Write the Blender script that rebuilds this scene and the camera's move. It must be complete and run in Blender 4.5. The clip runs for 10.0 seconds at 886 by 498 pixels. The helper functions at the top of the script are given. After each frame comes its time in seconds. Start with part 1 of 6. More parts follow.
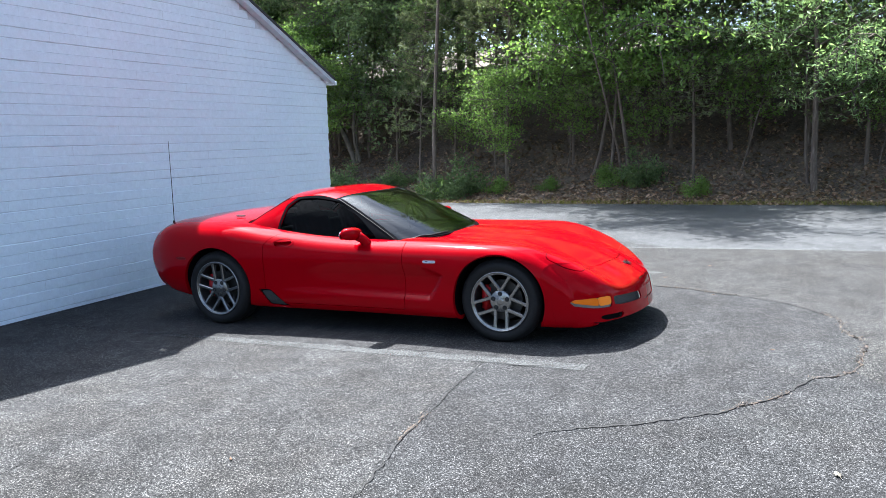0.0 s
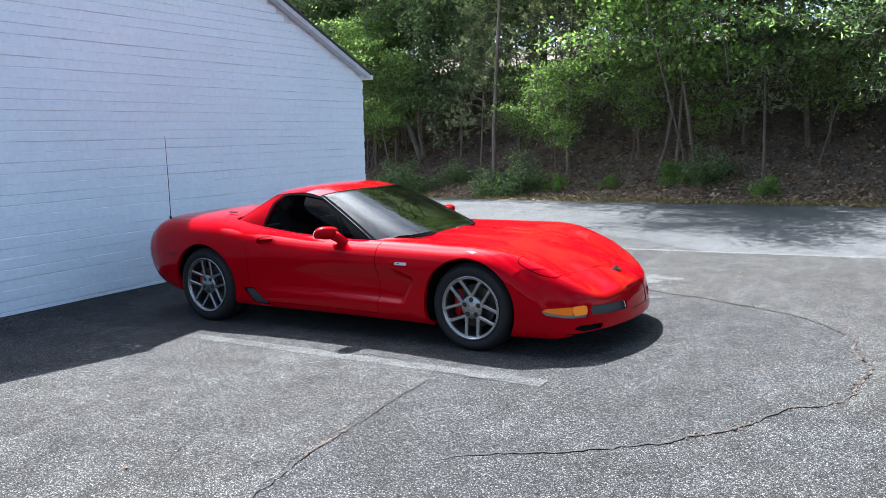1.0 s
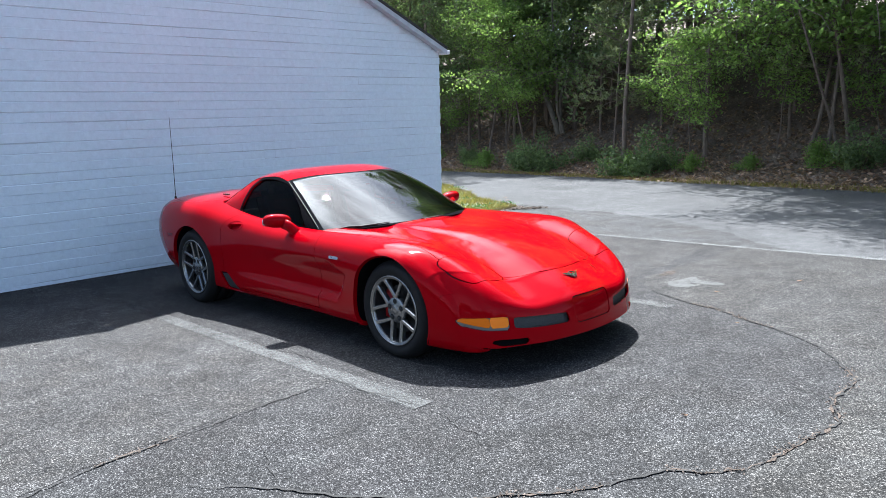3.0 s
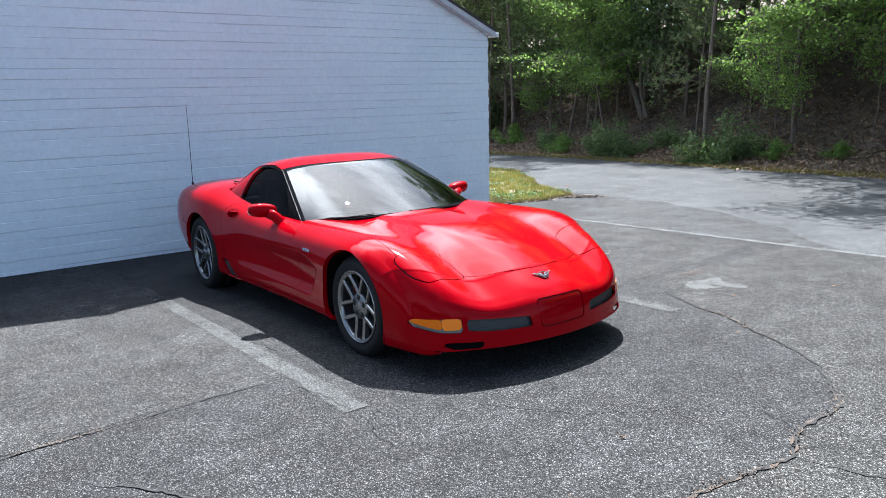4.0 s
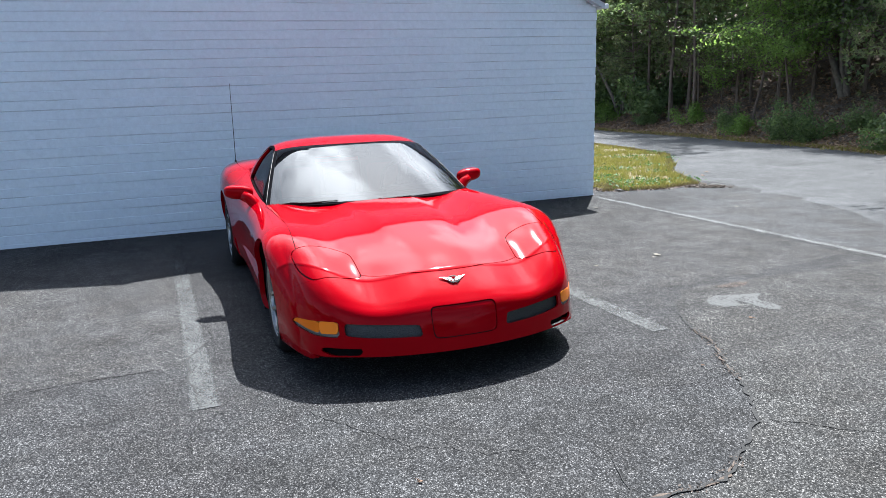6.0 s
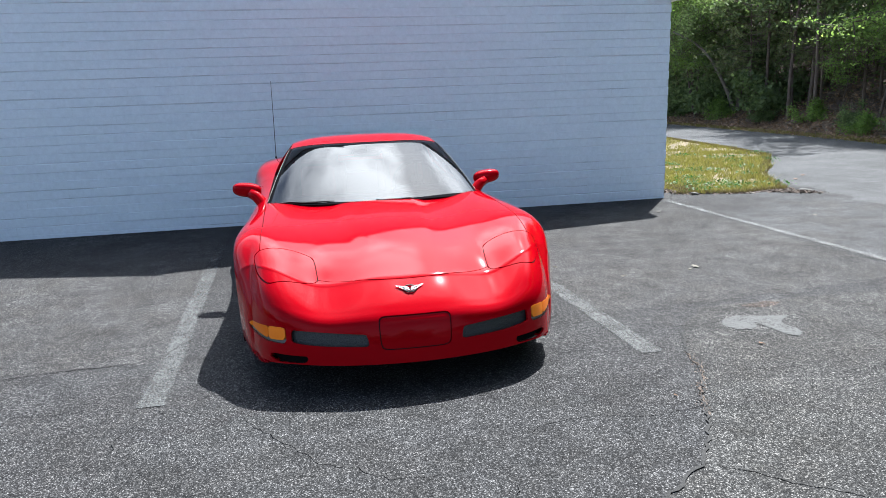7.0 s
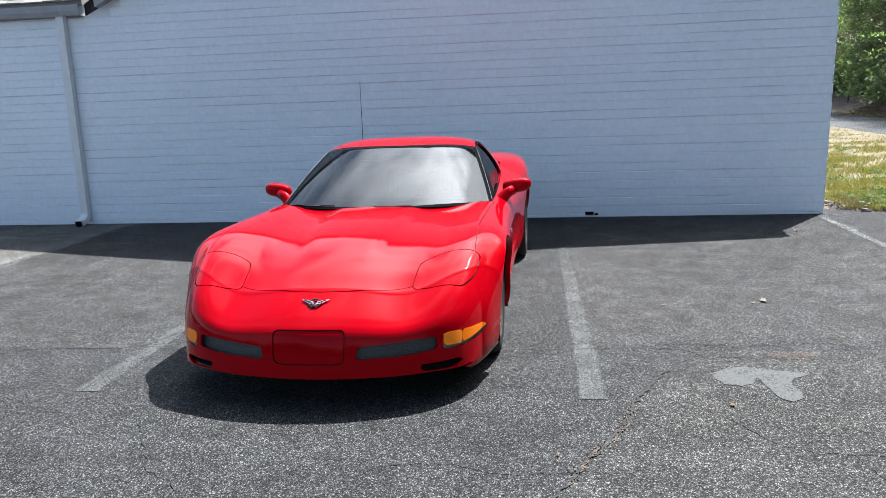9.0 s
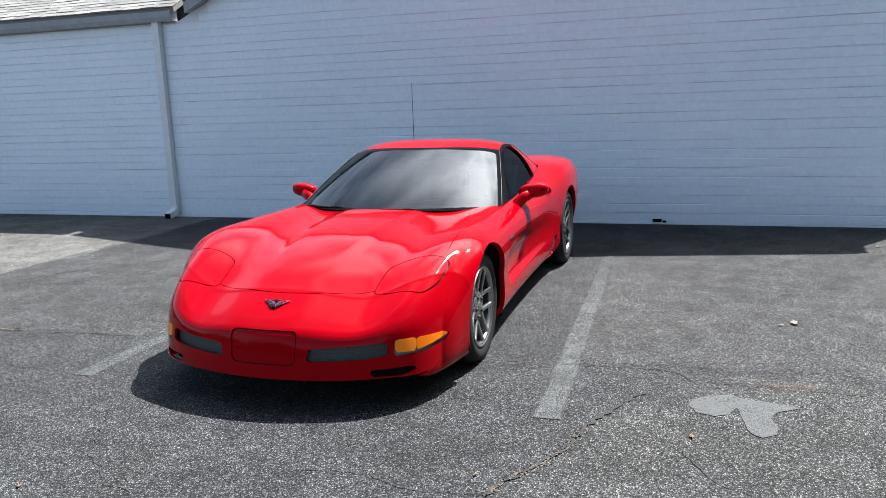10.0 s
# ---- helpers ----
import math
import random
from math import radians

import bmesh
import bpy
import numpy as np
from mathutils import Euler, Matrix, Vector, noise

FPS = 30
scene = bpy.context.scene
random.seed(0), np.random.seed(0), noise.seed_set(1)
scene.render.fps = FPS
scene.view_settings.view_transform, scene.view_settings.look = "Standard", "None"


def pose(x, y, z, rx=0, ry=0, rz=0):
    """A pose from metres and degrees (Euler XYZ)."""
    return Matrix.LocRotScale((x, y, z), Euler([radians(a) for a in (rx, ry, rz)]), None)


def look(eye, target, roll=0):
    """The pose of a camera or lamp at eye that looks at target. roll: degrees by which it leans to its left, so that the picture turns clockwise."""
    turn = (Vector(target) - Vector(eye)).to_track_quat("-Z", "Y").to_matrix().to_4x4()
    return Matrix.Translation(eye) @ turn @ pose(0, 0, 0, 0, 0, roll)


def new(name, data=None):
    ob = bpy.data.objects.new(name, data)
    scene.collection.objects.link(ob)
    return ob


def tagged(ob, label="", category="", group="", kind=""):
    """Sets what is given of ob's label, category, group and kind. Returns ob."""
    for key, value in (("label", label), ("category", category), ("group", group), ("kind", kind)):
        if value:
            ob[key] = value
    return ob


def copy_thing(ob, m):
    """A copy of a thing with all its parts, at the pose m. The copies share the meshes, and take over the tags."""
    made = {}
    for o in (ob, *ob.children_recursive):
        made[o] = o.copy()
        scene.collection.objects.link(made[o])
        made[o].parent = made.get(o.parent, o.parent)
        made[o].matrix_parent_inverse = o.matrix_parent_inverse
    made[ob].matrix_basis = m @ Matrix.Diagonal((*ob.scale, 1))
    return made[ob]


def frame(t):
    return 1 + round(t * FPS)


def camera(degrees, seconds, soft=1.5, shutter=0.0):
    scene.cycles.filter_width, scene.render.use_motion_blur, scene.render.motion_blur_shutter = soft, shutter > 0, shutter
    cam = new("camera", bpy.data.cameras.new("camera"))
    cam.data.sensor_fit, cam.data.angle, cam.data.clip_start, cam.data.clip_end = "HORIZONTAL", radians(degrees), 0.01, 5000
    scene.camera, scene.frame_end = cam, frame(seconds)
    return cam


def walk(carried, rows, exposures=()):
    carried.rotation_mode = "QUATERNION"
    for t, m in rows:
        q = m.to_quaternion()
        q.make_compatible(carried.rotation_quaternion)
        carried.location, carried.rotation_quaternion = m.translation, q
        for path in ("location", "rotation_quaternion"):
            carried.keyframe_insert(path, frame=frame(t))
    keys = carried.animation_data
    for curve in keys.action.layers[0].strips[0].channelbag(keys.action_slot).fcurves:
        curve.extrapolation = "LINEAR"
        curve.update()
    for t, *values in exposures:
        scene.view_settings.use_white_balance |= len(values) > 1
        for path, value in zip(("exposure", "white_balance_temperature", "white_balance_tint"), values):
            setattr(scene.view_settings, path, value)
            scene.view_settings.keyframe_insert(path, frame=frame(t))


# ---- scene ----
cam = camera(61.0, 10.0, soft=0.6)
PATH = [
    (0, (1.96, -6.054, 1.543), (1.127, -4.259, 1.247), -1.1),
    (0.5, (2.273, -5.71, 1.535), (1.335, -3.969, 1.236), -1.0),
    (1, (2.588, -5.379, 1.535), (1.547, -3.699, 1.23), -1.0),
    (1.5, (2.856, -5.018, 1.546), (1.719, -3.404, 1.23), -1.0),
    (2, (3.126, -4.667, 1.556), (1.897, -3.124, 1.223), -1.0),
    (2.5, (3.38, -4.273, 1.559), (2.056, -2.815, 1.213), -1.1),
    (4, (3.971, -3.089, 1.594), (2.389, -1.935, 1.189), -1.3),
    (4.5, (4.13, -2.665, 1.582), (2.472, -1.627, 1.166), -1.4),
    (5, (4.235, -2.227, 1.585), (2.51, -1.312, 1.152), -1.4),
    (5.5, (4.331, -1.798, 1.573), (2.548, -1.008, 1.131), -1.5),
    (7, (4.426, -0.52, 1.578), (2.511, -0.169, 1.122), -1.7),
    (7.5, (4.409, -0.086, 1.563), (2.468, 0.094, 1.114), -1.9),
    (8, (4.359, 0.333, 1.583), (2.411, 0.351, 1.128), -2.0),
    (8.5, (4.29, 0.735, 1.602), (2.348, 0.595, 1.146), -2.1),
    (9, (4.207, 1.14, 1.598), (2.281, 0.846, 1.143), -2.3),
    (9.5, (4.082, 1.538, 1.59), (2.188, 1.08, 1.141), -2.4),
    (10, (3.94, 1.938, 1.583), (2.094, 1.309, 1.14), -2.5),
]
walk(cam, [(t, look(eye, target, roll)) for t, eye, target, roll in PATH], [(0.0, 2.28, 5880, 8.0), (2.5, 2.1, 5880, 8), (5.0, 1.85, 5900, 8), (10.0, 1.72, 6050, 7.5)])


# ---- daylight: a high sun behind the building, sky with thin clouds ----
SUN_WAY = Vector((-0.505, 0.345, 1.0)).normalized()
world = bpy.data.worlds.new("sky")
scene.world = world
world.use_nodes = True
wn, wl = world.node_tree.nodes, world.node_tree.links
wn.clear()
sky = wn.new("ShaderNodeTexSky")
sky.sky_type, sky.sun_disc = "NISHITA", False
sky.sun_elevation = math.asin(SUN_WAY.z)
sky.sun_rotation = math.atan2(SUN_WAY.x, SUN_WAY.y)
sky.air_density, sky.dust_density, sky.ozone_density = 1.0, 1.2, 1.5
wc = wn.new("ShaderNodeTexCoord")
wm = wn.new("ShaderNodeMapping")
wm.inputs["Scale"].default_value = (1.6, 1.6, 3.4)
cloud = wn.new("ShaderNodeTexNoise")
cloud.inputs["Scale"].default_value, cloud.inputs["Detail"].default_value, cloud.inputs["Roughness"].default_value = 1.5, 5.0, 0.5
ramp = wn.new("ShaderNodeValToRGB")
ramp.color_ramp.elements[0].position, ramp.color_ramp.elements[1].position = 0.46, 0.86
cmix = wn.new("ShaderNodeMix")
cmix.data_type = "RGBA"
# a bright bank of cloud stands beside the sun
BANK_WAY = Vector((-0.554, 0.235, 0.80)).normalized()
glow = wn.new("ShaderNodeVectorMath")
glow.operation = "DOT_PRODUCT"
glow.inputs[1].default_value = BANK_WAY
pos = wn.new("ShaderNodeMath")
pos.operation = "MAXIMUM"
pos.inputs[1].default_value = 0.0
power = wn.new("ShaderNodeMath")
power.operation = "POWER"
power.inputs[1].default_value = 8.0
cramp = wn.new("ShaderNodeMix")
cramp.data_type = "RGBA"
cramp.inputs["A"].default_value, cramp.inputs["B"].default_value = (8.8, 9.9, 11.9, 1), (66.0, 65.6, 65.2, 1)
bg = wn.new("ShaderNodeBackground")
bg.inputs["Strength"].default_value = 0.053
wo = wn.new("ShaderNodeOutputWorld")
wl.new(wc.outputs["Generated"], wm.inputs["Vector"])
wl.new(wm.outputs["Vector"], cloud.inputs["Vector"])
wl.new(cloud.outputs["Fac"], ramp.inputs["Fac"])
# haze thickens towards the horizon
sep = wn.new("ShaderNodeSeparateXYZ")
flip = wn.new("ShaderNodeMath")
flip.operation, flip.inputs[0].default_value = "SUBTRACT", 1.0
haze = wn.new("ShaderNodeMath")
haze.operation, haze.inputs[1].default_value = "POWER", 5.0
amount = wn.new("ShaderNodeMath")
amount.operation, amount.use_clamp = "MULTIPLY_ADD", True
amount.inputs[1].default_value = 0.75
wl.new(wc.outputs["Generated"], sep.inputs[0])
wl.new(sep.outputs["Z"], flip.inputs[1])
wl.new(flip.outputs[0], haze.inputs[0])
wl.new(haze.outputs[0], amount.inputs[0])
veil = wn.new("ShaderNodeMath")
veil.operation, veil.inputs[1].default_value = "MULTIPLY_ADD", 0.55
broken = wn.new("ShaderNodeMath")
broken.operation, broken.inputs[1].default_value, broken.inputs[2].default_value = "MULTIPLY_ADD", 0.9, 0.7
wl.new(ramp.outputs["Color"], broken.inputs[0])
torn = wn.new("ShaderNodeMath")
torn.operation = "MULTIPLY"
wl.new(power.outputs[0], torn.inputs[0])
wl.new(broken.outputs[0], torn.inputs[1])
wl.new(torn.outputs[0], veil.inputs[0])
wl.new(ramp.outputs["Color"], veil.inputs[2])
wl.new(veil.outputs[0], amount.inputs[2])
wl.new(amount.outputs[0], cmix.inputs["Factor"])
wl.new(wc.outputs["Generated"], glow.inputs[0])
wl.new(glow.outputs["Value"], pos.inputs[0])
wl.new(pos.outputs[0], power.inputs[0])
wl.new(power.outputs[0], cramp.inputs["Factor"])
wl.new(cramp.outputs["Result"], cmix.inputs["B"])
wl.new(sky.outputs["Color"], cmix.inputs["A"])
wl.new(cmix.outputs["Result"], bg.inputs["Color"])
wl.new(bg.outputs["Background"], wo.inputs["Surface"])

sun = new("sun", bpy.data.lights.new("sun", "SUN"))
sun.data.energy, sun.data.angle, sun.data.color = 5.0, radians(0.53), (1.0, 0.965, 0.92)
sun.matrix_world = look(SUN_WAY * 60, (0, 0, 0))


# ---- materials ----
class Nodes:
    """A small builder for one principled material."""

    def __init__(self, name, color=(0.5, 0.5, 0.5), rough=0.5, metal=0.0, **more):
        self.m = bpy.data.materials.new(name)
        self.m.use_nodes = True
        self.t = self.m.node_tree
        self.b = self.t.nodes["Principled BSDF"]
        self.out = self.t.nodes["Material Output"]
        self.set("Base Color", (*color, 1)), self.set("Roughness", rough), self.set("Metallic", metal)
        for k, v in more.items():
            self.set(k.replace("_", " "), v)
        self.co = None
        self.world = False

    def set(self, key, value):
        self.b.inputs[key].default_value = value

    def add(self, kind, **props):
        n = self.t.nodes.new(kind)
        for k, v in props.items():
            if k in n.inputs:
                n.inputs[k].default_value = v
            else:
                n.inputs[k.replace("_", " ")].default_value = v
        return n

    def link(self, a, b):
        self.t.links.new(a, b)

    def coord(self, stretch=None):
        if self.world:
            g = self.t.nodes.new("ShaderNodeNewGeometry")
            return g.outputs["Position"]
        if self.co is None:
            self.co = self.t.nodes.new("ShaderNodeTexCoord")
        if stretch is None:
            return self.co.outputs["Object"]
        mp = self.add("ShaderNodeMapping")
        mp.inputs["Scale"].default_value = stretch
        self.link(self.co.outputs["Object"], mp.inputs["Vector"])
        return mp.outputs["Vector"]

    def noise(self, scale, detail=4.0, rough=0.55, stretch=None, out="Fac"):
        n = self.add("ShaderNodeTexNoise", Scale=scale, Detail=detail, Roughness=rough)
        self.link(self.coord(stretch), n.inputs["Vector"])
        return n.outputs[out]

    def cells(self, scale, out="Distance", feature="F1", stretch=None):
        n = self.add("ShaderNodeTexVoronoi", Scale=scale)
        n.feature = feature
        self.link(self.coord(stretch), n.inputs["Vector"])
        return n.outputs[out]

    def ramp(self, fac, stops):
        n = self.t.nodes.new("ShaderNodeValToRGB")
        e = n.color_ramp.elements
        while len(e) < len(stops):
            e.new(0.5)
        for el, (p, c) in zip(e, stops):
            el.position = p
            el.color = (*c, 1) if not isinstance(c, (int, float)) else (c, c, c, 1)
        self.link(fac, n.inputs["Fac"])
        return n.outputs["Color"]

    def mix(self, a, b, fac, mode="MIX"):
        n = self.t.nodes.new("ShaderNodeMix")
        n.data_type, n.blend_type = "RGBA", mode
        for sock, v in (("A", a), ("B", b), ("Factor", fac)):
            if isinstance(v, (int, float)):
                n.inputs[sock].default_value = v if sock == "Factor" else (v, v, v, 1)
            elif isinstance(v, tuple):
                n.inputs[sock].default_value = (*v, 1)
            else:
                self.link(v, n.inputs[sock])
        return n.outputs["Result"]

    def math(self, op, a, b=0.0):
        n = self.t.nodes.new("ShaderNodeMath")
        n.operation = op
        for i, v in enumerate((a, b)):
            if isinstance(v, (int, float)):
                n.inputs[i].default_value = v
            else:
                self.link(v, n.inputs[i])
        return n.outputs[0]

    def color(self, sock):
        self.link(sock, self.b.inputs["Base Color"])

    def rough(self, sock):
        self.link(sock, self.b.inputs["Roughness"])

    def bump(self, sock, strength=0.3, dist=0.01):
        n = self.add("ShaderNodeBump", Strength=strength, Distance=dist)
        self.link(sock, n.inputs["Height"])
        if self.b.inputs["Normal"].is_linked:
            self.link(self.b.inputs["Normal"].links[0].from_socket, n.inputs["Normal"])
        self.link(n.outputs["Normal"], self.b.inputs["Normal"])


def asphalt(name, dark, mid, light, grit=1.0, stain=0.0, mottle=0.5):
    m = Nodes(name, mid, 0.9, Specular_IOR_Level=0.12)
    base = m.ramp(m.noise(0.6, 6, 0.65), [(0.3, dark), (0.52, mid), (0.72, light)])
    base = m.mix(base, m.ramp(m.noise(4.2, 8, 0.72), [(0.34, 0.52), (0.5, 1.0), (0.66, 1.38)]), mottle, "MULTIPLY")
    base = m.mix(base, m.ramp(m.noise(2.6, 7, 0.7, (2.4, 0.7, 1)), [(0.36, 0.68), (0.5, 1.0), (0.64, 1.25)]), 0.75 * mottle, "MULTIPLY")
    if stain:
        old = m.ramp(m.noise(1.7, 9, 0.78), [(0.46, 0.0), (0.57, stain)])
        base = m.mix(base, m.mix(base, (0.60, 0.53, 0.44), 1.0, "MULTIPLY"), old)
    sep = m.t.nodes.new("ShaderNodeSeparateColor")
    m.link(m.cells(175, "Color"), sep.inputs[0])
    stone = m.ramp(sep.outputs[0], [(0.0, (0.2, 0.2, 0.204)), (0.40, (0.58, 0.58, 0.58)), (0.65, (1.0, 1.0, 0.99)), (0.84, (1.72, 1.71, 1.67)), (1.0, (3.7, 3.63, 3.52))])
    base = m.mix(base, stone, 0.92 * grit, "MULTIPLY")
    gap = m.ramp(m.cells(175), [(0.28, 1.15), (0.62, 0.28)])
    base = m.mix(base, gap, 0.85 * grit, "MULTIPLY")
    fine = m.ramp(m.noise(70, 4, 0.8), [(0.32, 0.5), (0.5, 1.0), (0.68, 1.5)])
    m.color(m.mix(base, fine, 0.85 * grit, "MULTIPLY"))
    m.rough(m.ramp(m.noise(40, 3), [(0.3, 0.8), (0.7, 0.97)]))
    m.bump(m.cells(175), 0.8 * grit, 0.004)
    m.bump(m.noise(14, 5), 0.25, 0.01)
    return m.m


M_LOT = asphalt("lot_asphalt", (0.0469, 0.0462, 0.0471), (0.0562, 0.0556, 0.0567), (0.0687, 0.0687, 0.0691), 1.0, 0.2)
M_LOT_PALE = asphalt("greyed_asphalt", (0.0526, 0.0512, 0.0503), (0.0672, 0.0658, 0.0644), (0.0865, 0.0851, 0.0822), 1.0, 0.25, 0.55)
M_WORN = asphalt("worn_asphalt", (0.0542, 0.0529, 0.0523), (0.0693, 0.0681, 0.0679), (0.0929, 0.092, 0.0896), 1.0, 0.28, 0.6)
M_PALE = asphalt("bleached_asphalt", (0.0994, 0.0967, 0.0915), (0.1504, 0.1452, 0.1358), (0.2015, 0.1948, 0.1826), 1.0, 0.35, 0.6)
M_APRON = asphalt("apron_asphalt", (0.0549, 0.0551, 0.0565), (0.0722, 0.073, 0.0751), (0.0914, 0.0915, 0.0936), 0.9, 0.4)
M_ROAD = asphalt("pale_road_asphalt", (0.0654, 0.066, 0.0677), (0.088, 0.089, 0.0918), (0.1137, 0.1151, 0.1184), 0.75, 0.0, 0.35)


def worn_paint(name, keep, lo, hi, edges=True):
    """Paint worn off in flecks; it goes first at the strip's edges and towards the strip's start."""
    m = Nodes(name, lo, 0.85)
    wear = m.math("ADD", m.math("MULTIPLY", m.noise(6, 7, 0.7), 0.32), m.math("MULTIPLY", m.noise(85, 4, 0.85), 0.68))
    if edges:
        uv = m.t.nodes.new("ShaderNodeUVMap")
        xyz = m.t.nodes.new("ShaderNodeSeparateXYZ")
        m.link(uv.outputs[0], xyz.inputs[0])
        off = m.math("ABSOLUTE", m.math("SUBTRACT", xyz.outputs[0], 0.5))
        wear = m.math("SUBTRACT", wear, m.ramp(off, [(0.36, 0.0), (0.5, 0.13)]))
        wear = m.math("SUBTRACT", wear, m.ramp(xyz.outputs[1], [(0.0, 0.16), (0.38, 0.06), (0.6, 0.0)]))
    f = m.ramp(wear, [(keep - 0.12, 0.0), (keep + 0.08, 0.92)])
    m.color(m.ramp(m.noise(48, 5, 0.75), [(0.3, lo), (0.7, hi)]))
    m.bump(m.cells(135), 0.5, 0.005)
    clear = m.t.nodes.new("ShaderNodeBsdfTransparent")
    mx = m.t.nodes.new("ShaderNodeMixShader")
    m.link(f, mx.inputs[0]), m.link(clear.outputs[0], mx.inputs[1]), m.link(m.b.outputs[0], mx.inputs[2])
    m.link(mx.outputs[0], m.out.inputs["Surface"])
    return m.m


M_LINE = worn_paint("worn_line_paint", 0.47, (0.0426, 0.0434, 0.0417), (0.0743, 0.0757, 0.0738))
M_LINE_EDGE = worn_paint("white_edge_paint", 0.50, (0.0847, 0.0853, 0.0835), (0.1295, 0.13, 0.1277))
M_LINE_OLD = worn_paint("faded_line_paint", 0.50, (0.0424, 0.0424, 0.0416), (0.0721, 0.0721, 0.0711))
M_SPILL = worn_paint("spilled_grey_paint", 0.41, (0.047, 0.047, 0.0453), (0.0676, 0.0682, 0.0659), False)


def plain(name, color, rough=0.5, metal=0.0, var=0.12, scale=30.0, bump=0.0, **more):
    m = Nodes(name, color, rough, metal, **more)
    lo, hi = tuple(c * (1 - var) for c in color), tuple(min(1, c * (1 + var)) for c in color)
    m.color(m.ramp(m.noise(scale, 5, 0.6), [(0.3, lo), (0.7, hi)]))
    if bump:
        m.bump(m.noise(scale * 3, 4), bump, 0.01)
    return m.m


def wall_paint():
    m = Nodes("white_painted_brick", (0.7, 0.72, 0.75), 0.55)
    m.world = True
    big = m.ramp(m.noise(0.8, 5, 0.6), [(0.3, (0.745, 0.82, 0.90)), (0.7, (0.80, 0.87, 0.945))])
    small = m.ramp(m.noise(22, 5, 0.65), [(0.3, 0.93), (0.7, 1.04)])
    rnd = m.add("ShaderNodeObjectInfo")
    each = m.ramp(rnd.outputs["Random"], [(0.0, 0.985), (1.0, 1.01)])
    c = m.mix(m.mix(big, small, 1.0, "MULTIPLY"), each, 0.25, "MULTIPLY")
    spot = m.ramp(m.noise(5.5, 8, 0.75), [(0.69, 0.0), (0.76, 1.0)])
    m.color(m.mix(c, (0.36, 0.37, 0.39), m.math("MULTIPLY", spot, 0.35)))
    m.bump(m.noise(26, 6, 0.6), 0.35, 0.008)
    m.bump(m.noise(130, 4), 0.18, 0.003)
    return m.m


M_WALL = wall_paint()
M_JOINT = plain("painted_mortar", (0.66, 0.70, 0.76), 0.7, var=0.3, scale=2.2, bump=0.3)
M_WHITE = plain("white_trim_paint", (0.70, 0.72, 0.745), 0.5, var=0.06, scale=12, bump=0.05)
M_TRIM = plain("grey_painted_metal", (0.30, 0.315, 0.34), 0.45, var=0.12, scale=9, bump=0.05)
M_ROOFEDGE = plain("dark_roof_edge", (0.045, 0.042, 0.04), 0.9, var=0.3, scale=40, bump=0.3)
M_BOARD = plain("pale_grey_board", (0.50, 0.52, 0.56), 0.6, var=0.1, scale=9, bump=0.05)
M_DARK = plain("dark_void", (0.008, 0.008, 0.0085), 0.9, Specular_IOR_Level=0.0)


def shingle():
    m = Nodes("weathered_shingle", (0.4, 0.38, 0.35), 0.9)
    rnd = m.add("ShaderNodeNewGeometry")
    a = m.ramp(rnd.outputs["Random Per Island"], [(0.0, (0.13, 0.12, 0.107)), (1.0, (0.234, 0.22, 0.20))])
    b = m.ramp(m.noise(90, 3), [(0.3, 0.7), (0.7, 1.25)])
    m.color(m.mix(a, b, 0.8, "MULTIPLY"))
    m.bump(m.noise(200, 3), 0.4, 0.004)
    return m.m


M_SHINGLE = shingle()


def leaf(name, lo, hi, through_light=0.45, rough=0.55):
    m = Nodes(name, lo, rough, Specular_IOR_Level=0.2)
    g = m.add("ShaderNodeNewGeometry")
    o = m.add("ShaderNodeObjectInfo")
    mixed = m.math("ADD", m.math("MULTIPLY", g.outputs["Random Per Island"], 0.75), m.math("MULTIPLY", o.outputs["Random"], 0.25))
    c = m.ramp(mixed, [(0.0, lo), (0.6, tuple((a + b) / 2 for a, b in zip(lo, hi))), (1.0, hi)])
    m.color(c)
    tr = m.t.nodes.new("ShaderNodeBsdfTranslucent")
    m.link(m.mix(c, (0.98, 1.1, 0.62), 0.8, "MULTIPLY"), tr.inputs["Color"])
    mx = m.t.nodes.new("ShaderNodeMixShader")
    mx.inputs[0].default_value = through_light
    m.link(m.b.outputs[0], mx.inputs[1]), m.link(tr.outputs[0], mx.inputs[2])
    m.link(mx.outputs[0], m.out.inputs["Surface"])
    return m.m


M_LEAF = leaf("broad_leaf", (0.1008, 0.1456, 0.0694), (0.2464, 0.3136, 0.1456), 0.5)
M_LEAF_MID = leaf("oak_leaf", (0.13, 0.195, 0.085), (0.28, 0.36, 0.15), 0.56)
M_LEAF_LIGHT = leaf("young_leaf", (0.135, 0.225, 0.063), (0.288, 0.396, 0.126), 0.6)
M_LEAF_SLIM = leaf("slim_leaf", (0.2282, 0.3551, 0.1479), (0.4574, 0.5719, 0.3092), 0.58)
M_NEEDLE = leaf("pine_needle", (0.125, 0.1562, 0.0825), (0.2687, 0.2812, 0.1375), 0.4)
M_SHRUB = leaf("shrub_leaf", (0.03098, 0.084, 0.02212), (0.0795, 0.168, 0.04425), 0.4)
M_GRASS = leaf("grass_blade", (0.125, 0.125, 0.034), (0.34, 0.28, 0.092), 0.35)
M_STRAW = leaf("dry_grass_blade", (0.0994, 0.0718, 0.0359), (0.1989, 0.1602, 0.0829), 0.3)
M_LITTER = leaf("dead_leaf", (0.1365, 0.0819, 0.0546), (0.4641, 0.314, 0.2184), 0.2)


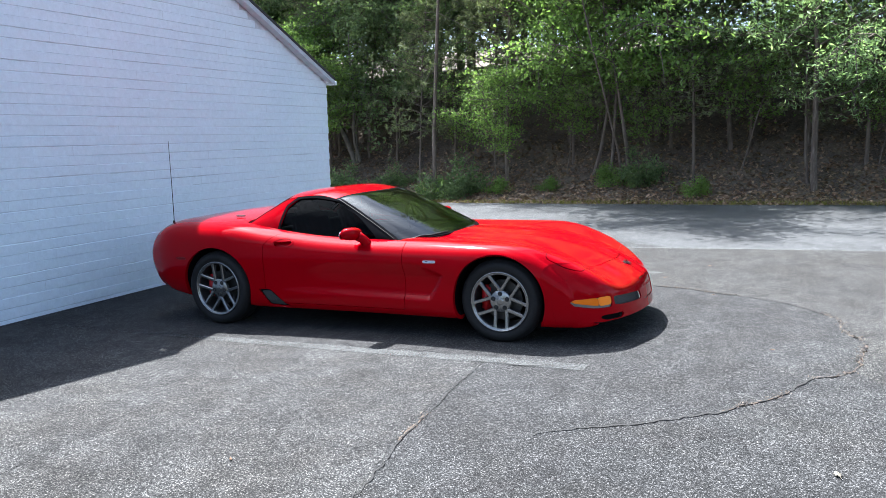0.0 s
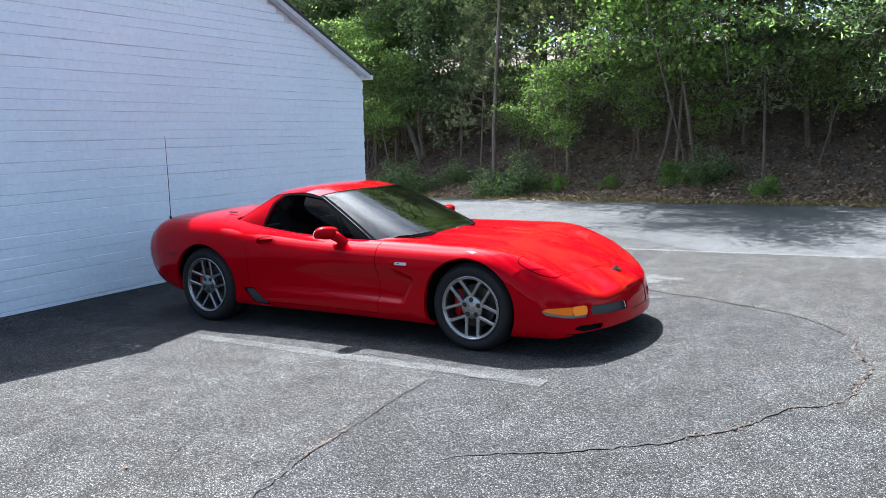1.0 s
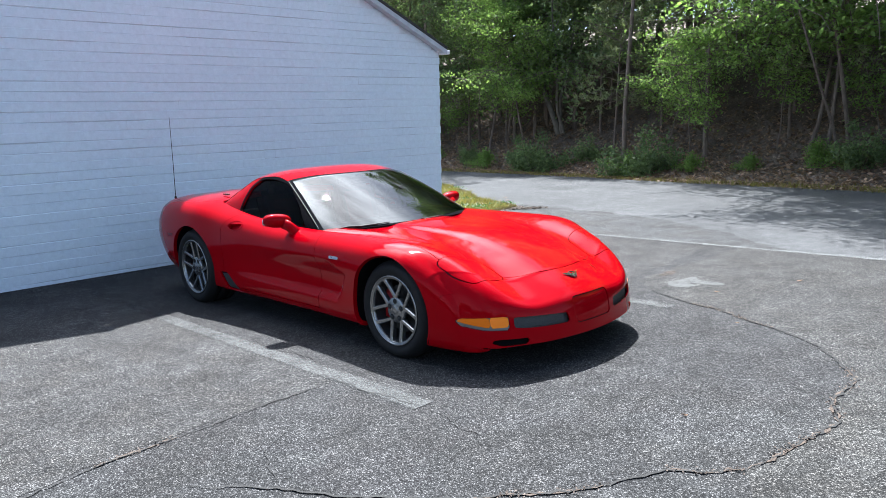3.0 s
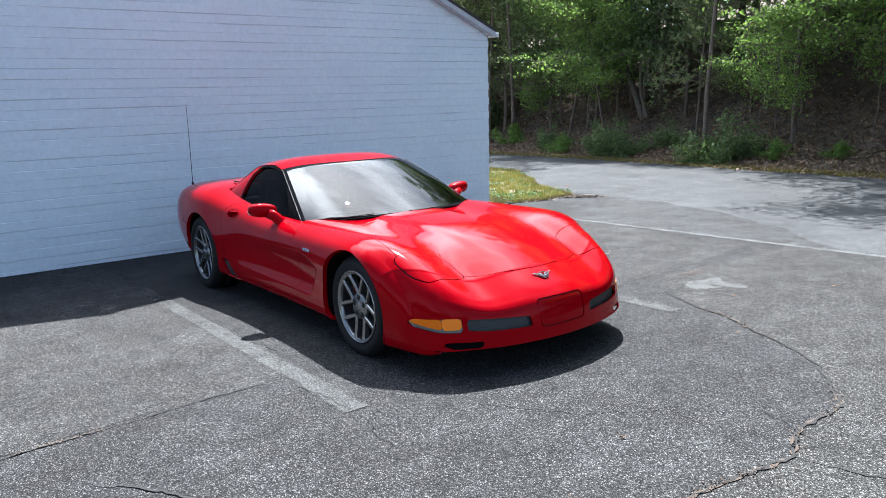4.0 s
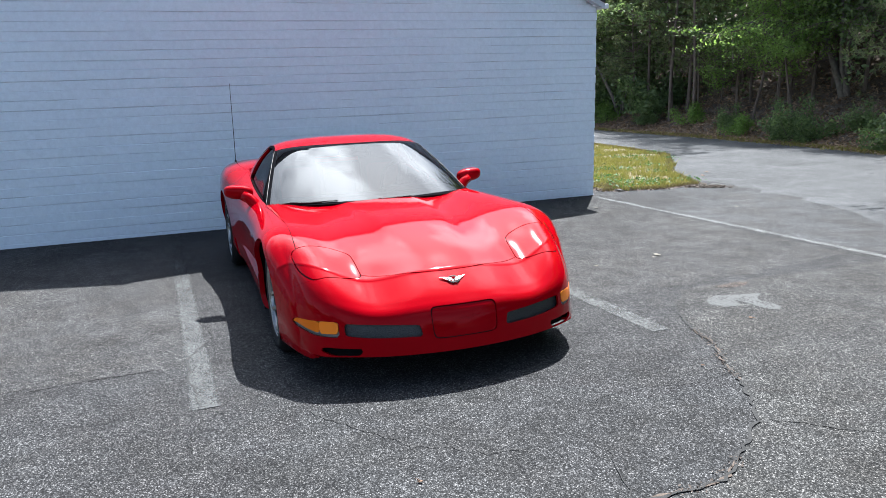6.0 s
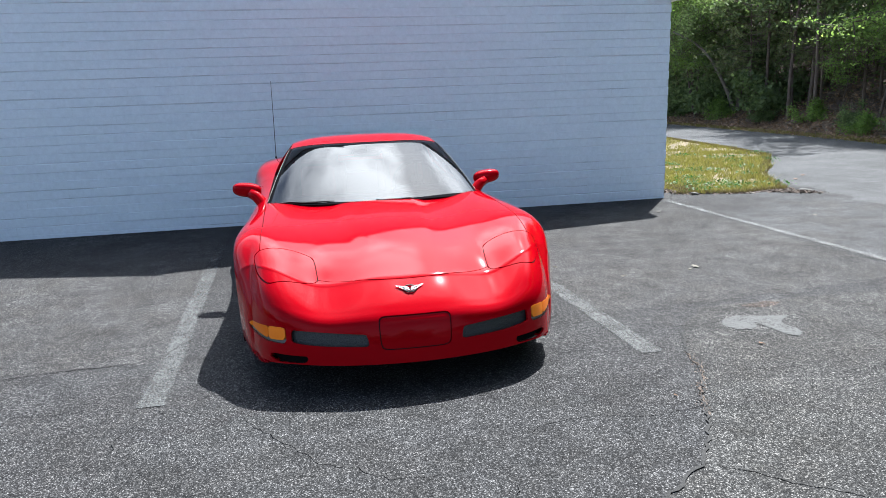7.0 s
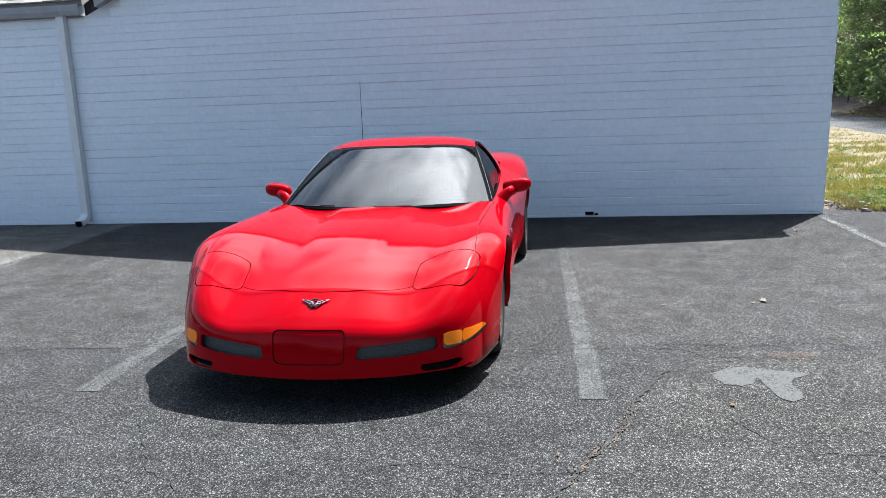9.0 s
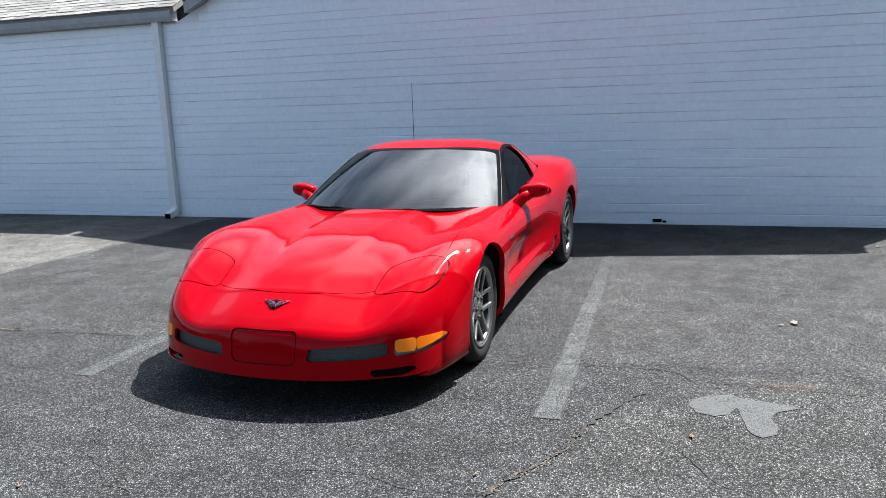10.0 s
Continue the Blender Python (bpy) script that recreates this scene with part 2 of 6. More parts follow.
def bark():
    m = Nodes("bark", (0.16, 0.12, 0.095), 0.95)
    m.color(m.ramp(m.noise(7, 7, 0.7, (3, 3, 0.6)), [(0.3, (0.056, 0.0416, 0.0336)), (0.55, (0.136, 0.104, 0.084)), (0.75, (0.24, 0.208, 0.18))]))
    m.bump(m.noise(16, 6, 0.7, (2, 2, 0.4)), 0.9, 0.03)
    return m.m


M_BARK = bark()
M_PALEBARK = plain("pale_bark", (0.1395, 0.1232, 0.1046), 0.9, var=0.35, scale=9, bump=0.4)


def soil():
    m = Nodes("leafy_soil", (0.1, 0.07, 0.05), 0.95)
    a = m.ramp(m.noise(1.3, 7, 0.7), [(0.3, (0.07, 0.053, 0.041)), (0.5, (0.135, 0.101, 0.077)), (0.72, (0.20, 0.147, 0.107))])
    m.color(m.mix(a, m.ramp(m.cells(24, "Color"), [(0.0, 0.5), (1.0, 1.6)]), 0.7, "MULTIPLY"))
    m.bump(m.cells(24), 0.8, 0.04)
    return m.m


M_SOIL = soil()
M_CRACK = plain("open_crack", (0.02, 0.019, 0.018), 0.95, var=0.5, scale=40)
M_CRACKFILL = plain("crack_silt", (0.0783, 0.0575, 0.0437), 0.95, var=0.45, scale=60, bump=0.5)

# the car
def car_paint():
    m = Nodes("torch_red_paint", (0.288, 0.0, 0.004), 0.065, 0.0, Specular_IOR_Level=0.25)
    m.set("Specular Tint", (1.0, 0.25, 0.27, 1))
    m.color(m.ramp(m.noise(3, 3), [(0.3, (0.281, 0.0, 0.0035)), (0.7, (0.295, 0.0, 0.0045))]))
    return m.m


M_RED = car_paint()
M_BLACK = plain("black_gloss_trim", (0.008, 0.008, 0.009), 0.45, var=0.1, Specular_IOR_Level=0.0)
M_RUBBER = plain("tyre_rubber", (0.012, 0.012, 0.0125), 0.7, var=0.25, scale=60, bump=0.15, Specular_IOR_Level=0.25)
M_SEALRUB = plain("black_plastic", (0.014, 0.014, 0.015), 0.6, var=0.2, scale=60, Specular_IOR_Level=0.2)
M_RIM = plain("grey_painted_alloy", (0.27, 0.27, 0.267), 0.24, 0.85, var=0.08, scale=20)
# near-black alloy: shade behind the spokes and in the lug pockets, as colour
M_BARREL = plain("shaded_wheel_recess", (0.02, 0.02, 0.021), 0.6, 0.3, var=0.3, scale=30)
M_STEEL = plain("brake_steel", (0.055, 0.054, 0.052), 0.45, 0.8, var=0.2, scale=40)
M_CHROME = plain("chrome", (0.75, 0.75, 0.76), 0.12, 1.0, var=0.04)
M_CALIPER = plain("red_caliper", (0.45, 0.012, 0.015), 0.4, var=0.1)
M_AMBER = Nodes("amber_lens", (0.78, 0.17, 0.002), 0.35, Specular_IOR_Level=0.2).m
M_PEACH = Nodes("orange_lens", (1.0, 0.25, 0.012), 0.3, Specular_IOR_Level=0.3).m
M_HOUSING = Nodes("silvered_lamp_housing", (0.22, 0.235, 0.25), 0.4, 0.3).m
M_REDLENS = Nodes("red_lens", (0.16, 0.004, 0.006), 0.3, Specular_IOR_Level=0.15).m
M_SEAT = plain("black_leather", (0.012, 0.012, 0.013), 0.55, var=0.2, scale=40, bump=0.2)
M_SEATRED = plain("red_leather", (0.07, 0.006, 0.008), 0.5, var=0.15, scale=40, bump=0.2)
M_DASH = plain("dark_dashboard", (0.014, 0.0145, 0.015), 0.65, var=0.2, scale=60, bump=0.2)


def mesh_grille():
    m = Nodes("woven_grille_mesh", (0.1, 0.11, 0.115), 0.5, 0.6)
    f = m.ramp(m.cells(150), [(0.25, (0.028, 0.030, 0.031)), (0.5, (0.062, 0.066, 0.068))])
    m.color(f)
    m.bump(m.cells(150), 0.4, 0.003)
    return m.m


M_GRILLE = mesh_grille()


def tinted(name, tone, ior=2.0):
    m = Nodes(name, (0.55, 0.62, 0.58), 0.0, Transmission_Weight=1.0, IOR=1.5)
    tr = m.t.nodes.new("ShaderNodeBsdfTransparent")
    tr.inputs["Color"].default_value = (*tone, 1)
    gl = m.t.nodes.new("ShaderNodeBsdfGlossy")
    gl.inputs["Roughness"].default_value = 0.0
    fr = m.add("ShaderNodeFresnel", IOR=ior)
    mx = m.t.nodes.new("ShaderNodeMixShader")
    m.link(fr.outputs[0], mx.inputs[0]), m.link(tr.outputs[0], mx.inputs[1]), m.link(gl.outputs[0], mx.inputs[2])
    m.link(mx.outputs[0], m.out.inputs["Surface"])
    return m.m


M_GLASS = tinted("windscreen_glass", (0.17, 0.20, 0.19), 1.66)
M_CLEAR = tinted("clear_lamp_lens", (0.98, 0.98, 0.97), 1.45)
# added side pane; its dark tone stands in for the shaded cabin
M_DARKPANE = tinted("darkened_side_pane", (0.10, 0.105, 0.11), 1.14)
M_MIRROR = Nodes("mirror_glass", (0.8, 0.82, 0.84), 0.02, 1.0).m


# ---- helpers for meshes ----
def mesh_of(name, verts, faces, materials, smooth=False):
    me = bpy.data.meshes.new(name)
    me.from_pydata([tuple(v) for v in verts], [], faces)
    for m in materials if isinstance(materials, (list, tuple)) else [materials]:
        me.materials.append(m)
    if smooth:
        me.polygons.foreach_set("use_smooth", [True] * len(me.polygons))
    me.update()
    return me


def part(name, bm, material, parent=None, label="", smooth=False):
    """Links a bmesh as one mesh object under a thing or a part."""
    me = bpy.data.meshes.new(name)
    bm.to_mesh(me)
    bm.free()
    me.materials.append(material)
    if smooth:
        me.polygons.foreach_set("use_smooth", [True] * len(me.polygons))
    ob = new(name, me)
    ob.parent = parent
    return tagged(ob, label)


def put(name, me, parent=None, label=""):
    ob = new(name, me)
    ob.parent = parent
    return tagged(ob, label)


def box(size, at, bevel=0.0, segments=1, turn=None):
    bm = bmesh.new()
    bmesh.ops.create_cube(bm, size=1)
    bmesh.ops.scale(bm, vec=size, verts=bm.verts)
    if bevel:
        bmesh.ops.bevel(bm, geom=bm.edges[:], offset=bevel, segments=segments, affect="EDGES")
    if turn is not None:
        bmesh.ops.transform(bm, matrix=turn, verts=bm.verts)
    bmesh.ops.translate(bm, vec=at, verts=bm.verts)
    return bm


def tube(points, radii, sides=8, cap=True):
    """A round tube along a line of points."""
    bm = bmesh.new()
    pts = [Vector(p) for p in points]
    rings = []
    for i, p in enumerate(pts):
        d = (pts[min(i + 1, len(pts) - 1)] - pts[max(i - 1, 0)]).normalized()
        a = d.orthogonal().normalized() if i == 0 else (a - d * a.dot(d)).normalized()
        b = d.cross(a)
        r = radii[i] if isinstance(radii, (list, tuple)) else radii
        rings.append([bm.verts.new(p + (a * math.cos(k * 2 * math.pi / sides) + b * math.sin(k * 2 * math.pi / sides)) * r) for k in range(sides)])
    for u, v in zip(rings, rings[1:]):
        for k in range(sides):
            bm.faces.new((u[k], u[(k + 1) % sides], v[(k + 1) % sides], v[k]))
    if cap:
        bm.faces.new(rings[0][::-1]), bm.faces.new(rings[-1])
    return bm


def lathe(profile, sides=48, closed=False):
    """Turns a line of (radius, y) about the y axis."""
    bm = bmesh.new()
    rings = [[bm.verts.new((r * math.cos(k * 2 * math.pi / sides), y, r * math.sin(k * 2 * math.pi / sides))) for k in range(sides)] for r, y in profile]
    pairs = list(zip(rings, rings[1:])) + ([(rings[-1], rings[0])] if closed else [])
    for u, v in pairs:
        for k in range(sides):
            bm.faces.new((u[k], u[(k + 1) % sides], v[(k + 1) % sides], v[k]))
    return bm


def joined(*bms):
    out = bmesh.new()
    for b in bms:
        me = bpy.data.meshes.new("tmp")
        b.to_mesh(me)
        b.free()
        out.from_mesh(me)
        bpy.data.meshes.remove(me)
    return out


def lift(x, y):
    """Height of the paved ground, which falls gently towards the building."""
    return 0.029 * x + 0.003 * y


# ---- ground ----
def road_edge(x):
    return float(np.interp(x, [-60, -32, -22, -14, -9, -4.7, 0, 4, 20, 60], [14.5, 14.0, 13.6, 12.85, 12.15, 11.25, 10.4, 9.85, 8.6, 7.2]))


def ground_height(x, y):
    d = y - road_edge(x)
    bank = 0.0
    if d > 0.35:
        e = d - 0.35
        bank = 0.42 * e * e / (e + 0.9)
        bank = min(bank, 3.2 + 0.12 * e) if e > 7 else bank
        bank += 0.10 * noise.noise(Vector((x * 0.7, y * 0.7, 0))) * min(1, e) + 0.04 * noise.noise(Vector((x * 2.1, y * 2.1, 3))) * min(1, e)
    return lift(max(-70, min(70, x)), y if abs(y) < 70 else 70) - 0.02 + bank


def ground_sheet():
    xs = sorted(set([-900, -300, -140, -90] + [round(-60 + 0.9 * i, 2) for i in range(110)] + [60, 120, 300, 900]))
    ys = sorted(set([-900, -300, -120, -60, -30, -15, 0, 6] + [round(8 + 0.5 * i, 2) for i in range(52)] + [36, 42, 60, 120, 300, 900]))
    verts = [(x, y, ground_height(x, y)) for y in ys for x in xs]
    n = len(xs)
    faces = [(j * n + i, j * n + i + 1, (j + 1) * n + i + 1, (j + 1) * n + i) for j in range(len(ys) - 1) for i in range(n - 1)]
    return tagged(new("ground", mesh_of("ground", verts, faces, M_SOIL, True)), "brown leaf-strewn soil rising into a wooded bank", "ground", kind="structure")


ground_sheet()


def flat_piece(name, outline, z, material, label, category="pavement", kind="structure"):
    """A flat sheet on the paved ground."""
    bm = bmesh.new()
    bm.faces.new([bm.verts.new((x, y, lift(x, y) + z)) for x, y in outline])
    ob = part(name, bm, material)
    return tagged(ob, label, category, kind=kind)


def wavy(points, amp, seed, step=0.12):
    rnd = random.Random(seed)
    out = []
    for i, (a, b) in enumerate(zip(points, points[1:] + points[:1])):
        a, b = Vector(a), Vector(b)
        n = max(1, int((b - a).length / step))
        for k in range(n):
            p = a.lerp(b, k / n)
            out.append((p.x + rnd.uniform(-amp, amp), p.y + rnd.uniform(-amp, amp)))
    return out


XS_EDGE = [-60, -44, -32, -26, -20, -17, -14, -11.5, -9, -7, -4.7, -2.3, 0, 2, 4, 9, 20, 40]
flat_piece("pavement", [(-4.74, -40), (40, -40), (40, 4.1), (-4.74, 4.1)], 0.0, M_LOT, "grey cracked asphalt of a small parking lot")
random.seed(4)
edge = [(x, road_edge(x) + 0.05 * math.sin(3.1 * x)) for x in XS_EDGE]
flat_piece("road", [(40, 4.104), (-4.3, 4.104), (-4.7, 5.9), (-6.2, 6.55), (-7.5, 7.45), (-9.3, 8.65), (-11.2, 9.05), (-17.0, 9.8), (-24, 10.4), (-60, 10.9)] + edge, 0.0, M_ROAD, "pale worn asphalt drive with tree shade", "road")
flat_piece("pavement_apron", wavy([(0.5, 4.115), (-0.5, 4.95), (-2.2, 5.9), (-4.1, 6.25), (-5.6, 6.5), (-4.9, 6.0), (-4.74, 4.115)], 0.09, 24, 0.25), 0.0012, M_APRON, "worn asphalt between the lot and the drive")
flat_piece("pavement_apron", wavy([(-3.1, 4.115), (-3.5, 4.7), (-4.1, 5.2), (-4.6, 5.4), (-5.05, 5.2), (-5.2, 4.4), (-4.74, 4.115)], 0.06, 23), 0.0026, M_LOT, "crumbled asphalt edge beside the grass")


# the bay beside the car is more worn and paler
flat_piece("pavement_bay", wavy([(-4.7, -4.3), (-4.7, -1.38), (0.10, -1.38), (0.11, -1.76), (0.1, -2.33), (0.17, -2.86), (0.32, -3.5), (0.42, -5.2), (0.6, -7.5), (-1.2, -9), (-4.7, -9)], 0.03, 3), 0.0015, M_WORN, "paler worn asphalt of an empty parking bay")
flat_piece("pavement_bay", wavy([(-4.7, 1.24), (-4.7, 3.98), (-0.3, 3.98), (-0.1, 2.4), (-0.05, 1.32)], 0.03, 5), 0.0015, M_WORN, "paler worn asphalt of an empty parking bay")


def painted_line(a, b, w0, w1, material, label, seed):
    a, b = Vector(a), Vector(b)
    d = (b - a).normalized()
    s = Vector((-d.y, d.x))
    rnd = random.Random(seed)
    n = int((b - a).length / 0.06)
    verts, faces = [], []
    for i in range(n + 1):
        f = i / n
        p, w = a.lerp(b, f), (w0 + (w1 - w0) * f) / 2
        for sg in (-1, 1):
            q = p + s * sg * (w + rnd.uniform(-0.006, 0.006))
            verts.append((q.x, q.y, lift(q.x, q.y) + 0.0045))
        if i:
            faces.append((2 * i - 2, 2 * i - 1, 2 * i + 1, 2 * i))
    me = mesh_of("painted_line", verts, faces, material)
    uv = me.uv_layers.new(name="UVMap")
    for lp in me.loops:
        uv.data[lp.index].uv = (lp.vertex_index % 2, 1 if seed == 3 else (lp.vertex_index // 2) / n)
    tagged(new("painted_line", me), label, "parking line", "parking lines", "structure")


painted_line((-4.7, -1.42), (0.79, -1.335), 0.11, 0.155, M_LINE, "worn white painted parking line on the asphalt", 1)
painted_line((-4.7, 1.165), (0.755, 1.325), 0.09, 0.15, M_LINE, "worn white painted parking line on the asphalt", 2)
painted_line((-4.45, 4.07), (2.6, 4.13), 0.09, 0.11, M_LINE_EDGE, "white line at the edge of the pale drive", 3)
painted_line((-4.7, -4.25), (0.4, -4.22), 0.09, 0.10, M_LINE_OLD, "faded painted parking line", 4)
painted_line((-4.7, -7.37), (0.4, -7.25), 0.09, 0.12, M_LINE_OLD, "faded painted parking line", 5)
flat_piece("pavement_patch", wavy([(-4.7, -4.24), (-2.82, -4.20), (-2.47, -4.17), (-1.57, -4.22), (-1.25, -4.26), (-0.7, -4.6), (-0.5, -9), (-4.7, -9)], 0.04, 13), 0.003, M_PALE, "pale bleached asphalt of the next bay")
flat_piece("paint_spill", wavy([(0.44, 1.94), (0.35, 1.98), (0.30, 2.06), (0.28, 2.14), (0.32, 2.21), (0.33, 2.30), (0.37, 2.44), (0.44, 2.33), (0.52, 2.30), (0.60, 2.32), (0.69, 2.31), (0.735, 2.25), (0.70, 2.20), (0.60, 2.18), (0.49, 2.17), (0.43, 2.155), (0.52, 2.12), (0.55, 2.06), (0.53, 1.98)], 0.004, 6, 0.03), 0.0045, M_SPILL, "pale grey paint blot on the asphalt", "paint blot")


# ---- cracks in the asphalt ----
def crack(points, width, seed, material=M_CRACK, level=0.0062, rag=0.35):
    rnd = random.Random(seed)
    line = []
    for a, b in zip(points, points[1:]):
        a, b = Vector(a), Vector(b)
        n = max(1, int((b - a).length / 0.035))
        s = Vector((-(b - a).y, (b - a).x)).normalized()
        for k in range(n):
            line.append(a.lerp(b, k / n) + s * rnd.uniform(-0.012, 0.012))
    line.append(Vector(points[-1]))
    verts, faces = [], []
    m = len(line)
    for i, p in enumerate(line):
        d = (line[min(i + 1, m - 1)] - line[max(i - 1, 0)]).normalized()
        s = Vector((-d.y, d.x))
        taper = min(1, 6 * i / m + 0.15, 6 * (m - 1 - i) / m + 0.15)
        for sg in (-1, 1):
            q = p + s * sg * width * 0.24 * taper * rnd.uniform(1 - rag, 1 + 2 * rag)
            verts.append((q.x, q.y, lift(q.x, q.y) + level))
        if i:
            faces.append((2 * i - 2, 2 * i - 1, 2 * i + 1, 2 * i))
    return mesh_of("crack", verts, faces, material)


LONG = [(0.14, 1.95), (0.31, 1.75), (0.52, 1.63), (0.82, 1.5), (1.08, 1.44), (1.4, 1.26), (1.6, 1.18), (1.8, 1.06), (2.0, 0.92), (2.23, 0.62), (2.35, 0.45), (2.36, 0.21), (2.36, 0.04), (2.48, -0.21), (2.46, -0.39), (2.43, -0.58), (2.4, -0.84), (2.37, -0.96)]
LONG_END = [(2.37, -0.96), (2.25, -1.1), (2.12, -1.18), (2.02, -1.44), (1.93, -1.6), (1.77, -1.77), (1.67, -1.92), (1.5, -2.05), (1.24, -2.26), (1.0, -2.37), (0.7, -2.62)]
CRACKS = [
    (LONG, 0.027), (LONG_END, 0.024),
    ([(2.48, -0.21), (2.61, -0.18), (2.72, -0.17), (3.1, 0.1)], 0.014),
    ([(1.97, 0.95), (2.1, 1.09), (2.22, 1.21), (2.5, 1.55)], 0.010),
    ([(1.93, 0.2), (2.17, 0.13), (2.36, 0.04)], 0.009),
    ([(0.05, -0.6), (0.03, 0.4), (0.03, 0.9), (0.02, 1.3), (-0.01, 1.6), (-0.01, 1.81), (0.03, 1.9), (0.14, 1.97), (0.11, 2.41), (0.17, 2.88), (0.1, 3.7)], 0.012),
    ([(-0.83, -1.33), (-0.62, -1.24), (-0.48, -1.235), (-0.35, -1.25), (-0.2, -1.33), (0.02, -1.4), (0.2, -1.39), (0.36, -1.4), (0.54, -1.37), (0.81, -1.36)], 0.016),
    ([(0.81, -1.36), (1.0, -1.36), (1.15, -1.42), (1.3, -1.42)], 0.009),
    ([(0.78, -1.34), (0.87, -1.27), (0.9, -1.22)], 0.008),
    ([(-1.25, -1.17), (-1.0, -1.27), (-0.83, -1.33)], 0.010),
    ([(0.32, -3.6), (0.25, -3.1), (0.18, -2.71), (0.16, -2.47), (0.14, -2.2), (0.11, -1.86), (0.08, -1.43), (0.02, -1.38)], 0.015),
    ([(-1.45, -4.2), (-1.55, -3.3), (-1.55, -2.65), (-1.45, -2.2), (-1.33, -1.75), (-1.3, -1.45), (-1.28, -1.18)], 0.011),
    ([(-1.1, -3.9), (-0.95, -3.3), (-1.05, -2.9)], 0.006),
    ([(0.0, 2.2), (-0.03, 1.95), (-0.02, 1.8)], 0.007),
    ([(-1.59, 0.61), (-1.78, 1.44), (-1.8, 2.31), (-1.75, 3.61), (-1.73, 3.93)], 0.009),
    ([(-4.4, 6.0), (-4.75, 6.9), (-5.0, 8.1), (-5.3, 10.1)], 0.022),
    ([(-9.4, 8.94), (-7.35, 8.43), (-6.04, 8.26), (-5.05, 8.15)], 0.022),
    ([(-1.9, 4.6), (-2.3, 5.9), (-3.0, 7.4)], 0.012),
    ([(-4.2, 5.2), (-2.4, 5.6), (-0.5, 5.4), (1.8, 5.9)], 0.010),
    ([(-0.9, 2.5), (-0.5, 2.9), (-0.6, 3.5)], 0.007),
    ([(-1.55, 1.25), (-0.97, 1.26), (-0.6, 1.33), (-0.42, 1.30), (-0.15, 1.36), (0.3, 1.32), (0.7, 1.34)], 0.008),
    ([(-3.9, 3.4), (-3.2, 3.55), (-2.5, 3.3), (-1.8, 3.45)], 0.007),
    ([(-2.6, 4.9), (-1.2, 4.6), (0.4, 4.9), (2.6, 4.5)], 0.008),
    ([(1.2, 2.3), (1.9, 2.5), (2.6, 2.2)], 0.006),
    ([(1.1, -3.4), (1.7, -3.0), (2.6, -2.9)], 0.006),
    ([(0.45, -1.9), (0.62, -2.2), (1.0, -2.37)], 0.006),
]
flat_piece("pavement_patch", LONG + [(2.9, -1.9), (7.0, -1.9), (7.0, 4.09), (0.02, 4.09), (0.02, 2.0)], 0.0008, M_LOT_PALE, "older greyer asphalt beyond a long crack")
for n, (pts, w) in enumerate(CRACKS):
    tagged(new("crack", crack(pts, w, 40 + n)), "thin dark jagged crack in the asphalt", "crack", "pavement cracks", "structure")
# hairlines that wander over the worn bays
hair = random.Random(77)
for x0, y0, az in ((-2.9, 1.7, 10), (-1.2, 1.9, 95), (-2.2, 2.9, 20), (-0.8, 3.2, -15), (0.9, 1.9, 40), (1.4, 2.9, 160), (0.6, 3.4, 10), (-3.6, 2.3, 60), (2.2, 1.6, 75), (1.9, 3.6, -30), (-2.6, -2.0, -80), (-2.9, -3.2, 15), (-0.6, -2.4, -60), (-3.7, -2.6, -20), (0.9, -0.9, -20), (1.6, 0.3, 100)):
    pts, a = [(x0, y0)], radians(az)
    for _ in range(hair.randint(6, 10)):
        a += hair.uniform(-0.55, 0.55)
        pts.append((pts[-1][0] + 0.16 * math.cos(a), pts[-1][1] + 0.16 * math.sin(a)))
    tagged(new("crack", crack(pts, hair.uniform(0.005, 0.008), hair.randrange(999))), "hairline crack in the worn asphalt", "crack", "pavement cracks", "structure")
SILT = [
    (LONG[9:], 0.026), (LONG_END[:3], 0.018), (LONG_END[3:7], 0.02),
    ([(0.19, -2.85), (0.16, -2.6), (0.15, -2.4)], 0.02), (LONG[3:7], 0.016),
]
for n, (pts, w) in enumerate(SILT):
    tagged(new("crack_silt", crack(pts, w, 70 + n, M_CRACKFILL, 0.0052, 0.7)), "pale tan silt and leaf crumbs in a crack", "silt", kind="structure")


# ---- the white painted brick building ----
WX, Y_R, Y_L, Y_END = -4.75, 4.17, -4.55, -14.0      # wall face, gable's sides, far end of the wing
Z0, EAVE, PITCH = -0.30, 2.46, 0.459                  # under the ground, eave height, rise over run
RIDGE_Y = (Y_R + Y_L) / 2
RIDGE_Z = EAVE + PITCH * (Y_R - Y_L) / 2
COURSE, BRICK = 0.1016, 0.305
building = tagged(new("building"), "one-storey building of white painted brick with a gable", "building")
building.location = (WX - 3, 0, -0.2)


def under(ob, parent):
    """Hangs ob under a moved parent without moving it."""
    ob.parent = parent
    if parent is building:
        ob.matrix_parent_inverse = Matrix.Translation(building.location).inverted()
    return ob



def prism(outline, x0, x1):
    """A slab between x0 and x1 with an outline in (y, z)."""
    bm = bmesh.new()
    a = [bm.verts.new((x0, y, z)) for y, z in outline]
    b = [bm.verts.new((x1, y, z)) for y, z in outline]
    bm.faces.new(a), bm.faces.new(b[::-1])
    for i in range(len(a)):
        j = (i + 1) % len(a)
        bm.faces.new((a[j], a[i], b[i], b[j]))
    bmesh.ops.recalc_face_normals(bm, faces=bm.faces)
    return bm


def wall_top(y):
    if y < Y_L:
        return EAVE
    return EAVE + PITCH * min(Y_R - y, y - Y_L) - 0.02


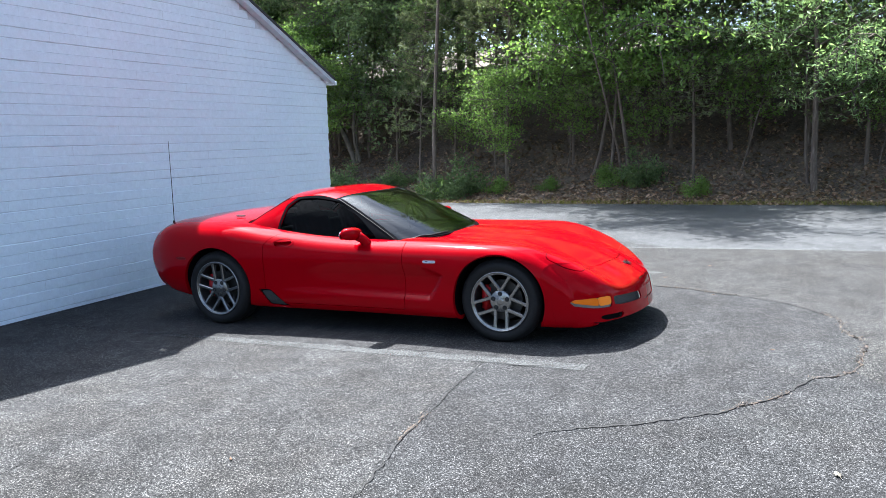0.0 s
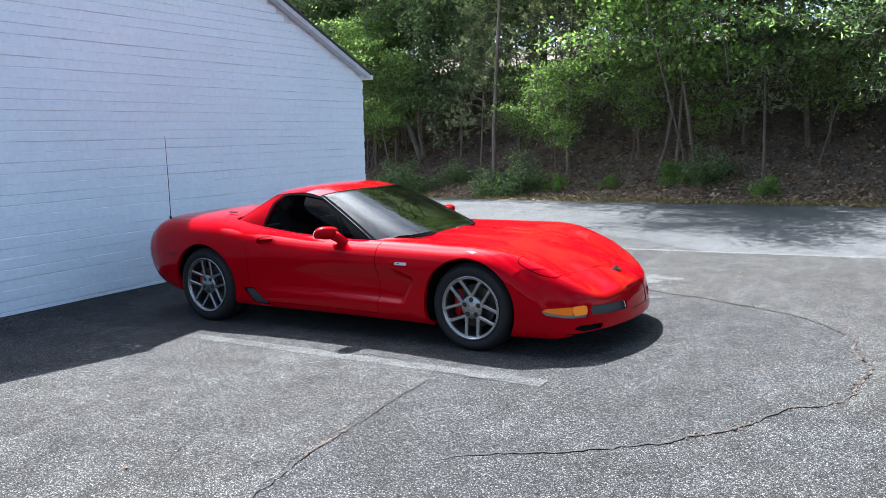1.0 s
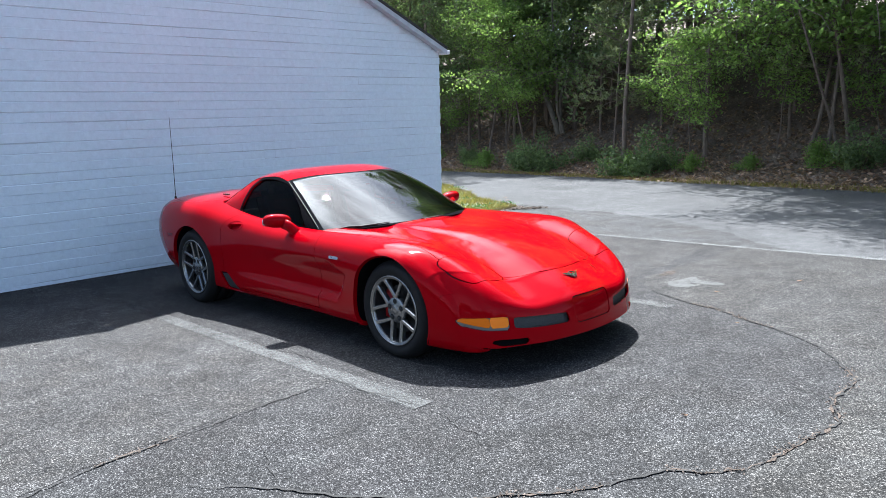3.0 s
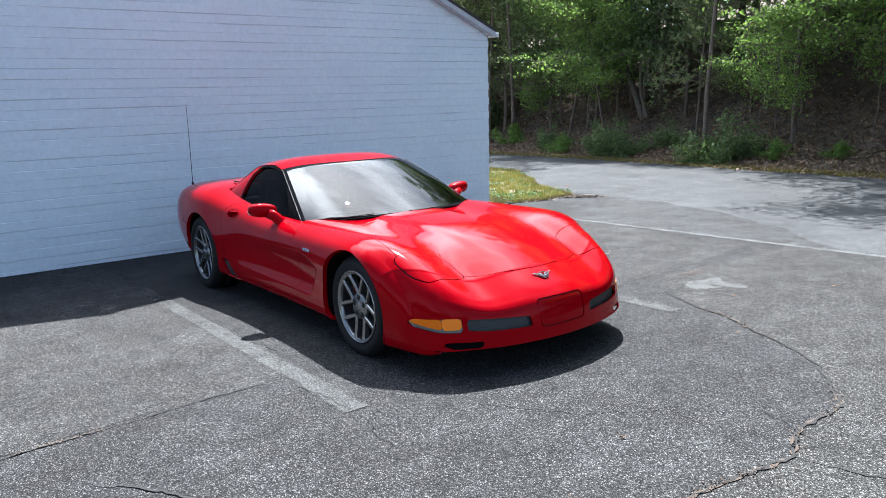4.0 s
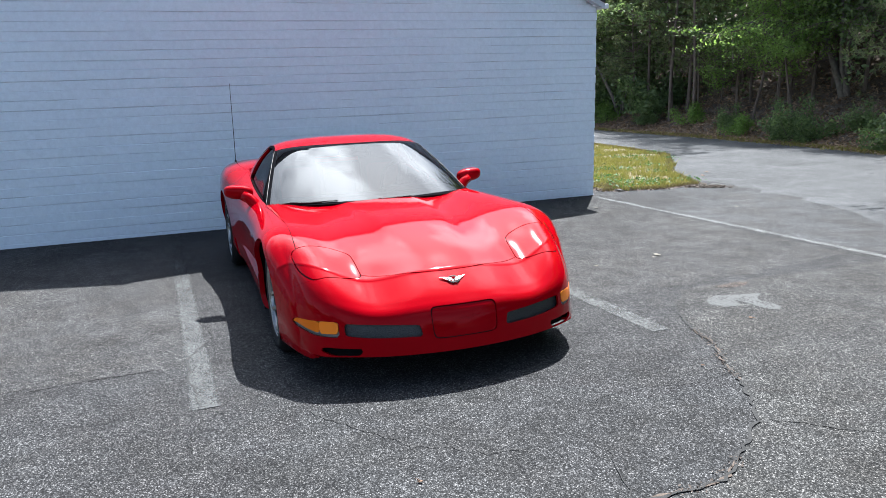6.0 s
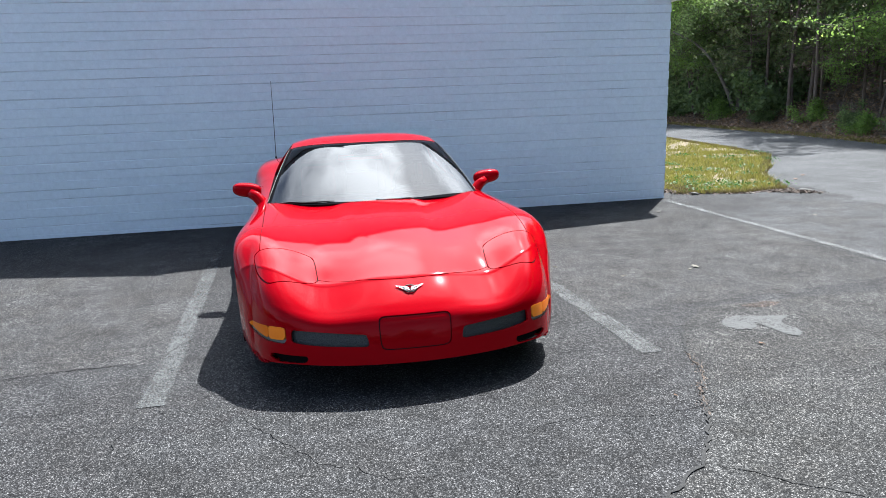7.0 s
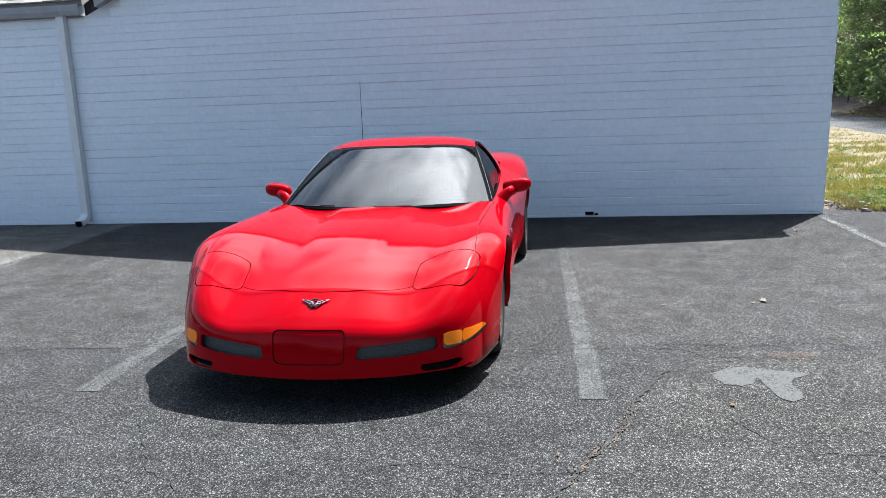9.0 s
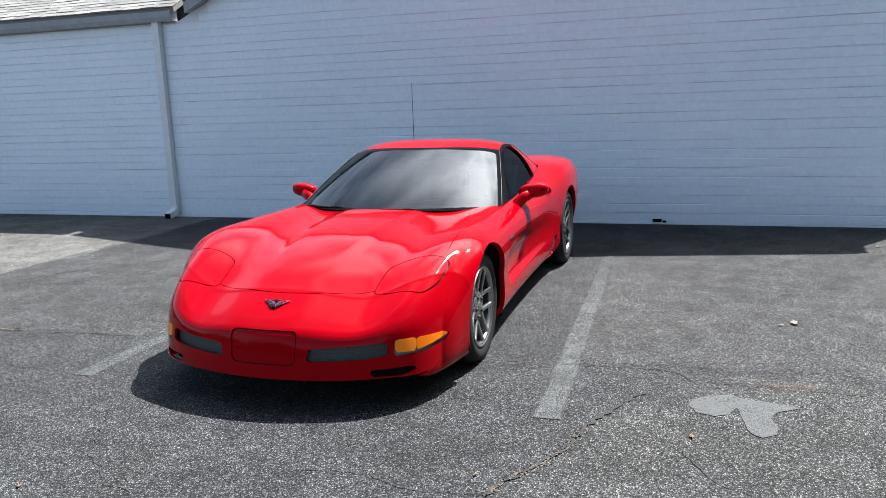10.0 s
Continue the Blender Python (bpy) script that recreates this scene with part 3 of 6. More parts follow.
gable = part("wall_gable", prism([(Y_L, Z0), (Y_R, Z0), (Y_R, EAVE), (RIDGE_Y, RIDGE_Z - 0.02), (Y_L, EAVE)], WX - 0.2, WX - 0.0075), M_JOINT)
under(gable, building)
wing = part("wall_wing", prism([(Y_END, Z0), (Y_L - 0.001, Z0), (Y_L - 0.001, EAVE), (Y_END, EAVE)], WX - 0.2, WX - 0.009), M_JOINT)
under(wing, building)
for name, b in (("wall_side", box((9.0, 0.2, EAVE - Z0), (WX - 4.7, Y_R - 0.105, (EAVE + Z0) / 2))), ("wall_back", box((0.2, Y_R - Y_END, EAVE - Z0), (WX - 9.1, (Y_R + Y_END) / 2, (EAVE + Z0) / 2))),
                ("wall_end", box((8.7, 0.2, EAVE - Z0), (WX - 4.6, Y_END + 0.1, (EAVE + Z0) / 2)))):
    under(part(name, b, M_WALL), building)


# roof slopes, with a small overhang
def slope(p, q, r, s, thick):
    bm = bmesh.new()
    top = [bm.verts.new(v) for v in (p, q, r, s)]
    low = [bm.verts.new((v[0], v[1], v[2] - thick)) for v in (p, q, r, s)]
    bm.faces.new(top), bm.faces.new(low[::-1])
    for i in range(4):
        j = (i + 1) % 4
        bm.faces.new((top[j], top[i], low[i], low[j]))
    bmesh.ops.recalc_face_normals(bm, faces=bm.faces)
    return bm


OV = 0.14
for sg, y_e, up in ((1, Y_R + 0.04, 0.0), (-1, Y_L + 0.20, 0.12)):
    z_e = RIDGE_Z + 0.04 + up - PITCH * abs(y_e - RIDGE_Y)
    b = slope((WX + OV, RIDGE_Y, RIDGE_Z + 0.04 + up), (WX + OV, y_e, z_e), (WX - 9.2, y_e, z_e), (WX - 9.2, RIDGE_Y, RIDGE_Z + 0.04 + up), 0.036)
    under(part("roof", b, M_ROOFEDGE, label="weathered grey shingle roof"), building)
    # barge board under the roof's edge
    zb, tall = (RIDGE_Z, 0.068) if sg > 0 else (RIDGE_Z + up, 0.13)
    b = prism([(RIDGE_Y, zb), (y_e, zb - PITCH * abs(y_e - RIDGE_Y)), (y_e, zb - tall - PITCH * abs(y_e - RIDGE_Y)), (RIDGE_Y, zb - tall)], WX + 0.02, WX + OV - 0.01)
    under(part("barge_board", b, M_BOARD if sg > 0 else M_TRIM, label="grey painted barge board"), building)
# added dark box: the shadow between the two roofs made solid
under(part("roof_cheek", box((0.24, 0.60, 0.34), (WX - 0.33, Y_L + 0.10, EAVE + 0.10), 0.004), M_ROOFEDGE, label="dark box filling the shaded gap between the two roofs"), building)
# eave return at the gable's corner
under(part("eave_return", joined(box((0.13, 0.11, 0.06), (WX + 0.06, Y_R + 0.05, EAVE - 0.055), 0.006), box((0.05, 0.06, 0.05), (WX + 0.03, Y_R - 0.05, EAVE - 0.03), 0.006)), M_WHITE, label="white boxed eave return"), building)
under(part("eave_gutter", box((9.2, 0.11, 0.12), (WX - 4.65, Y_R + 0.07, EAVE - 0.02), 0.012), M_WHITE), building)

# the wing's roof with its courses of shingles
z_w = EAVE + 0.16
b = slope((WX + 0.14, Y_END - 0.2, z_w), (WX + 0.14, Y_L + 0.05, z_w), (WX - 4.5, Y_L + 0.05, z_w + 4.64 * 0.5), (WX - 4.5, Y_END - 0.2, z_w + 4.64 * 0.5), 0.06)
wing_roof = under(part("roof_wing", b, M_SHINGLE, label="weathered grey shingle roof"), building)
rnd = random.Random(9)
verts, faces = [], []
for k in range(24):
    x, z = WX + 0.15 - k * 0.095, z_w + 0.004 + k * 0.095 * 0.5
    y = Y_END - 0.2
    while y < Y_L + 0.04:
        w = rnd.uniform(0.22, 0.34)
        y1 = min(y + w, Y_L + 0.05)
        t = rnd.uniform(0.012, 0.020)
        i = len(verts)
        verts += [(x, y, z), (x, y1 - 0.002, z), (x - 0.10, y1 - 0.002, z + 0.052), (x - 0.10, y, z + 0.052), (x, y, z + t), (x, y1 - 0.002, z + t), (x - 0.10, y1 - 0.002, z + 0.052 + t * 0.5), (x - 0.10, y, z + 0.052 + t * 0.5)]
        faces += [(i + 4, i + 5, i + 6, i + 7), (i, i + 1, i + 5, i + 4), (i + 1, i + 2, i + 6, i + 5), (i + 3, i, i + 4, i + 7)]
        y = y1
shingles = put("shingles", mesh_of("shingles", verts, faces, M_SHINGLE))
tagged(under(shingles, building), kind="stuff")

# gutter of the wing and its downspout
def gutter_profile():
    return [(0.0, 0.0), (0.10, 0.0), (0.125, 0.05), (0.13, 0.125), (0.118, 0.125), (0.11, 0.055), (0.09, 0.012), (0.012, 0.012), (0.012, 0.125), (0.0, 0.125)]


gut = tagged(new("gutter"), "grey metal rain gutter along the wing's eave", "gutter")
bm = bmesh.new()
ya, yb = Y_END, Y_L - 0.02
va = [bm.verts.new((WX + 0.012 + x, ya, EAVE + 0.0 + z)) for x, z in gutter_profile()]
vb = [bm.verts.new((WX + 0.012 + x, yb, EAVE + 0.0 + z)) for x, z in gutter_profile()]
for i in range(len(va)):
    j = (i + 1) % len(va)
    bm.faces.new((va[i], va[j], vb[j], vb[i]))
bmesh.ops.recalc_face_normals(bm, faces=bm.faces)
part("trough", bm, M_TRIM, gut)
part("end_cap", prism([(yb, EAVE - 0.004), (yb + 0.012, EAVE - 0.004), (yb + 0.012, EAVE + 0.135), (yb, EAVE + 0.135)], WX + 0.012, WX + 0.15), M_TRIM, gut)
part("fascia_board", box((0.02, yb - ya, 0.17), (WX + 0.0, (ya + yb) / 2, EAVE + 0.07)), M_TRIM, gut)

spout = tagged(new("downspout"), "white square downspout with an elbow at the foot", "downspout")
SY = Y_L - 0.365


def square_pipe(points, half=(0.035, 0.045)):
    bm = bmesh.new()
    pts = [Vector(p) for p in points]
    rings = []
    for i, p in enumerate(pts):
        d = (pts[min(i + 1, len(pts) - 1)] - pts[max(i - 1, 0)]).normalized()
        s = Vector((0, 1, 0))
        u = d.cross(s).normalized()
        rings.append([bm.verts.new(p + u * half[0] * a + s * half[1] * b) for a, b in ((-1, -1), (1, -1), (1, 1), (-1, 1))])
    for a, b in zip(rings, rings[1:]):
        for k in range(4):
            bm.faces.new((a[k], a[(k + 1) % 4], b[(k + 1) % 4], b[k]))
    bmesh.ops.recalc_face_normals(bm, faces=bm.faces)
    bmesh.ops.bevel(bm, geom=[e for e in bm.edges if abs((e.verts[0].co - e.verts[1].co).y) < 1e-5 and not e.is_boundary], offset=0.008, segments=2, affect="EDGES")
    return bm


zg = lift(WX, SY)
part("pipe", square_pipe([(WX + 0.055, SY + 0.055, EAVE), (WX + 0.05, SY + 0.025, 1.2), (WX + 0.05, SY, zg + 0.19)], (0.038, 0.05)), M_WHITE, spout)
part("elbow", square_pipe([(WX + 0.05, SY, zg + 0.21), (WX + 0.051, SY, zg + 0.165), (WX + 0.062, SY, zg + 0.12), (WX + 0.092, SY, zg + 0.085), (WX + 0.135, SY, zg + 0.065), (WX + 0.235, SY, zg + 0.045)], (0.040, 0.052)), M_WHITE, spout)
part("strap", box((0.085, 0.13, 0.022), (WX + 0.045, SY, zg + 0.50), 0.003), M_WHITE, spout)
part("outlet", box((0.006, 0.086, 0.062), (WX + 0.236, SY, zg + 0.045)), M_DARK, spout)

# small weep hole and pipe stub at the wall's foot
tagged(part("drain_stub", joined(box((0.03, 0.10, 0.035), (WX + 0.012, 1.55, lift(WX, 1.5) + 0.045), 0.006), box((0.02, 0.04, 0.02), (WX + 0.02, 1.63, lift(WX, 1.6) + 0.035))), M_DARK), "dark rusted drain stub at the wall's foot", "drain")


# ---- the red coupe: a surface lofted from sections, cut into its panels ----
car = tagged(new("sports_car"), "glossy red two-seat coupe parked nose out before the wall", "car")
# it stands on ground that falls towards its tail
car.matrix_world = Matrix.Translation((0.025, -0.028, -0.010)) @ Matrix(((0.99958, 0.0, -0.029), (0.0, 1.0, -0.003), (0.029, 0.003, 0.99957))).to_4x4()


def monotone(xs, ys):
    """Smooth interpolation through stations, without overshoot."""
    xs, ys = np.array(xs, float), np.array(ys, float)
    h, d = np.diff(xs), np.diff(ys) / np.diff(xs)
    m = np.zeros(len(xs))
    for i in range(1, len(xs) - 1):
        if d[i - 1] * d[i] > 0:
            w1, w2 = 2 * h[i] + h[i - 1], h[i] + 2 * h[i - 1]
            m[i] = (w1 + w2) / (w1 / d[i - 1] + w2 / d[i])
    m[0], m[-1] = d[0], d[-1]

    def f(x):
        x = np.clip(x, xs[0], xs[-1])
        i = np.clip(np.searchsorted(xs, x) - 1, 0, len(h) - 1)
        t = (x - xs[i]) / h[i]
        return ys[i] * (1 + 2 * t) * (1 - t) ** 2 + h[i] * m[i] * t * (1 - t) ** 2 + ys[i + 1] * t * t * (3 - 2 * t) + h[i] * m[i + 1] * t * t * (t - 1)
    return f


def natural(pts, count):
    """A natural cubic spline through one section's points, with a level start at the middle of the car."""
    p = np.vstack([[-pts[1][0], pts[1][1]], pts])
    s = np.concatenate([[0], np.cumsum(np.sqrt(((p[1:] - p[:-1]) ** 2).sum(1)) + 1e-6)])
    n = len(s)
    h = np.diff(s)
    A, r = np.eye(n), np.zeros((n, 2))
    for i in range(1, n - 1):
        A[i, i - 1], A[i, i], A[i, i + 1] = h[i - 1], 2 * (h[i - 1] + h[i]), h[i]
        r[i] = 6 * ((p[i + 1] - p[i]) / h[i] - (p[i] - p[i - 1]) / h[i - 1])
    m = np.linalg.solve(A, r)
    out = []
    for k in range(1, n - 1):
        t = np.linspace(0, 1, count[k - 1] + 1)[:-1 if k < n - 2 else None, None]
        a, b = p[k] / h[k] - m[k] * h[k] / 6, p[k + 1] / h[k] - m[k + 1] * h[k] / 6
        q = t * h[k]
        out.append(m[k] * (h[k] - q) ** 3 / (6 * h[k]) + m[k + 1] * q ** 3 / (6 * h[k]) + a * (h[k] - q) + b * q)
    return np.vstack(out)


# stations along the car, from tail to nose (front axle at 0)
ST = [-3.55, -3.50, -3.40, -3.1, -2.655, -2.2, -1.5, -0.9, -0.5, 0.0, 0.3, 0.5, 0.65, 0.8, 0.88, 0.925, 0.95, 0.965]
TABLE = {
    "z0": [0.600, 0.780, 0.900, 0.945, 0.945, 0.910, 0.840, 0.775, 0.768, 0.742, 0.688, 0.632, 0.568, 0.490, 0.438, 0.392, 0.300, 0.182],
    "z1": [0.600, 0.778, 0.898, 0.942, 0.942, 0.905, 0.828, 0.766, 0.757, 0.728, 0.673, 0.616, 0.555, 0.480, 0.432, 0.389, 0.298, 0.182],
    "z2": [0.600, 0.772, 0.892, 0.937, 0.935, 0.892, 0.808, 0.758, 0.752, 0.720, 0.664, 0.606, 0.540, 0.466, 0.422, 0.383, 0.296, 0.182],
    "y3": [0.600, 0.660, 0.700, 0.740, 0.740, 0.745, 0.755, 0.760, 0.750, 0.725, 0.725, 0.735, 0.740, 0.730, 0.720, 0.708, 0.690, 0.665],
    "z3": [0.598, 0.745, 0.868, 0.920, 0.915, 0.855, 0.785, 0.765, 0.765, 0.757, 0.722, 0.677, 0.628, 0.548, 0.478, 0.408, 0.300, 0.181],
    "y4": [0.680, 0.750, 0.815, 0.865, 0.882, 0.852, 0.838, 0.846, 0.862, 0.890, 0.892, 0.884, 0.868, 0.836, 0.814, 0.795, 0.768, 0.735],
    "z4": [0.590, 0.700, 0.815, 0.872, 0.860, 0.800, 0.732, 0.718, 0.714, 0.705, 0.676, 0.635, 0.588, 0.508, 0.448, 0.378, 0.286, 0.180],
    "y5": [0.730, 0.800, 0.875, 0.925, 0.938, 0.902, 0.878, 0.886, 0.902, 0.926, 0.922, 0.912, 0.896, 0.864, 0.842, 0.822, 0.800, 0.762],
    "z5": [0.570, 0.620, 0.670, 0.700, 0.685, 0.650, 0.625, 0.610, 0.600, 0.585, 0.560, 0.530, 0.490, 0.420, 0.370, 0.320, 0.260, 0.178],
    "y6": [0.720, 0.790, 0.865, 0.920, 0.938, 0.896, 0.862, 0.866, 0.882, 0.922, 0.920, 0.911, 0.897, 0.868, 0.847, 0.826, 0.804, 0.764],
    "z6": [0.520, 0.510, 0.490, 0.480, 0.480, 0.450, 0.440, 0.440, 0.440, 0.430, 0.410, 0.390, 0.365, 0.322, 0.292, 0.262, 0.225, 0.176],
    "y7": [0.690, 0.750, 0.825, 0.885, 0.927, 0.895, 0.868, 0.874, 0.886, 0.908, 0.907, 0.899, 0.886, 0.860, 0.842, 0.823, 0.800, 0.758],
    "z7": [0.480, 0.420, 0.370, 0.335, 0.330, 0.320, 0.330, 0.325, 0.320, 0.285, 0.265, 0.250, 0.238, 0.225, 0.215, 0.203, 0.188, 0.172],
    "y8": [0.620, 0.680, 0.750, 0.830, 0.895, 0.858, 0.836, 0.840, 0.852, 0.874, 0.873, 0.866, 0.855, 0.832, 0.815, 0.797, 0.776, 0.742],
    "z8": [0.450, 0.360, 0.295, 0.250, 0.220, 0.180, 0.175, 0.175, 0.175, 0.170, 0.160, 0.154, 0.150, 0.147, 0.146, 0.146, 0.151, 0.168],
}
CURVE = {k: monotone(ST, v) for k, v in TABLE.items()}
U = np.concatenate([-3.55 + 0.2 * np.linspace(0, 1, 14)[:-1] ** 1.7, np.arange(-3.35, 0.70, 0.0165), 0.965 - 0.267 * (1 - np.linspace(0, 1, 46)) ** 1.8])
ROWCOUNT = [16, 12, 15, 9, 11, 9, 7, 10, 5]


def nose_bow(x, y):
    """How far the nose sweeps back towards its corners."""
    t = np.clip((x + 0.1) / 1.05, 0, 1)
    return t * t * (3 - 2 * t) * (0.36 * y ** 2 + 1.58 * np.minimum(np.abs(y), 0.80) ** 11)


def body_grid():
    rows = []
    for x in U:
        c = {k: float(f(x)) for k, f in CURVE.items()}
        sec = [(0, c["z0"]), (0.26, c["z1"]), (0.47, c["z2"]), (c["y3"], c["z3"]), (c["y4"], c["z4"]), (c["y5"], c["z5"]), (c["y6"], c["z6"]), (c["y7"], c["z7"]), (c["y8"], c["z8"]), (c["y8"] - 0.11, c["z8"] - 0.004)]
        yz = natural(np.array(sec), ROWCOUNT)
        rows.append(np.column_stack([np.full(len(yz), x), yz]))
    g = np.array(rows)
    for _ in range(30):                      # fair the lines that run along the car
        h = g.copy()
        h[1:-1, :, 1:] = 0.5 * g[1:-1, :, 1:] + 0.25 * (g[:-2, :, 1:] + g[2:, :, 1:])
        w = np.clip((0.86 - g[:, :1, :1]) / 0.08, 0, 1) * np.clip((g[:, :1, :1] + 3.47) / 0.1, 0, 1)
        g = g * (1 - w) + h * w
    for _ in range(4):
        h = g.copy()
        h[:, 1:-1, 1:] = 0.5 * g[:, 1:-1, 1:] + 0.25 * (g[:, :-2, 1:] + g[:, 2:, 1:])
        g = h
    bow = nose_bow(g[..., 0], g[..., 1])
    lip = ROWCOUNT[-1]
    for k in range(1, lip + 1):              # the underside turns back behind the lower edge
        bow[:, -lip - 1 + k] = bow[:, -lip - 1] + 0.012 * k
    g[..., 0] -= bow
    # raised centre of the hood, with soft creases along its sides
    x, y = g[..., 0], np.abs(g[..., 1])
    half = 0.235 - 0.07 * x
    step = np.clip((half + 0.055 - y) / 0.11, 0, 1)
    run = np.clip((0.62 - x) / 0.55, 0, 1) * np.clip((x + 0.95) / 0.2, 0, 1) * (g[..., 2] > 0.4)
    g[..., 2] += 0.011 * step * step * (3 - 2 * step) * run * run * (3 - 2 * run)
    # scooped cove behind the front wheel
    x, z = g[..., 0], g[..., 2]
    front = np.clip((-0.440 - 0.62 * (0.51 - z) * (z < 0.51) - 2.6 * (z - 0.51) * (z > 0.51) - x) / 0.022, 0, 1)
    low = np.clip((z - 0.318 - 0.014 * np.clip(-x - 0.6, 0, 1.2)) / 0.026, 0, 1)
    top = np.clip((0.60 - z) / 0.10, 0, 1)
    fade = np.clip((x + 2.15) / 1.6, 0, 1)
    g[..., 1] -= 0.034 * front * low * top * fade * fade * (3 - 2 * fade) * (g[..., 1] > 0.5)
    return g


class Shell:
    """Points, their normals and faces; can be cut along the zero line of any function."""

    def __init__(self, v, n, f):
        self.v, self.n, self.f = v, n, f

    def keep(self, fun, gap=0.0):
        """The part on which fun(x, y, z) > gap."""
        d = fun(self.v[:, 0], self.v[:, 1], self.v[:, 2]) - gap
        inside = d > 0
        vs, ns, fs, cuts, used = [], [], [], {}, {}

        def old(i):
            if i not in used:
                used[i] = len(vs)
                vs.append(self.v[i]), ns.append(self.n[i])
            return used[i]

        def cut(i, j):
            k = (min(i, j), max(i, j))
            if k not in cuts:
                t = d[i] / (d[i] - d[j])
                cuts[k] = len(vs)
                vs.append(self.v[i] + (self.v[j] - self.v[i]) * t), ns.append(self.n[i] + (self.n[j] - self.n[i]) * t)
            return cuts[k]

        for f in self.f:
            q = [inside[i] for i in f]
            if all(q):
                fs.append(tuple(old(i) for i in f))
            elif any(q):
                poly = []
                for a, b in zip(f, f[1:] + f[:1]):
                    if inside[a]:
                        poly.append(old(a))
                    if inside[a] != inside[b]:
                        poly.append(cut(a, b))
                if len(poly) > 2:
                    fs.append(tuple(poly))
        n = np.array(ns).reshape(-1, 3)
        return Shell(np.array(vs).reshape(-1, 3), n / np.maximum(np.linalg.norm(n, axis=1, keepdims=True), 1e-9), fs)

    def parts(self, fun, gap=0.0):
        return self.keep(fun, gap), self.keep(lambda x, y, z: -fun(x, y, z), gap)

    def moved(self, by):
        return Shell(self.v + self.n * by, self.n, self.f)

    def build(self, name, material, parent, label="", rim=0.012):
        """A mesh object with the edges turned in by rim."""
        v, n, f = list(self.v), self.n, list(self.f)
        count = len(f)
        if rim:
            seen = {}
            for q in f:
                for a, b in zip(q, q[1:] + q[:1]):
                    seen[(a, b)] = True
            inner = {}
            for (a, b) in list(seen):
                if (b, a) not in seen:
                    for i in (a, b):
                        if i not in inner:
                            inner[i] = len(v)
                            v.append(self.v[i] - n[i] * rim)
                    f.append((b, a, inner[a], inner[b]))
        me = bpy.data.meshes.new(name)
        me.from_pydata([tuple(p) for p in v], [], f)
        me.materials.append(material)
        me.polygons.foreach_set("use_smooth", [True] * len(f))
        me.update()
        normals = []
        for p in me.polygons:
            for i in p.vertices:
                normals.append(tuple(n[i]) if p.index < count else tuple(p.normal))
        me.normals_split_custom_set(normals)
        ob = new(name, me)
        ob.parent = parent
        return tagged(ob, label)


def shell_of_grid(g, mirror=True):
    """A grid of points as a shell, with its mirror image."""
    a, b = g.shape[:2]
    du, dv = np.gradient(g, axis=0), np.gradient(g, axis=1)
    if mirror:
        dv[:, 0] = (0, 1, 0)
        du[:, 0, 1] = 0
    n = np.cross(dv, du)
    n /= np.maximum(np.linalg.norm(n, axis=2, keepdims=True), 1e-9)
    n[-1] = n[-2]
    out = np.sign((n * (g - np.array([-1.4, 0, 0.45]))).sum(2).mean())
    n *= out
    ids = np.arange(a * b).reshape(a, b)
    f = [(int(ids[i, j]), int(ids[i, j + 1]), int(ids[i + 1, j + 1]), int(ids[i + 1, j])) for i in range(a - 1) for j in range(b - 1)]
    if out < 0:
        f = [q[::-1] for q in f]
    v, n = g.reshape(-1, 3), n.reshape(-1, 3)
    # faces turn with the normal
    q = f[len(f) // 2]
    fn = np.cross(v[q[1]] - v[q[0]], v[q[2]] - v[q[0]])
    if (fn * n[q[0]]).sum() < 0:
        f = [q[::-1] for q in f]
    if mirror:
        other = np.arange(len(v)) + len(v)
        other[ids[:, 0]] = ids[:, 0]
        f = f + [tuple(int(other[i]) for i in q[::-1]) for q in f]
        v, n = np.vstack([v, v * [1, -1, 1]]), np.vstack([n, n * [1, -1, 1]])
    return Shell(v, n, f)


def poly_field(points, soft=60.0):
    """Positive inside a convex outline with rounded corners; the outline runs in two coordinates."""
    p = [np.array(q, float) for q in points]
    area = sum(a[0] * b[1] - a[1] * b[0] for a, b in zip(p, p[1:] + p[:1]))
    if area < 0:
        p = p[::-1]

    def f(a, b):
        e = 0
        for u, w in zip(p, p[1:] + p[:1]):
            d = (w - u) / np.linalg.norm(w - u)
            dist = (a - u[0]) * -d[1] + (b - u[1]) * d[0]
            e = e + np.exp(np.clip(-soft * dist, -60, 60))
        return -np.log(e) / soft
    return f


# outlines of what is cut into the skin
HEAD = poly_field([(0.612, 0.452), (0.608, 0.705), (0.50, 0.768), (0.342, 0.786), (0.346, 0.56), (0.40, 0.468)], 75)
GRILLE = poly_field([(0.242, 0.330), (0.228, 0.270), (0.500, 0.276), (0.608, 0.290), (0.606, 0.352)], 260)
SIGNAL = poly_field([(0.632, 0.362), (0.632, 0.282), (0.745, 0.282), (0.812, 0.306), (0.829, 0.336), (0.81, 0.350), (0.72, 0.359)], 300)
AMBER = poly_field([(0.7185, 0.3590), (0.7185, 0.297), (0.778, 0.312), (0.824, 0.335), (0.81, 0.3490)], 400)
PEACH = poly_field([(0.635, 0.3612), (0.635, 0.300), (0.7175, 0.296), (0.7175, 0.3592)], 400)
DUCT = poly_field([(0.520, 0.225), (0.542, 0.190), (0.685, 0.188), (0.732, 0.213), (0.70, 0.229)], 260)
PLATE = poly_field([(-0.174, 0.252), (0.174, 0.252), (0.180, 0.409), (-0.180, 0.409)], 85)
ROCKER_A = poly_field([(-2.205, 0.345), (-2.085, 0.345), (-1.93, 0.215), (-1.95, 0.19), (-2.10, 0.20)], 320)
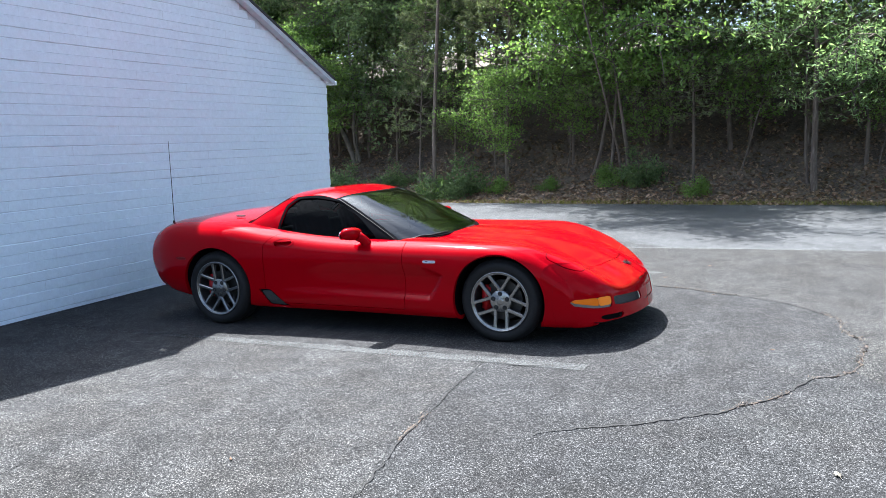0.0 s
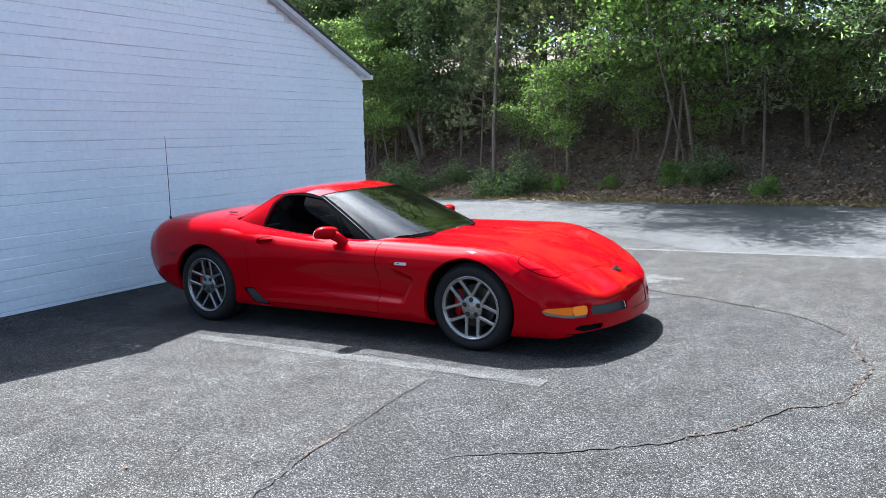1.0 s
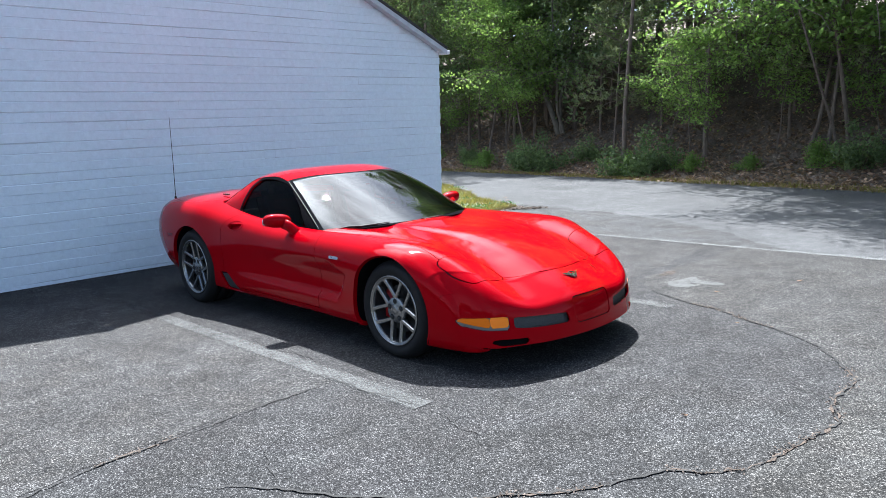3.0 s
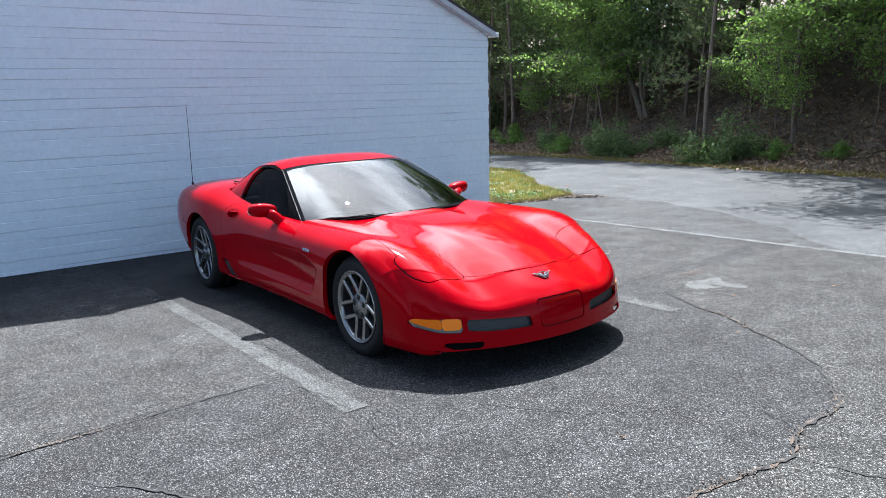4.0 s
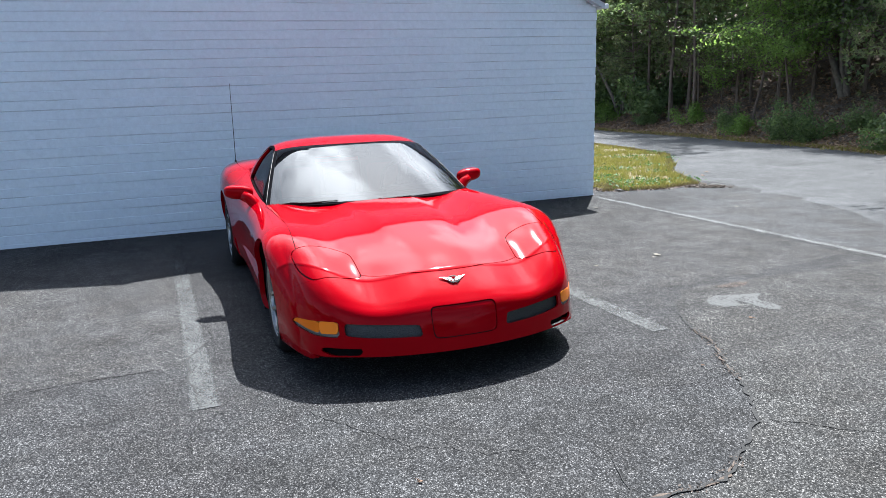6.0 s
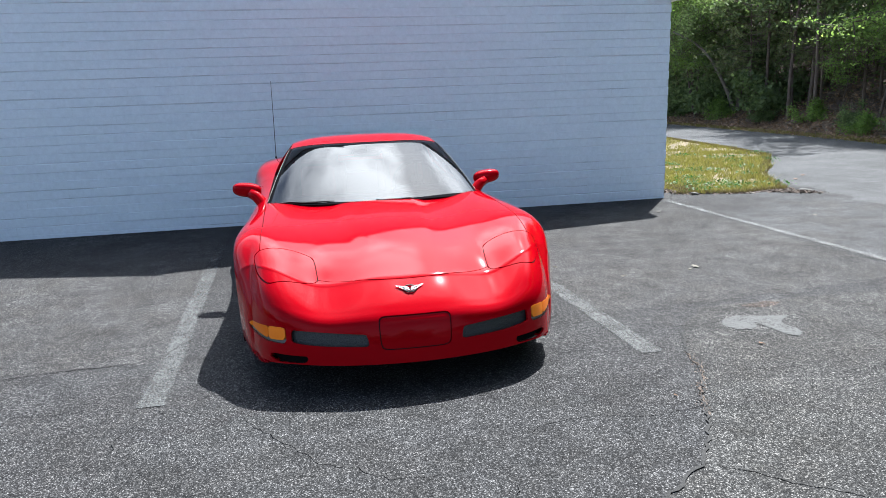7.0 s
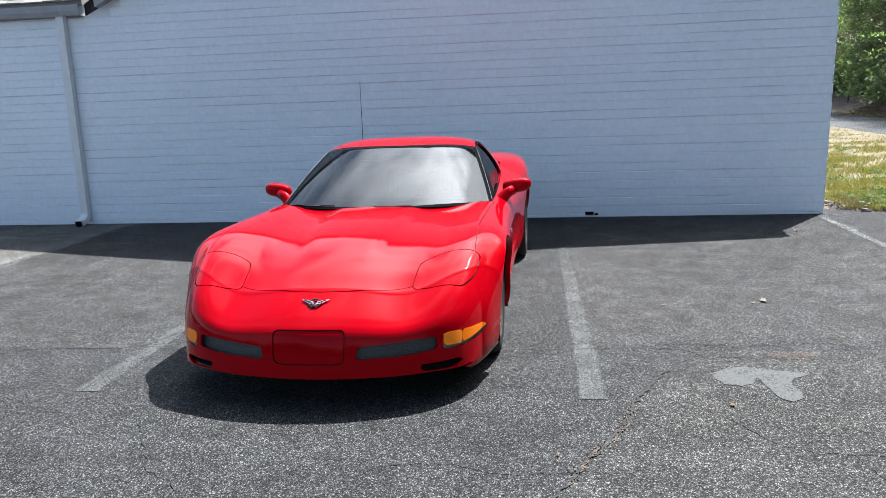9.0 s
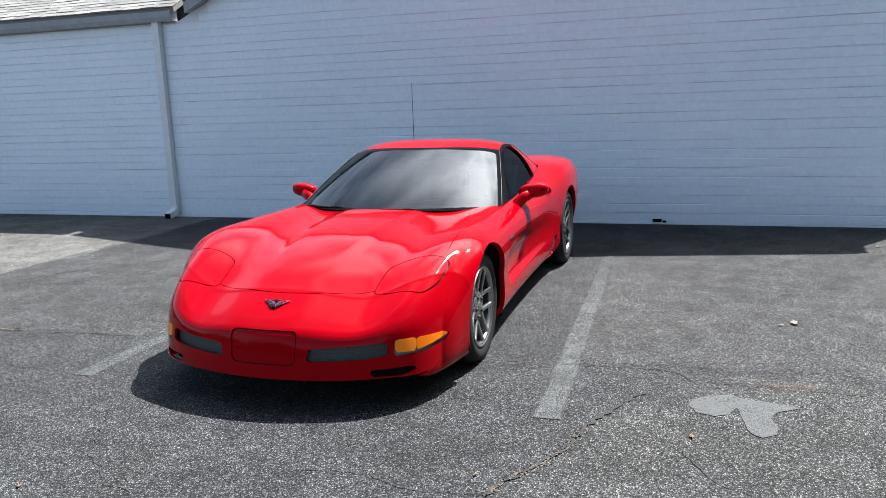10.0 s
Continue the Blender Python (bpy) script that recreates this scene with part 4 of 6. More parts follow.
ROCKER_B = poly_field([(-2.10, 0.300), (-2.02, 0.262), (-1.81, 0.218), (-1.80, 0.192), (-1.99, 0.188), (-2.12, 0.21)], 320)
ROCKER = lambda a, b: np.maximum(ROCKER_A(a, b), ROCKER_B(a, b))
MARKER = poly_field([(-3.09, 0.588), (-2.96, 0.588), (-2.96, 0.614), (-3.09, 0.614)], 180)
HANDLE = lambda a, b: 0.034 * (1 - np.sqrt(((a + 1.942) / 0.094) ** 2 + ((b - 0.742 - 0.06 * (a + 1.942)) / 0.034) ** 2))
side = lambda fun: (lambda x, y, z: np.where(np.abs(y) > 0.5, fun(x, z), -1))
nose = lambda fun: (lambda x, y, z: np.where(x > 0.35, fun(np.abs(y), z), -1))
flat = lambda fun: (lambda x, y, z: np.where(z > 0.4, fun(x, np.abs(y)), -1))


def arches(x, y, z):
    """Positive within a wheel opening."""
    f = 0.362 - np.sqrt(x ** 2 + (z - 0.325) ** 2)
    r = 0.366 - np.sqrt((x + 2.655) ** 2 + (z - 0.335) ** 2)
    return np.where(np.abs(y) > 0.45, np.maximum(f, r), -1)


WS_BASE = lambda y: -0.60 - 0.27 * (np.abs(y) / 0.75) ** 2.2


def cabin(x, y, z):
    """Positive where the cabin opens the skin."""
    e = np.minimum(WS_BASE(y) - x, x - (-2.50 + 0.07 * (np.abs(y) / 0.7) ** 2))
    belt = np.interp(x, [-2.45, -2.1, -1.5, -1.0, -0.86], [0.695, 0.725, 0.745, 0.75, 0.752])
    return np.where(z > 0.6, np.minimum(e, belt - np.abs(y)), -1)


def hood_zone(x, y, z):
    e = np.minimum(0.704 - 0.57 * y ** 2 - x, x - WS_BASE(y) - 0.004)
    edge = np.interp(x, [-0.9, -0.5, 0.0, 0.36, 0.6], [0.762, 0.752, 0.742, 0.752, 0.748])
    return np.where(z > 0.4, np.minimum(e, edge - np.abs(y)), -1)


def door_zone(x, y, z):
    rear = -2.133 + 0.16 * np.clip((z - 0.70) / 0.13, 0, 1) ** 2 + 0.10 * np.clip((0.36 - z) / 0.14, 0, 1)
    e = np.minimum(-0.792 - x, x - rear)
    return np.where((np.abs(y) > 0.7) & (z < 0.9), np.minimum(e, z - 0.228), -1)


def bumper_zone(x, y, z):
    """The soft front fascia."""
    e = x - (0.580 - 1.25 * np.clip(np.abs(y) - 0.735, 0, 1))
    return np.where(np.abs(y) < 0.455, x - 0.704 + 0.57 * y ** 2, e)


skin = shell_of_grid(body_grid())
minus = lambda fun: (lambda x, y, z: -fun(x, y, z))
skin = skin.keep(minus(arches)).keep(minus(cabin))
liner = skin
covers, skin = skin.parts(flat(HEAD), 0.0024)
hood, skin = skin.parts(hood_zone, 0.0022)
for f in (nose(GRILLE), nose(SIGNAL), nose(DUCT), side(ROCKER), side(MARKER), side(HANDLE)):
    liner = liner.keep(minus(f))
lamps, skin = skin.parts(nose(SIGNAL), 0.0008)
skin = skin.keep(minus(nose(GRILLE))).keep(minus(nose(DUCT))).keep(minus(side(ROCKER)))
marker, skin = skin.parts(side(MARKER), 0.0005)
doors, skin = skin.parts(door_zone, 0.0026)
doors = doors.keep(minus(side(HANDLE)))
plate, skin = skin.parts(nose(PLATE), 0.0024)
bumper, skin = skin.parts(bumper_zone, 0.0002)

RIGHT, LEFT = (lambda x, y, z: -y), (lambda x, y, z: y)
skin.build("body_shell", M_RED, car, rim=0.03)
hood.build("hood", M_RED, car, "long red hood with raised centre")
bumper.build("front_bumper", M_RED, car)
# added black copy behind the skin, so the panel gaps look deep in shade
liner.moved(-0.011).build("inner_panel", M_SEALRUB, car, rim=0)
plate_cover = plate.moved(-0.004).build("plate_cover", M_RED, car, "blank red licence plate cover")
for sg in (RIGHT, LEFT):
    covers.keep(sg).build("headlight_cover", M_RED, car)
    d = doors.keep(sg).build("door", M_RED, car)
    marker.keep(sg).build("side_marker", M_REDLENS, car, "small dark red marker lamp")

# recessed grilles, ducts and rocker vents: the same skin, set back
def recess(fun, by, grow=0.012):
    return whole.keep(fun, -grow).moved(by)


whole = shell_of_grid(body_grid())
for sg, s in ((RIGHT, -1), (LEFT, 1)):
    recess(nose(GRILLE), -0.024).keep(sg).build("grille", M_GRILLE, car, "grey woven mesh grille", 0)
    recess(nose(DUCT), -0.045).keep(sg).build("brake_duct", M_DARK, car, "dark brake duct", 0)
    t = lamps.keep(sg).build("turn_signal", M_CLEAR, car, "wedge-shaped clear lens over an amber lamp", 0)
    recess(nose(SIGNAL), -0.014, 0.004).keep(sg).build("housing", M_HOUSING, t, "", 0)
    bulb = recess(nose(AMBER), 0.0012, 0.0).keep(sg)
    bulb.build("amber_lens", M_AMBER, t, "amber lens", 0.028)
    recess(nose(PEACH), 0.0012, 0.0).keep(sg).build("inner_lens", M_PEACH, t, "bright orange inner lens", 0.028)
    v = recess(side(ROCKER), -0.016, 0.002).keep(sg).build("rocker_vent", M_BLACK, car, "black duct ahead of the rear wheel", 0.02)
    inner = lambda a, b: ROCKER(a, b) - 0.013
    whole.keep(side(inner)).keep(sg).moved(-0.011).build("vent_mesh", M_GRILLE, v, "grey mesh in the duct", 0)


# ---- cabin: windscreen, hardtop, pillars, seats ----
TS = [2, 3, 4, 5, 6]


def rake(low, high, sag, later):
    """A nearly straight windscreen line from 0 to 2, then a smooth roof line."""
    roof_line = monotone(TS, [high] + later)
    return lambda t: np.where(np.asarray(t) <= 2, low + (high - low) * np.asarray(t) / 2 + sag * np.asarray(t) / 2 * (1 - np.asarray(t) / 2), roof_line(np.maximum(t, 2)))


XC, ZC = rake(-0.600, -1.375, 0.0, [-1.72, -2.06, -2.30, -2.53]), rake(0.770, 1.124, 0.035, [1.174, 1.148, 1.042, 0.925])
XU, YU, ZU = rake(-0.868, -1.515, 0.0, [-1.76, -2.02, -2.22, -2.43]), rake(0.752, 0.580, 0.012, [0.552, 0.560, 0.622, 0.692]), rake(0.742, 1.083, 0.05, [1.122, 1.103, 1.005, 0.880])


def canopy_grid():
    t = np.linspace(0, 6, 181)
    s = np.linspace(0, 1, 44)
    g = np.zeros((len(t), len(s), 3))
    for i, q in enumerate(t):
        g[i, :, 0] = XC(q) + (XU(q) - XC(q)) * (0.65 * s ** 2 + 0.35 * s ** 4)
        g[i, :, 1] = YU(q) * s
        g[i, :, 2] = ZC(q) + (ZU(q) - ZC(q)) * (0.38 * s ** 2 + 0.62 * s ** 5)
    for _ in range(3):
        h = g.copy()
        h[1:-1] = 0.5 * g[1:-1] + 0.25 * (g[:-2] + g[2:])
        g = h
    return g, t, s


cg, ct, cs = canopy_grid()
canopy = shell_of_grid(cg)
SPLIT_W = lambda y: -1.40 - 0.165 * (np.abs(y) / 0.58) ** 2      # top edge of the windscreen
SPLIT_R = lambda y: -2.10 + 0.05 * (np.abs(y) / 0.56) ** 2       # top edge of the rear glass


def rail_y(x):
    xs = XU(np.linspace(0, 6, 200))[::-1]
    return np.interp(x, xs, YU(np.linspace(0, 6, 200))[::-1])


front_field = lambda x, y, z: x - SPLIT_W(y)
rear_field = lambda x, y, z: SPLIT_R(y) - x
screen, rest = canopy.parts(front_field, 0.0015)
rear, roof = rest.parts(rear_field, 0.0015)
edge_in = lambda x, y, z: np.minimum(np.minimum(rail_y(x) - np.abs(y) - 0.022, x - SPLIT_W(y) - 0.022), WS_BASE(y) - x - 0.015)
pane, frit = screen.parts(edge_in)
roof.build("roof", M_RED, car, "red hardtop roof", 0.02)
w = pane.build("windscreen", M_GLASS, car, "raked windscreen reflecting sky and clouds", 0)
frit.build("windscreen_border", M_BLACK, car, "black windscreen surround", 0.008)
rear_in = lambda x, y, z: np.minimum(np.minimum(rail_y(x) - np.abs(y) - 0.05, SPLIT_R(y) - x - 0.03), x + 2.50)
rg, rf = rear.parts(rear_in)
rg.build("rear_window", M_GLASS, car, "", 0)
rf.build("rear_window_border", M_BLACK, car, "", 0.006)

# the sides between the belt line and the roof rail
BELT_Z = monotone([-2.47, -2.2, -1.9, -1.5, -1.1, -0.868], [0.872, 0.858, 0.826, 0.788, 0.768, 0.742])
BELT_Y = monotone([-2.47, -2.2, -1.8, -1.3, -0.868], [0.702, 0.722, 0.738, 0.748, 0.752])


def side_grid():
    t = np.linspace(0.0, 6, 170)
    k = np.linspace(0, 1, 40)
    g = np.zeros((len(t), len(k), 3))
    for i, q in enumerate(t):
        x = float(XU(q))
        yb, zb, yu, zu = float(BELT_Y(x)), float(BELT_Z(x)), float(YU(q)), float(ZU(q))
        g[i, :, 0] = x
        g[i, :, 1] = yb + (yu - yb) * k + 0.018 * np.sin(math.pi * k) * min(1, (zu - zb) / 0.2)
        g[i, :, 2] = zb + (zu - zb) * k
    g[..., 2] -= 0.004
    return g


sg_ = side_grid()
right_half = shell_of_grid(sg_, mirror=False)
if (right_half.n[:, 1]).mean() < 0:
    right_half = Shell(right_half.v, -right_half.n, [q[::-1] for q in right_half.f])
WINDOW = poly_field([(-1.08, 0.776), (-1.55, 0.790), (-2.062, 0.848), (-2.035, 1.03), (-1.95, 1.094), (-1.77, 1.104), (-1.50, 1.064), (-1.25, 0.922)], 130)
win = lambda x, y, z: WINDOW(x, z)
for s in (1, -1):
    half = right_half if s == 1 else Shell(right_half.v * [1, -1, 1], right_half.n * [1, -1, 1], [q[::-1] for q in right_half.f])
    open_part, rim_part = half.parts(win)
    open_part.moved(-0.012).build("side_window", M_DARKPANE, car, "side window pane darkened for the shaded cabin", 0)
    seal, outer = rim_part.parts(win, -0.020)
    seal.moved(0.002).build("window_seal", M_BLACK, car, "black rubber window seal", 0.02)
    quarter, pillar = outer.parts(lambda x, y, z: -1.66 - x - 0.0 * z)
    quarter.build("c_pillar", M_RED, car, "", 0.015)
    pillar.build("a_pillar", M_BLACK, car, "black windscreen pillar", 0.012)

# a thin bright strip along the screen's edge
for s in (1, -1):
    q = np.linspace(0.1, 2.1, 24)
    part("pillar_moulding", tube([(XU(t) - 0.004, s * (YU(t) + 0.005), ZU(t) + 0.001) for t in q], 0.0022, 6), M_STEEL, car, "thin metal strip beside the windscreen", True)

# inside
part("floor_pan", box((1.9, 1.40, 0.05), (-1.55, 0, 0.28), 0.01), M_DASH, car)
part("bulkhead", box((0.05, 1.36, 0.55), (-2.20, 0, 0.56), 0.01, turn=None), M_DASH, car)
bm = joined(box((0.42, 1.40, 0.20), (-0.98, 0, 0.67), 0.06, 4), box((0.30, 0.30, 0.30), (-1.28, 0, 0.50), 0.05, 3), box((0.20, 0.42, 0.05), (-1.12, 0.37, 0.775), 0.02, 3))
part("dashboard", bm, M_DASH, car, "dark dashboard", True)
for s in (1, -1):
    part("door_panel", box((1.15, 0.06, 0.42), (-1.5, s * 0.74, 0.55), 0.025, 3), M_SEAT, car, smooth=True)


def seat(y):
    tilt = Matrix.Rotation(radians(-18), 4, "Y")
    base = part("seat", joined(box((0.50, 0.50, 0.14), (-1.62, y, 0.42), 0.05, 4), box((0.46, 0.09, 0.10), (-1.62, y - 0.21, 0.49), 0.04, 3), box((0.46, 0.09, 0.10), (-1.62, y + 0.21, 0.49), 0.04, 3)), M_SEAT, car, "black and red bucket seat", True)
    part("backrest", joined(box((0.14, 0.48, 0.62), (-1.92, y, 0.70), 0.06, 4, tilt), box((0.11, 0.26, 0.17), (-2.0, y, 1.0), 0.05, 4, tilt)), M_SEAT, base, smooth=True)
    part("seat_insert", joined(box((0.05, 0.28, 0.46), (-1.85, y, 0.70), 0.02, 3, tilt), box((0.34, 0.28, 0.03), (-1.62, y, 0.492), 0.012, 2)), M_SEATRED, base, "red leather insert", True)


seat(0.37), seat(-0.37)


def steering_wheel():
    t = Matrix.Translation((-1.27, 0.37, 0.80)) @ Matrix.Rotation(radians(68), 4, "Y")
    ring = tube([(0.18 * math.cos(a), 0.18 * math.sin(a), 0) for a in np.linspace(0, 2 * math.pi, 33)], 0.015, 8, False)
    hub = box((0.15, 0.12, 0.04), (0, 0, -0.01), 0.02, 3)
    sp = [tube([(0, 0, 0), (0.175 * math.cos(a), 0.175 * math.sin(a), 0)], 0.013, 6) for a in (radians(80), radians(-80), radians(180))]
    bm = joined(ring, hub, *sp)
    bmesh.ops.transform(bm, matrix=t, verts=bm.verts)
    part("steering_wheel", bm, M_SEAT, car, "black steering wheel", True)
    part("column", tube([(-1.25, 0.37, 0.79), (-1.05, 0.37, 0.70)], 0.035, 10), M_DASH, car, smooth=True)


steering_wheel()
part("rear_view_mirror", joined(box((0.03, 0.24, 0.06), (-1.36, 0, 1.055), 0.02, 3), tube([(-1.35, 0, 1.06), (-1.32, 0, 1.10)], 0.008, 6)), M_SEALRUB, car, smooth=True)

# cowl and wipers
cowl = whole.keep(lambda x, y, z: np.where(z > 0.6, np.minimum(x - WS_BASE(y) + 0.03, WS_BASE(y) + 0.02 - x) * (np.abs(y) < 0.74), -1)).moved(-0.016)
cowl.build("cowl", M_SEALRUB, car, "", 0)


def screen_point(x, y, up):
    """A point over the windscreen at (x, y)."""
    d = (canopy.v[:, 0] - x) ** 2 + (canopy.v[:, 1] - y) ** 2
    i = int(np.argmin(d))
    return canopy.v[i] + canopy.n[i] * up


def wiper(y0, y1):
    base = WS_BASE(y0) + 0.03
    arm = [(base, y0, 0.762)] + [tuple(screen_point(WS_BASE(y0 + (y1 - y0) * f) - 0.002 - 0.005 * f, y0 + (y1 - y0) * f, 0.012)) for f in (0.25, 0.5, 0.75)]
    ob = part("wiper", tube(arm, [0.008, 0.006, 0.0045, 0.0035], 6), M_SEALRUB, car, "black windscreen wiper", True)
    blade = [tuple(screen_point(WS_BASE(y0 + (y1 - y0) * f) - 0.010 - 0.007 * f, y0 + (y1 - y0) * f, 0.006)) for f in np.linspace(0.12, 1.0, 8)]
    part("wiper_blade", tube(blade, 0.0038, 6), M_SEALRUB, ob, smooth=True)
    part("pivot", lathe_z(0.018, 0.03, (base, y0, 0.758)), M_SEALRUB, ob, smooth=True)


def lathe_z(r, h, at):
    bm = bmesh.new()
    bmesh.ops.create_cone(bm, cap_ends=True, segments=16, radius1=r, radius2=r * 0.7, depth=h)
    bmesh.ops.translate(bm, vec=at, verts=bm.verts)
    return bm


wiper(-0.70, -0.30), wiper(-0.05, 0.22)


# ---- wheels, mirrors, badges ----
def wheel(x, s, r_tyre, r_rim, width, y_face, spin):
    """A wheel with its outer face towards s; y_face is the tyre's outer side."""
    w = new("wheel")
    w.parent = car
    z = r_tyre
    R = r_tyre
    h = R - r_rim
    prof = [(r_rim - 0.004, 0.010), (r_rim + 0.010, 0.0), (r_rim + 0.35 * h, -0.012), (r_rim + 0.7 * h, -0.008), (R - 0.022, 0.004), (R - 0.006, 0.022), (R, 0.045)]
    prof += [(R, width * 0.3), (R - 0.006, width * 0.302), (R - 0.006, width * 0.33), (R, width * 0.333), (R, width * 0.62), (R - 0.006, width * 0.622), (R - 0.006, width * 0.65), (R, width * 0.653), (R, width - 0.045), (R - 0.03, width - 0.005), (r_rim, width - 0.01)]
    place = Matrix.Translation((x, s * y_face, z)) @ Matrix.Diagonal((1, -s, 1, 1)) @ Matrix.Rotation(radians(spin), 4, "Y")

    def add(name, bm, mat, parent, label="", smooth=True):
        bmesh.ops.transform(bm, matrix=place, verts=bm.verts)
        if s > 0:
            bmesh.ops.reverse_faces(bm, faces=bm.faces)
        bmesh.ops.recalc_face_normals(bm, faces=bm.faces)
        ob = part(name, bm, mat, parent, label, smooth)
        return ob

    tyre = add("tyre", lathe(prof, 72), M_RUBBER, w)
    rr = r_rim
    lip = [(rr + 0.004, 0.004), (rr + 0.006, -0.003), (rr - 0.002, -0.007), (rr - 0.007, -0.003), (rr - 0.009, 0.001), (rr - 0.014, 0.000), (rr - 0.019, 0.004), (rr - 0.021, 0.020)]
    rim = add("rim", lathe(lip, 72), M_RIM, w, "grey five twin-spoke alloy rim")
    add("barrel", lathe([(rr - 0.021, 0.020), (rr - 0.026, 0.05), (rr - 0.034, 0.15), (rr - 0.03, width - 0.02)], 48), M_BARREL, rim, "dark inner side of the rim")
    hubp = [(0.0, 0.016), (0.030, 0.016), (0.036, 0.018), (0.078, 0.0195), (0.084, 0.024), (0.086, 0.060), (0.0, 0.060)]
    add("hub", lathe(hubp, 40), M_RIM, rim)
    add("centre_cap", lathe([(0.0, 0.0125), (0.020, 0.013), (0.027, 0.015), (0.028, 0.018), (0.0, 0.018)], 24), M_RIM, rim)
    for k in range(5):
        mid = k * 72 + 90
        bms = []
        for sg in (-1, 1):
            a0, a1 = radians(mid), radians(mid + sg * 23.5)
            p0 = Vector((0.078 * math.cos(a0), 0, 0.078 * math.sin(a0)))
            p1 = Vector(((rr - 0.010) * math.cos(a1), 0, (rr - 0.010) * math.sin(a1)))
            d = (p1 - p0).normalized()
            n = Vector((-d.z, 0, d.x))
            bm = bmesh.new()
            rings = []
            for f, hw, y0, dep in ((0, 0.0145, 0.0205, 0.034), (0.35, 0.0130, 0.016, 0.034), (0.8, 0.0130, 0.006, 0.036), (1.0, 0.0165, 0.001, 0.036)):
                c = p0.lerp(p1, f)
                rings.append([bm.verts.new(c + n * u + Vector((0, v, 0))) for u, v in ((-hw, y0 + dep), (-hw, y0 + 0.006), (-hw + 0.005, y0), (hw - 0.005, y0), (hw, y0 + 0.006), (hw, y0 + dep))])
            for a, b in zip(rings, rings[1:]):
                for i in range(6):
                    bm.faces.new((a[i], a[(i + 1) % 6], b[(i + 1) % 6], b[i]))
            bms.append(bm)
        add("spoke", joined(*bms), M_RIM, rim, smooth=False)
        a = radians(mid)
        pocket = lathe([(0.0, 0.0175), (0.0155, 0.0172), (0.0170, 0.0165), (0.0180, 0.0180), (0.0180, 0.022)], 20)
        bmesh.ops.translate(pocket, vec=(0.058 * math.cos(a), 0, 0.058 * math.sin(a)), verts=pocket.verts)
        add("lug_pocket", pocket, M_BARREL, rim)
        add("lug_nut", lathe_at(0.0085, 0.016, 0.058 * math.cos(a), 0.058 * math.sin(a)), M_STEEL, rim, smooth=False)
    disc = add("brake_disc", lathe([(0.06, 0.085), (0.155 if rr < 0.23 else 0.150, 0.085), (0.155 if rr < 0.23 else 0.150, 0.115), (0.06, 0.115)], 48), M_STEEL, w, smooth=False)
    cal = box((0.075, 0.07, 0.20), (-0.135, 0.10, 0.01), 0.018, 3)
    bmesh.ops.transform(cal, matrix=Matrix.Rotation(radians(-spin), 4, "Y"), verts=cal.verts)
    add("caliper", cal, M_CALIPER, w, "red brake caliper")
    return w


def lathe_at(r, depth, cx, cz):
    bm = lathe([(0.0, 0.012), (r * 0.6, 0.010), (r, 0.014), (r, 0.014 + depth), (0, 0.014 + depth)], 6)
    bmesh.ops.translate(bm, vec=(cx, 0, cz), verts=bm.verts)
    return bm


for s, spin in ((-1, 0), (1, 20)):
    wheel(0.0, s, 0.322, 0.226, 0.262, 0.850, spin)
    wheel(-2.655, s, 0.332, 0.238, 0.29, 0.900, spin + 36)
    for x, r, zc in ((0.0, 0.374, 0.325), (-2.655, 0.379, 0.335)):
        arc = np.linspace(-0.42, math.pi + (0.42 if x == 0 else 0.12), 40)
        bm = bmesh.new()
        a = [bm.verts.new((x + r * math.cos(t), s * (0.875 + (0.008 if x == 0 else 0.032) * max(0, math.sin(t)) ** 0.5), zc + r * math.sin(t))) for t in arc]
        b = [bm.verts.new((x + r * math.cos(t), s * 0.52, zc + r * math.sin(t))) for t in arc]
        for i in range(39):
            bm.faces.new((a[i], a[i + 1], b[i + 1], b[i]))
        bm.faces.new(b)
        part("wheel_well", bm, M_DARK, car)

# flat underside
part("underbody", joined(box((2.0, 1.62, 0.03), (-1.33, 0, 0.20), 0.01), box((0.42, 1.0, 0.03), (-0.05, 0, 0.21), 0.01), box((0.62, 1.0, 0.03), (-2.75, 0, 0.24), 0.01)), M_DARK, car)
part("engine_block", box((0.9, 0.9, 0.36), (-0.15, 0, 0.42), 0.05), M_DARK, car)
part("air_dam", box((0.03, 1.18, 0.10), (0.50, 0, 0.125), 0.01), M_SEALRUB, car)
for s in (-1, 1):
    part("air_dam_side", box((0.26, 0.03, 0.07), (0.36, s * 0.735, 0.135), 0.01), M_BLACK, car)


def blob(center, radii, seg=28, squash=None):
    bm = bmesh.new()
    bmesh.ops.create_uvsphere(bm, u_segments=seg, v_segments=seg // 2, radius=1)
    for v in bm.verts:
        c = v.co
        e = 0.78
        c.x, c.y, c.z = (math.copysign(abs(q) ** e, q) for q in c)
        v.co = Vector((c.x * radii[0], c.y * radii[1], c.z * radii[2]))
    bmesh.ops.translate(bm, vec=center, verts=bm.verts)
    return bm


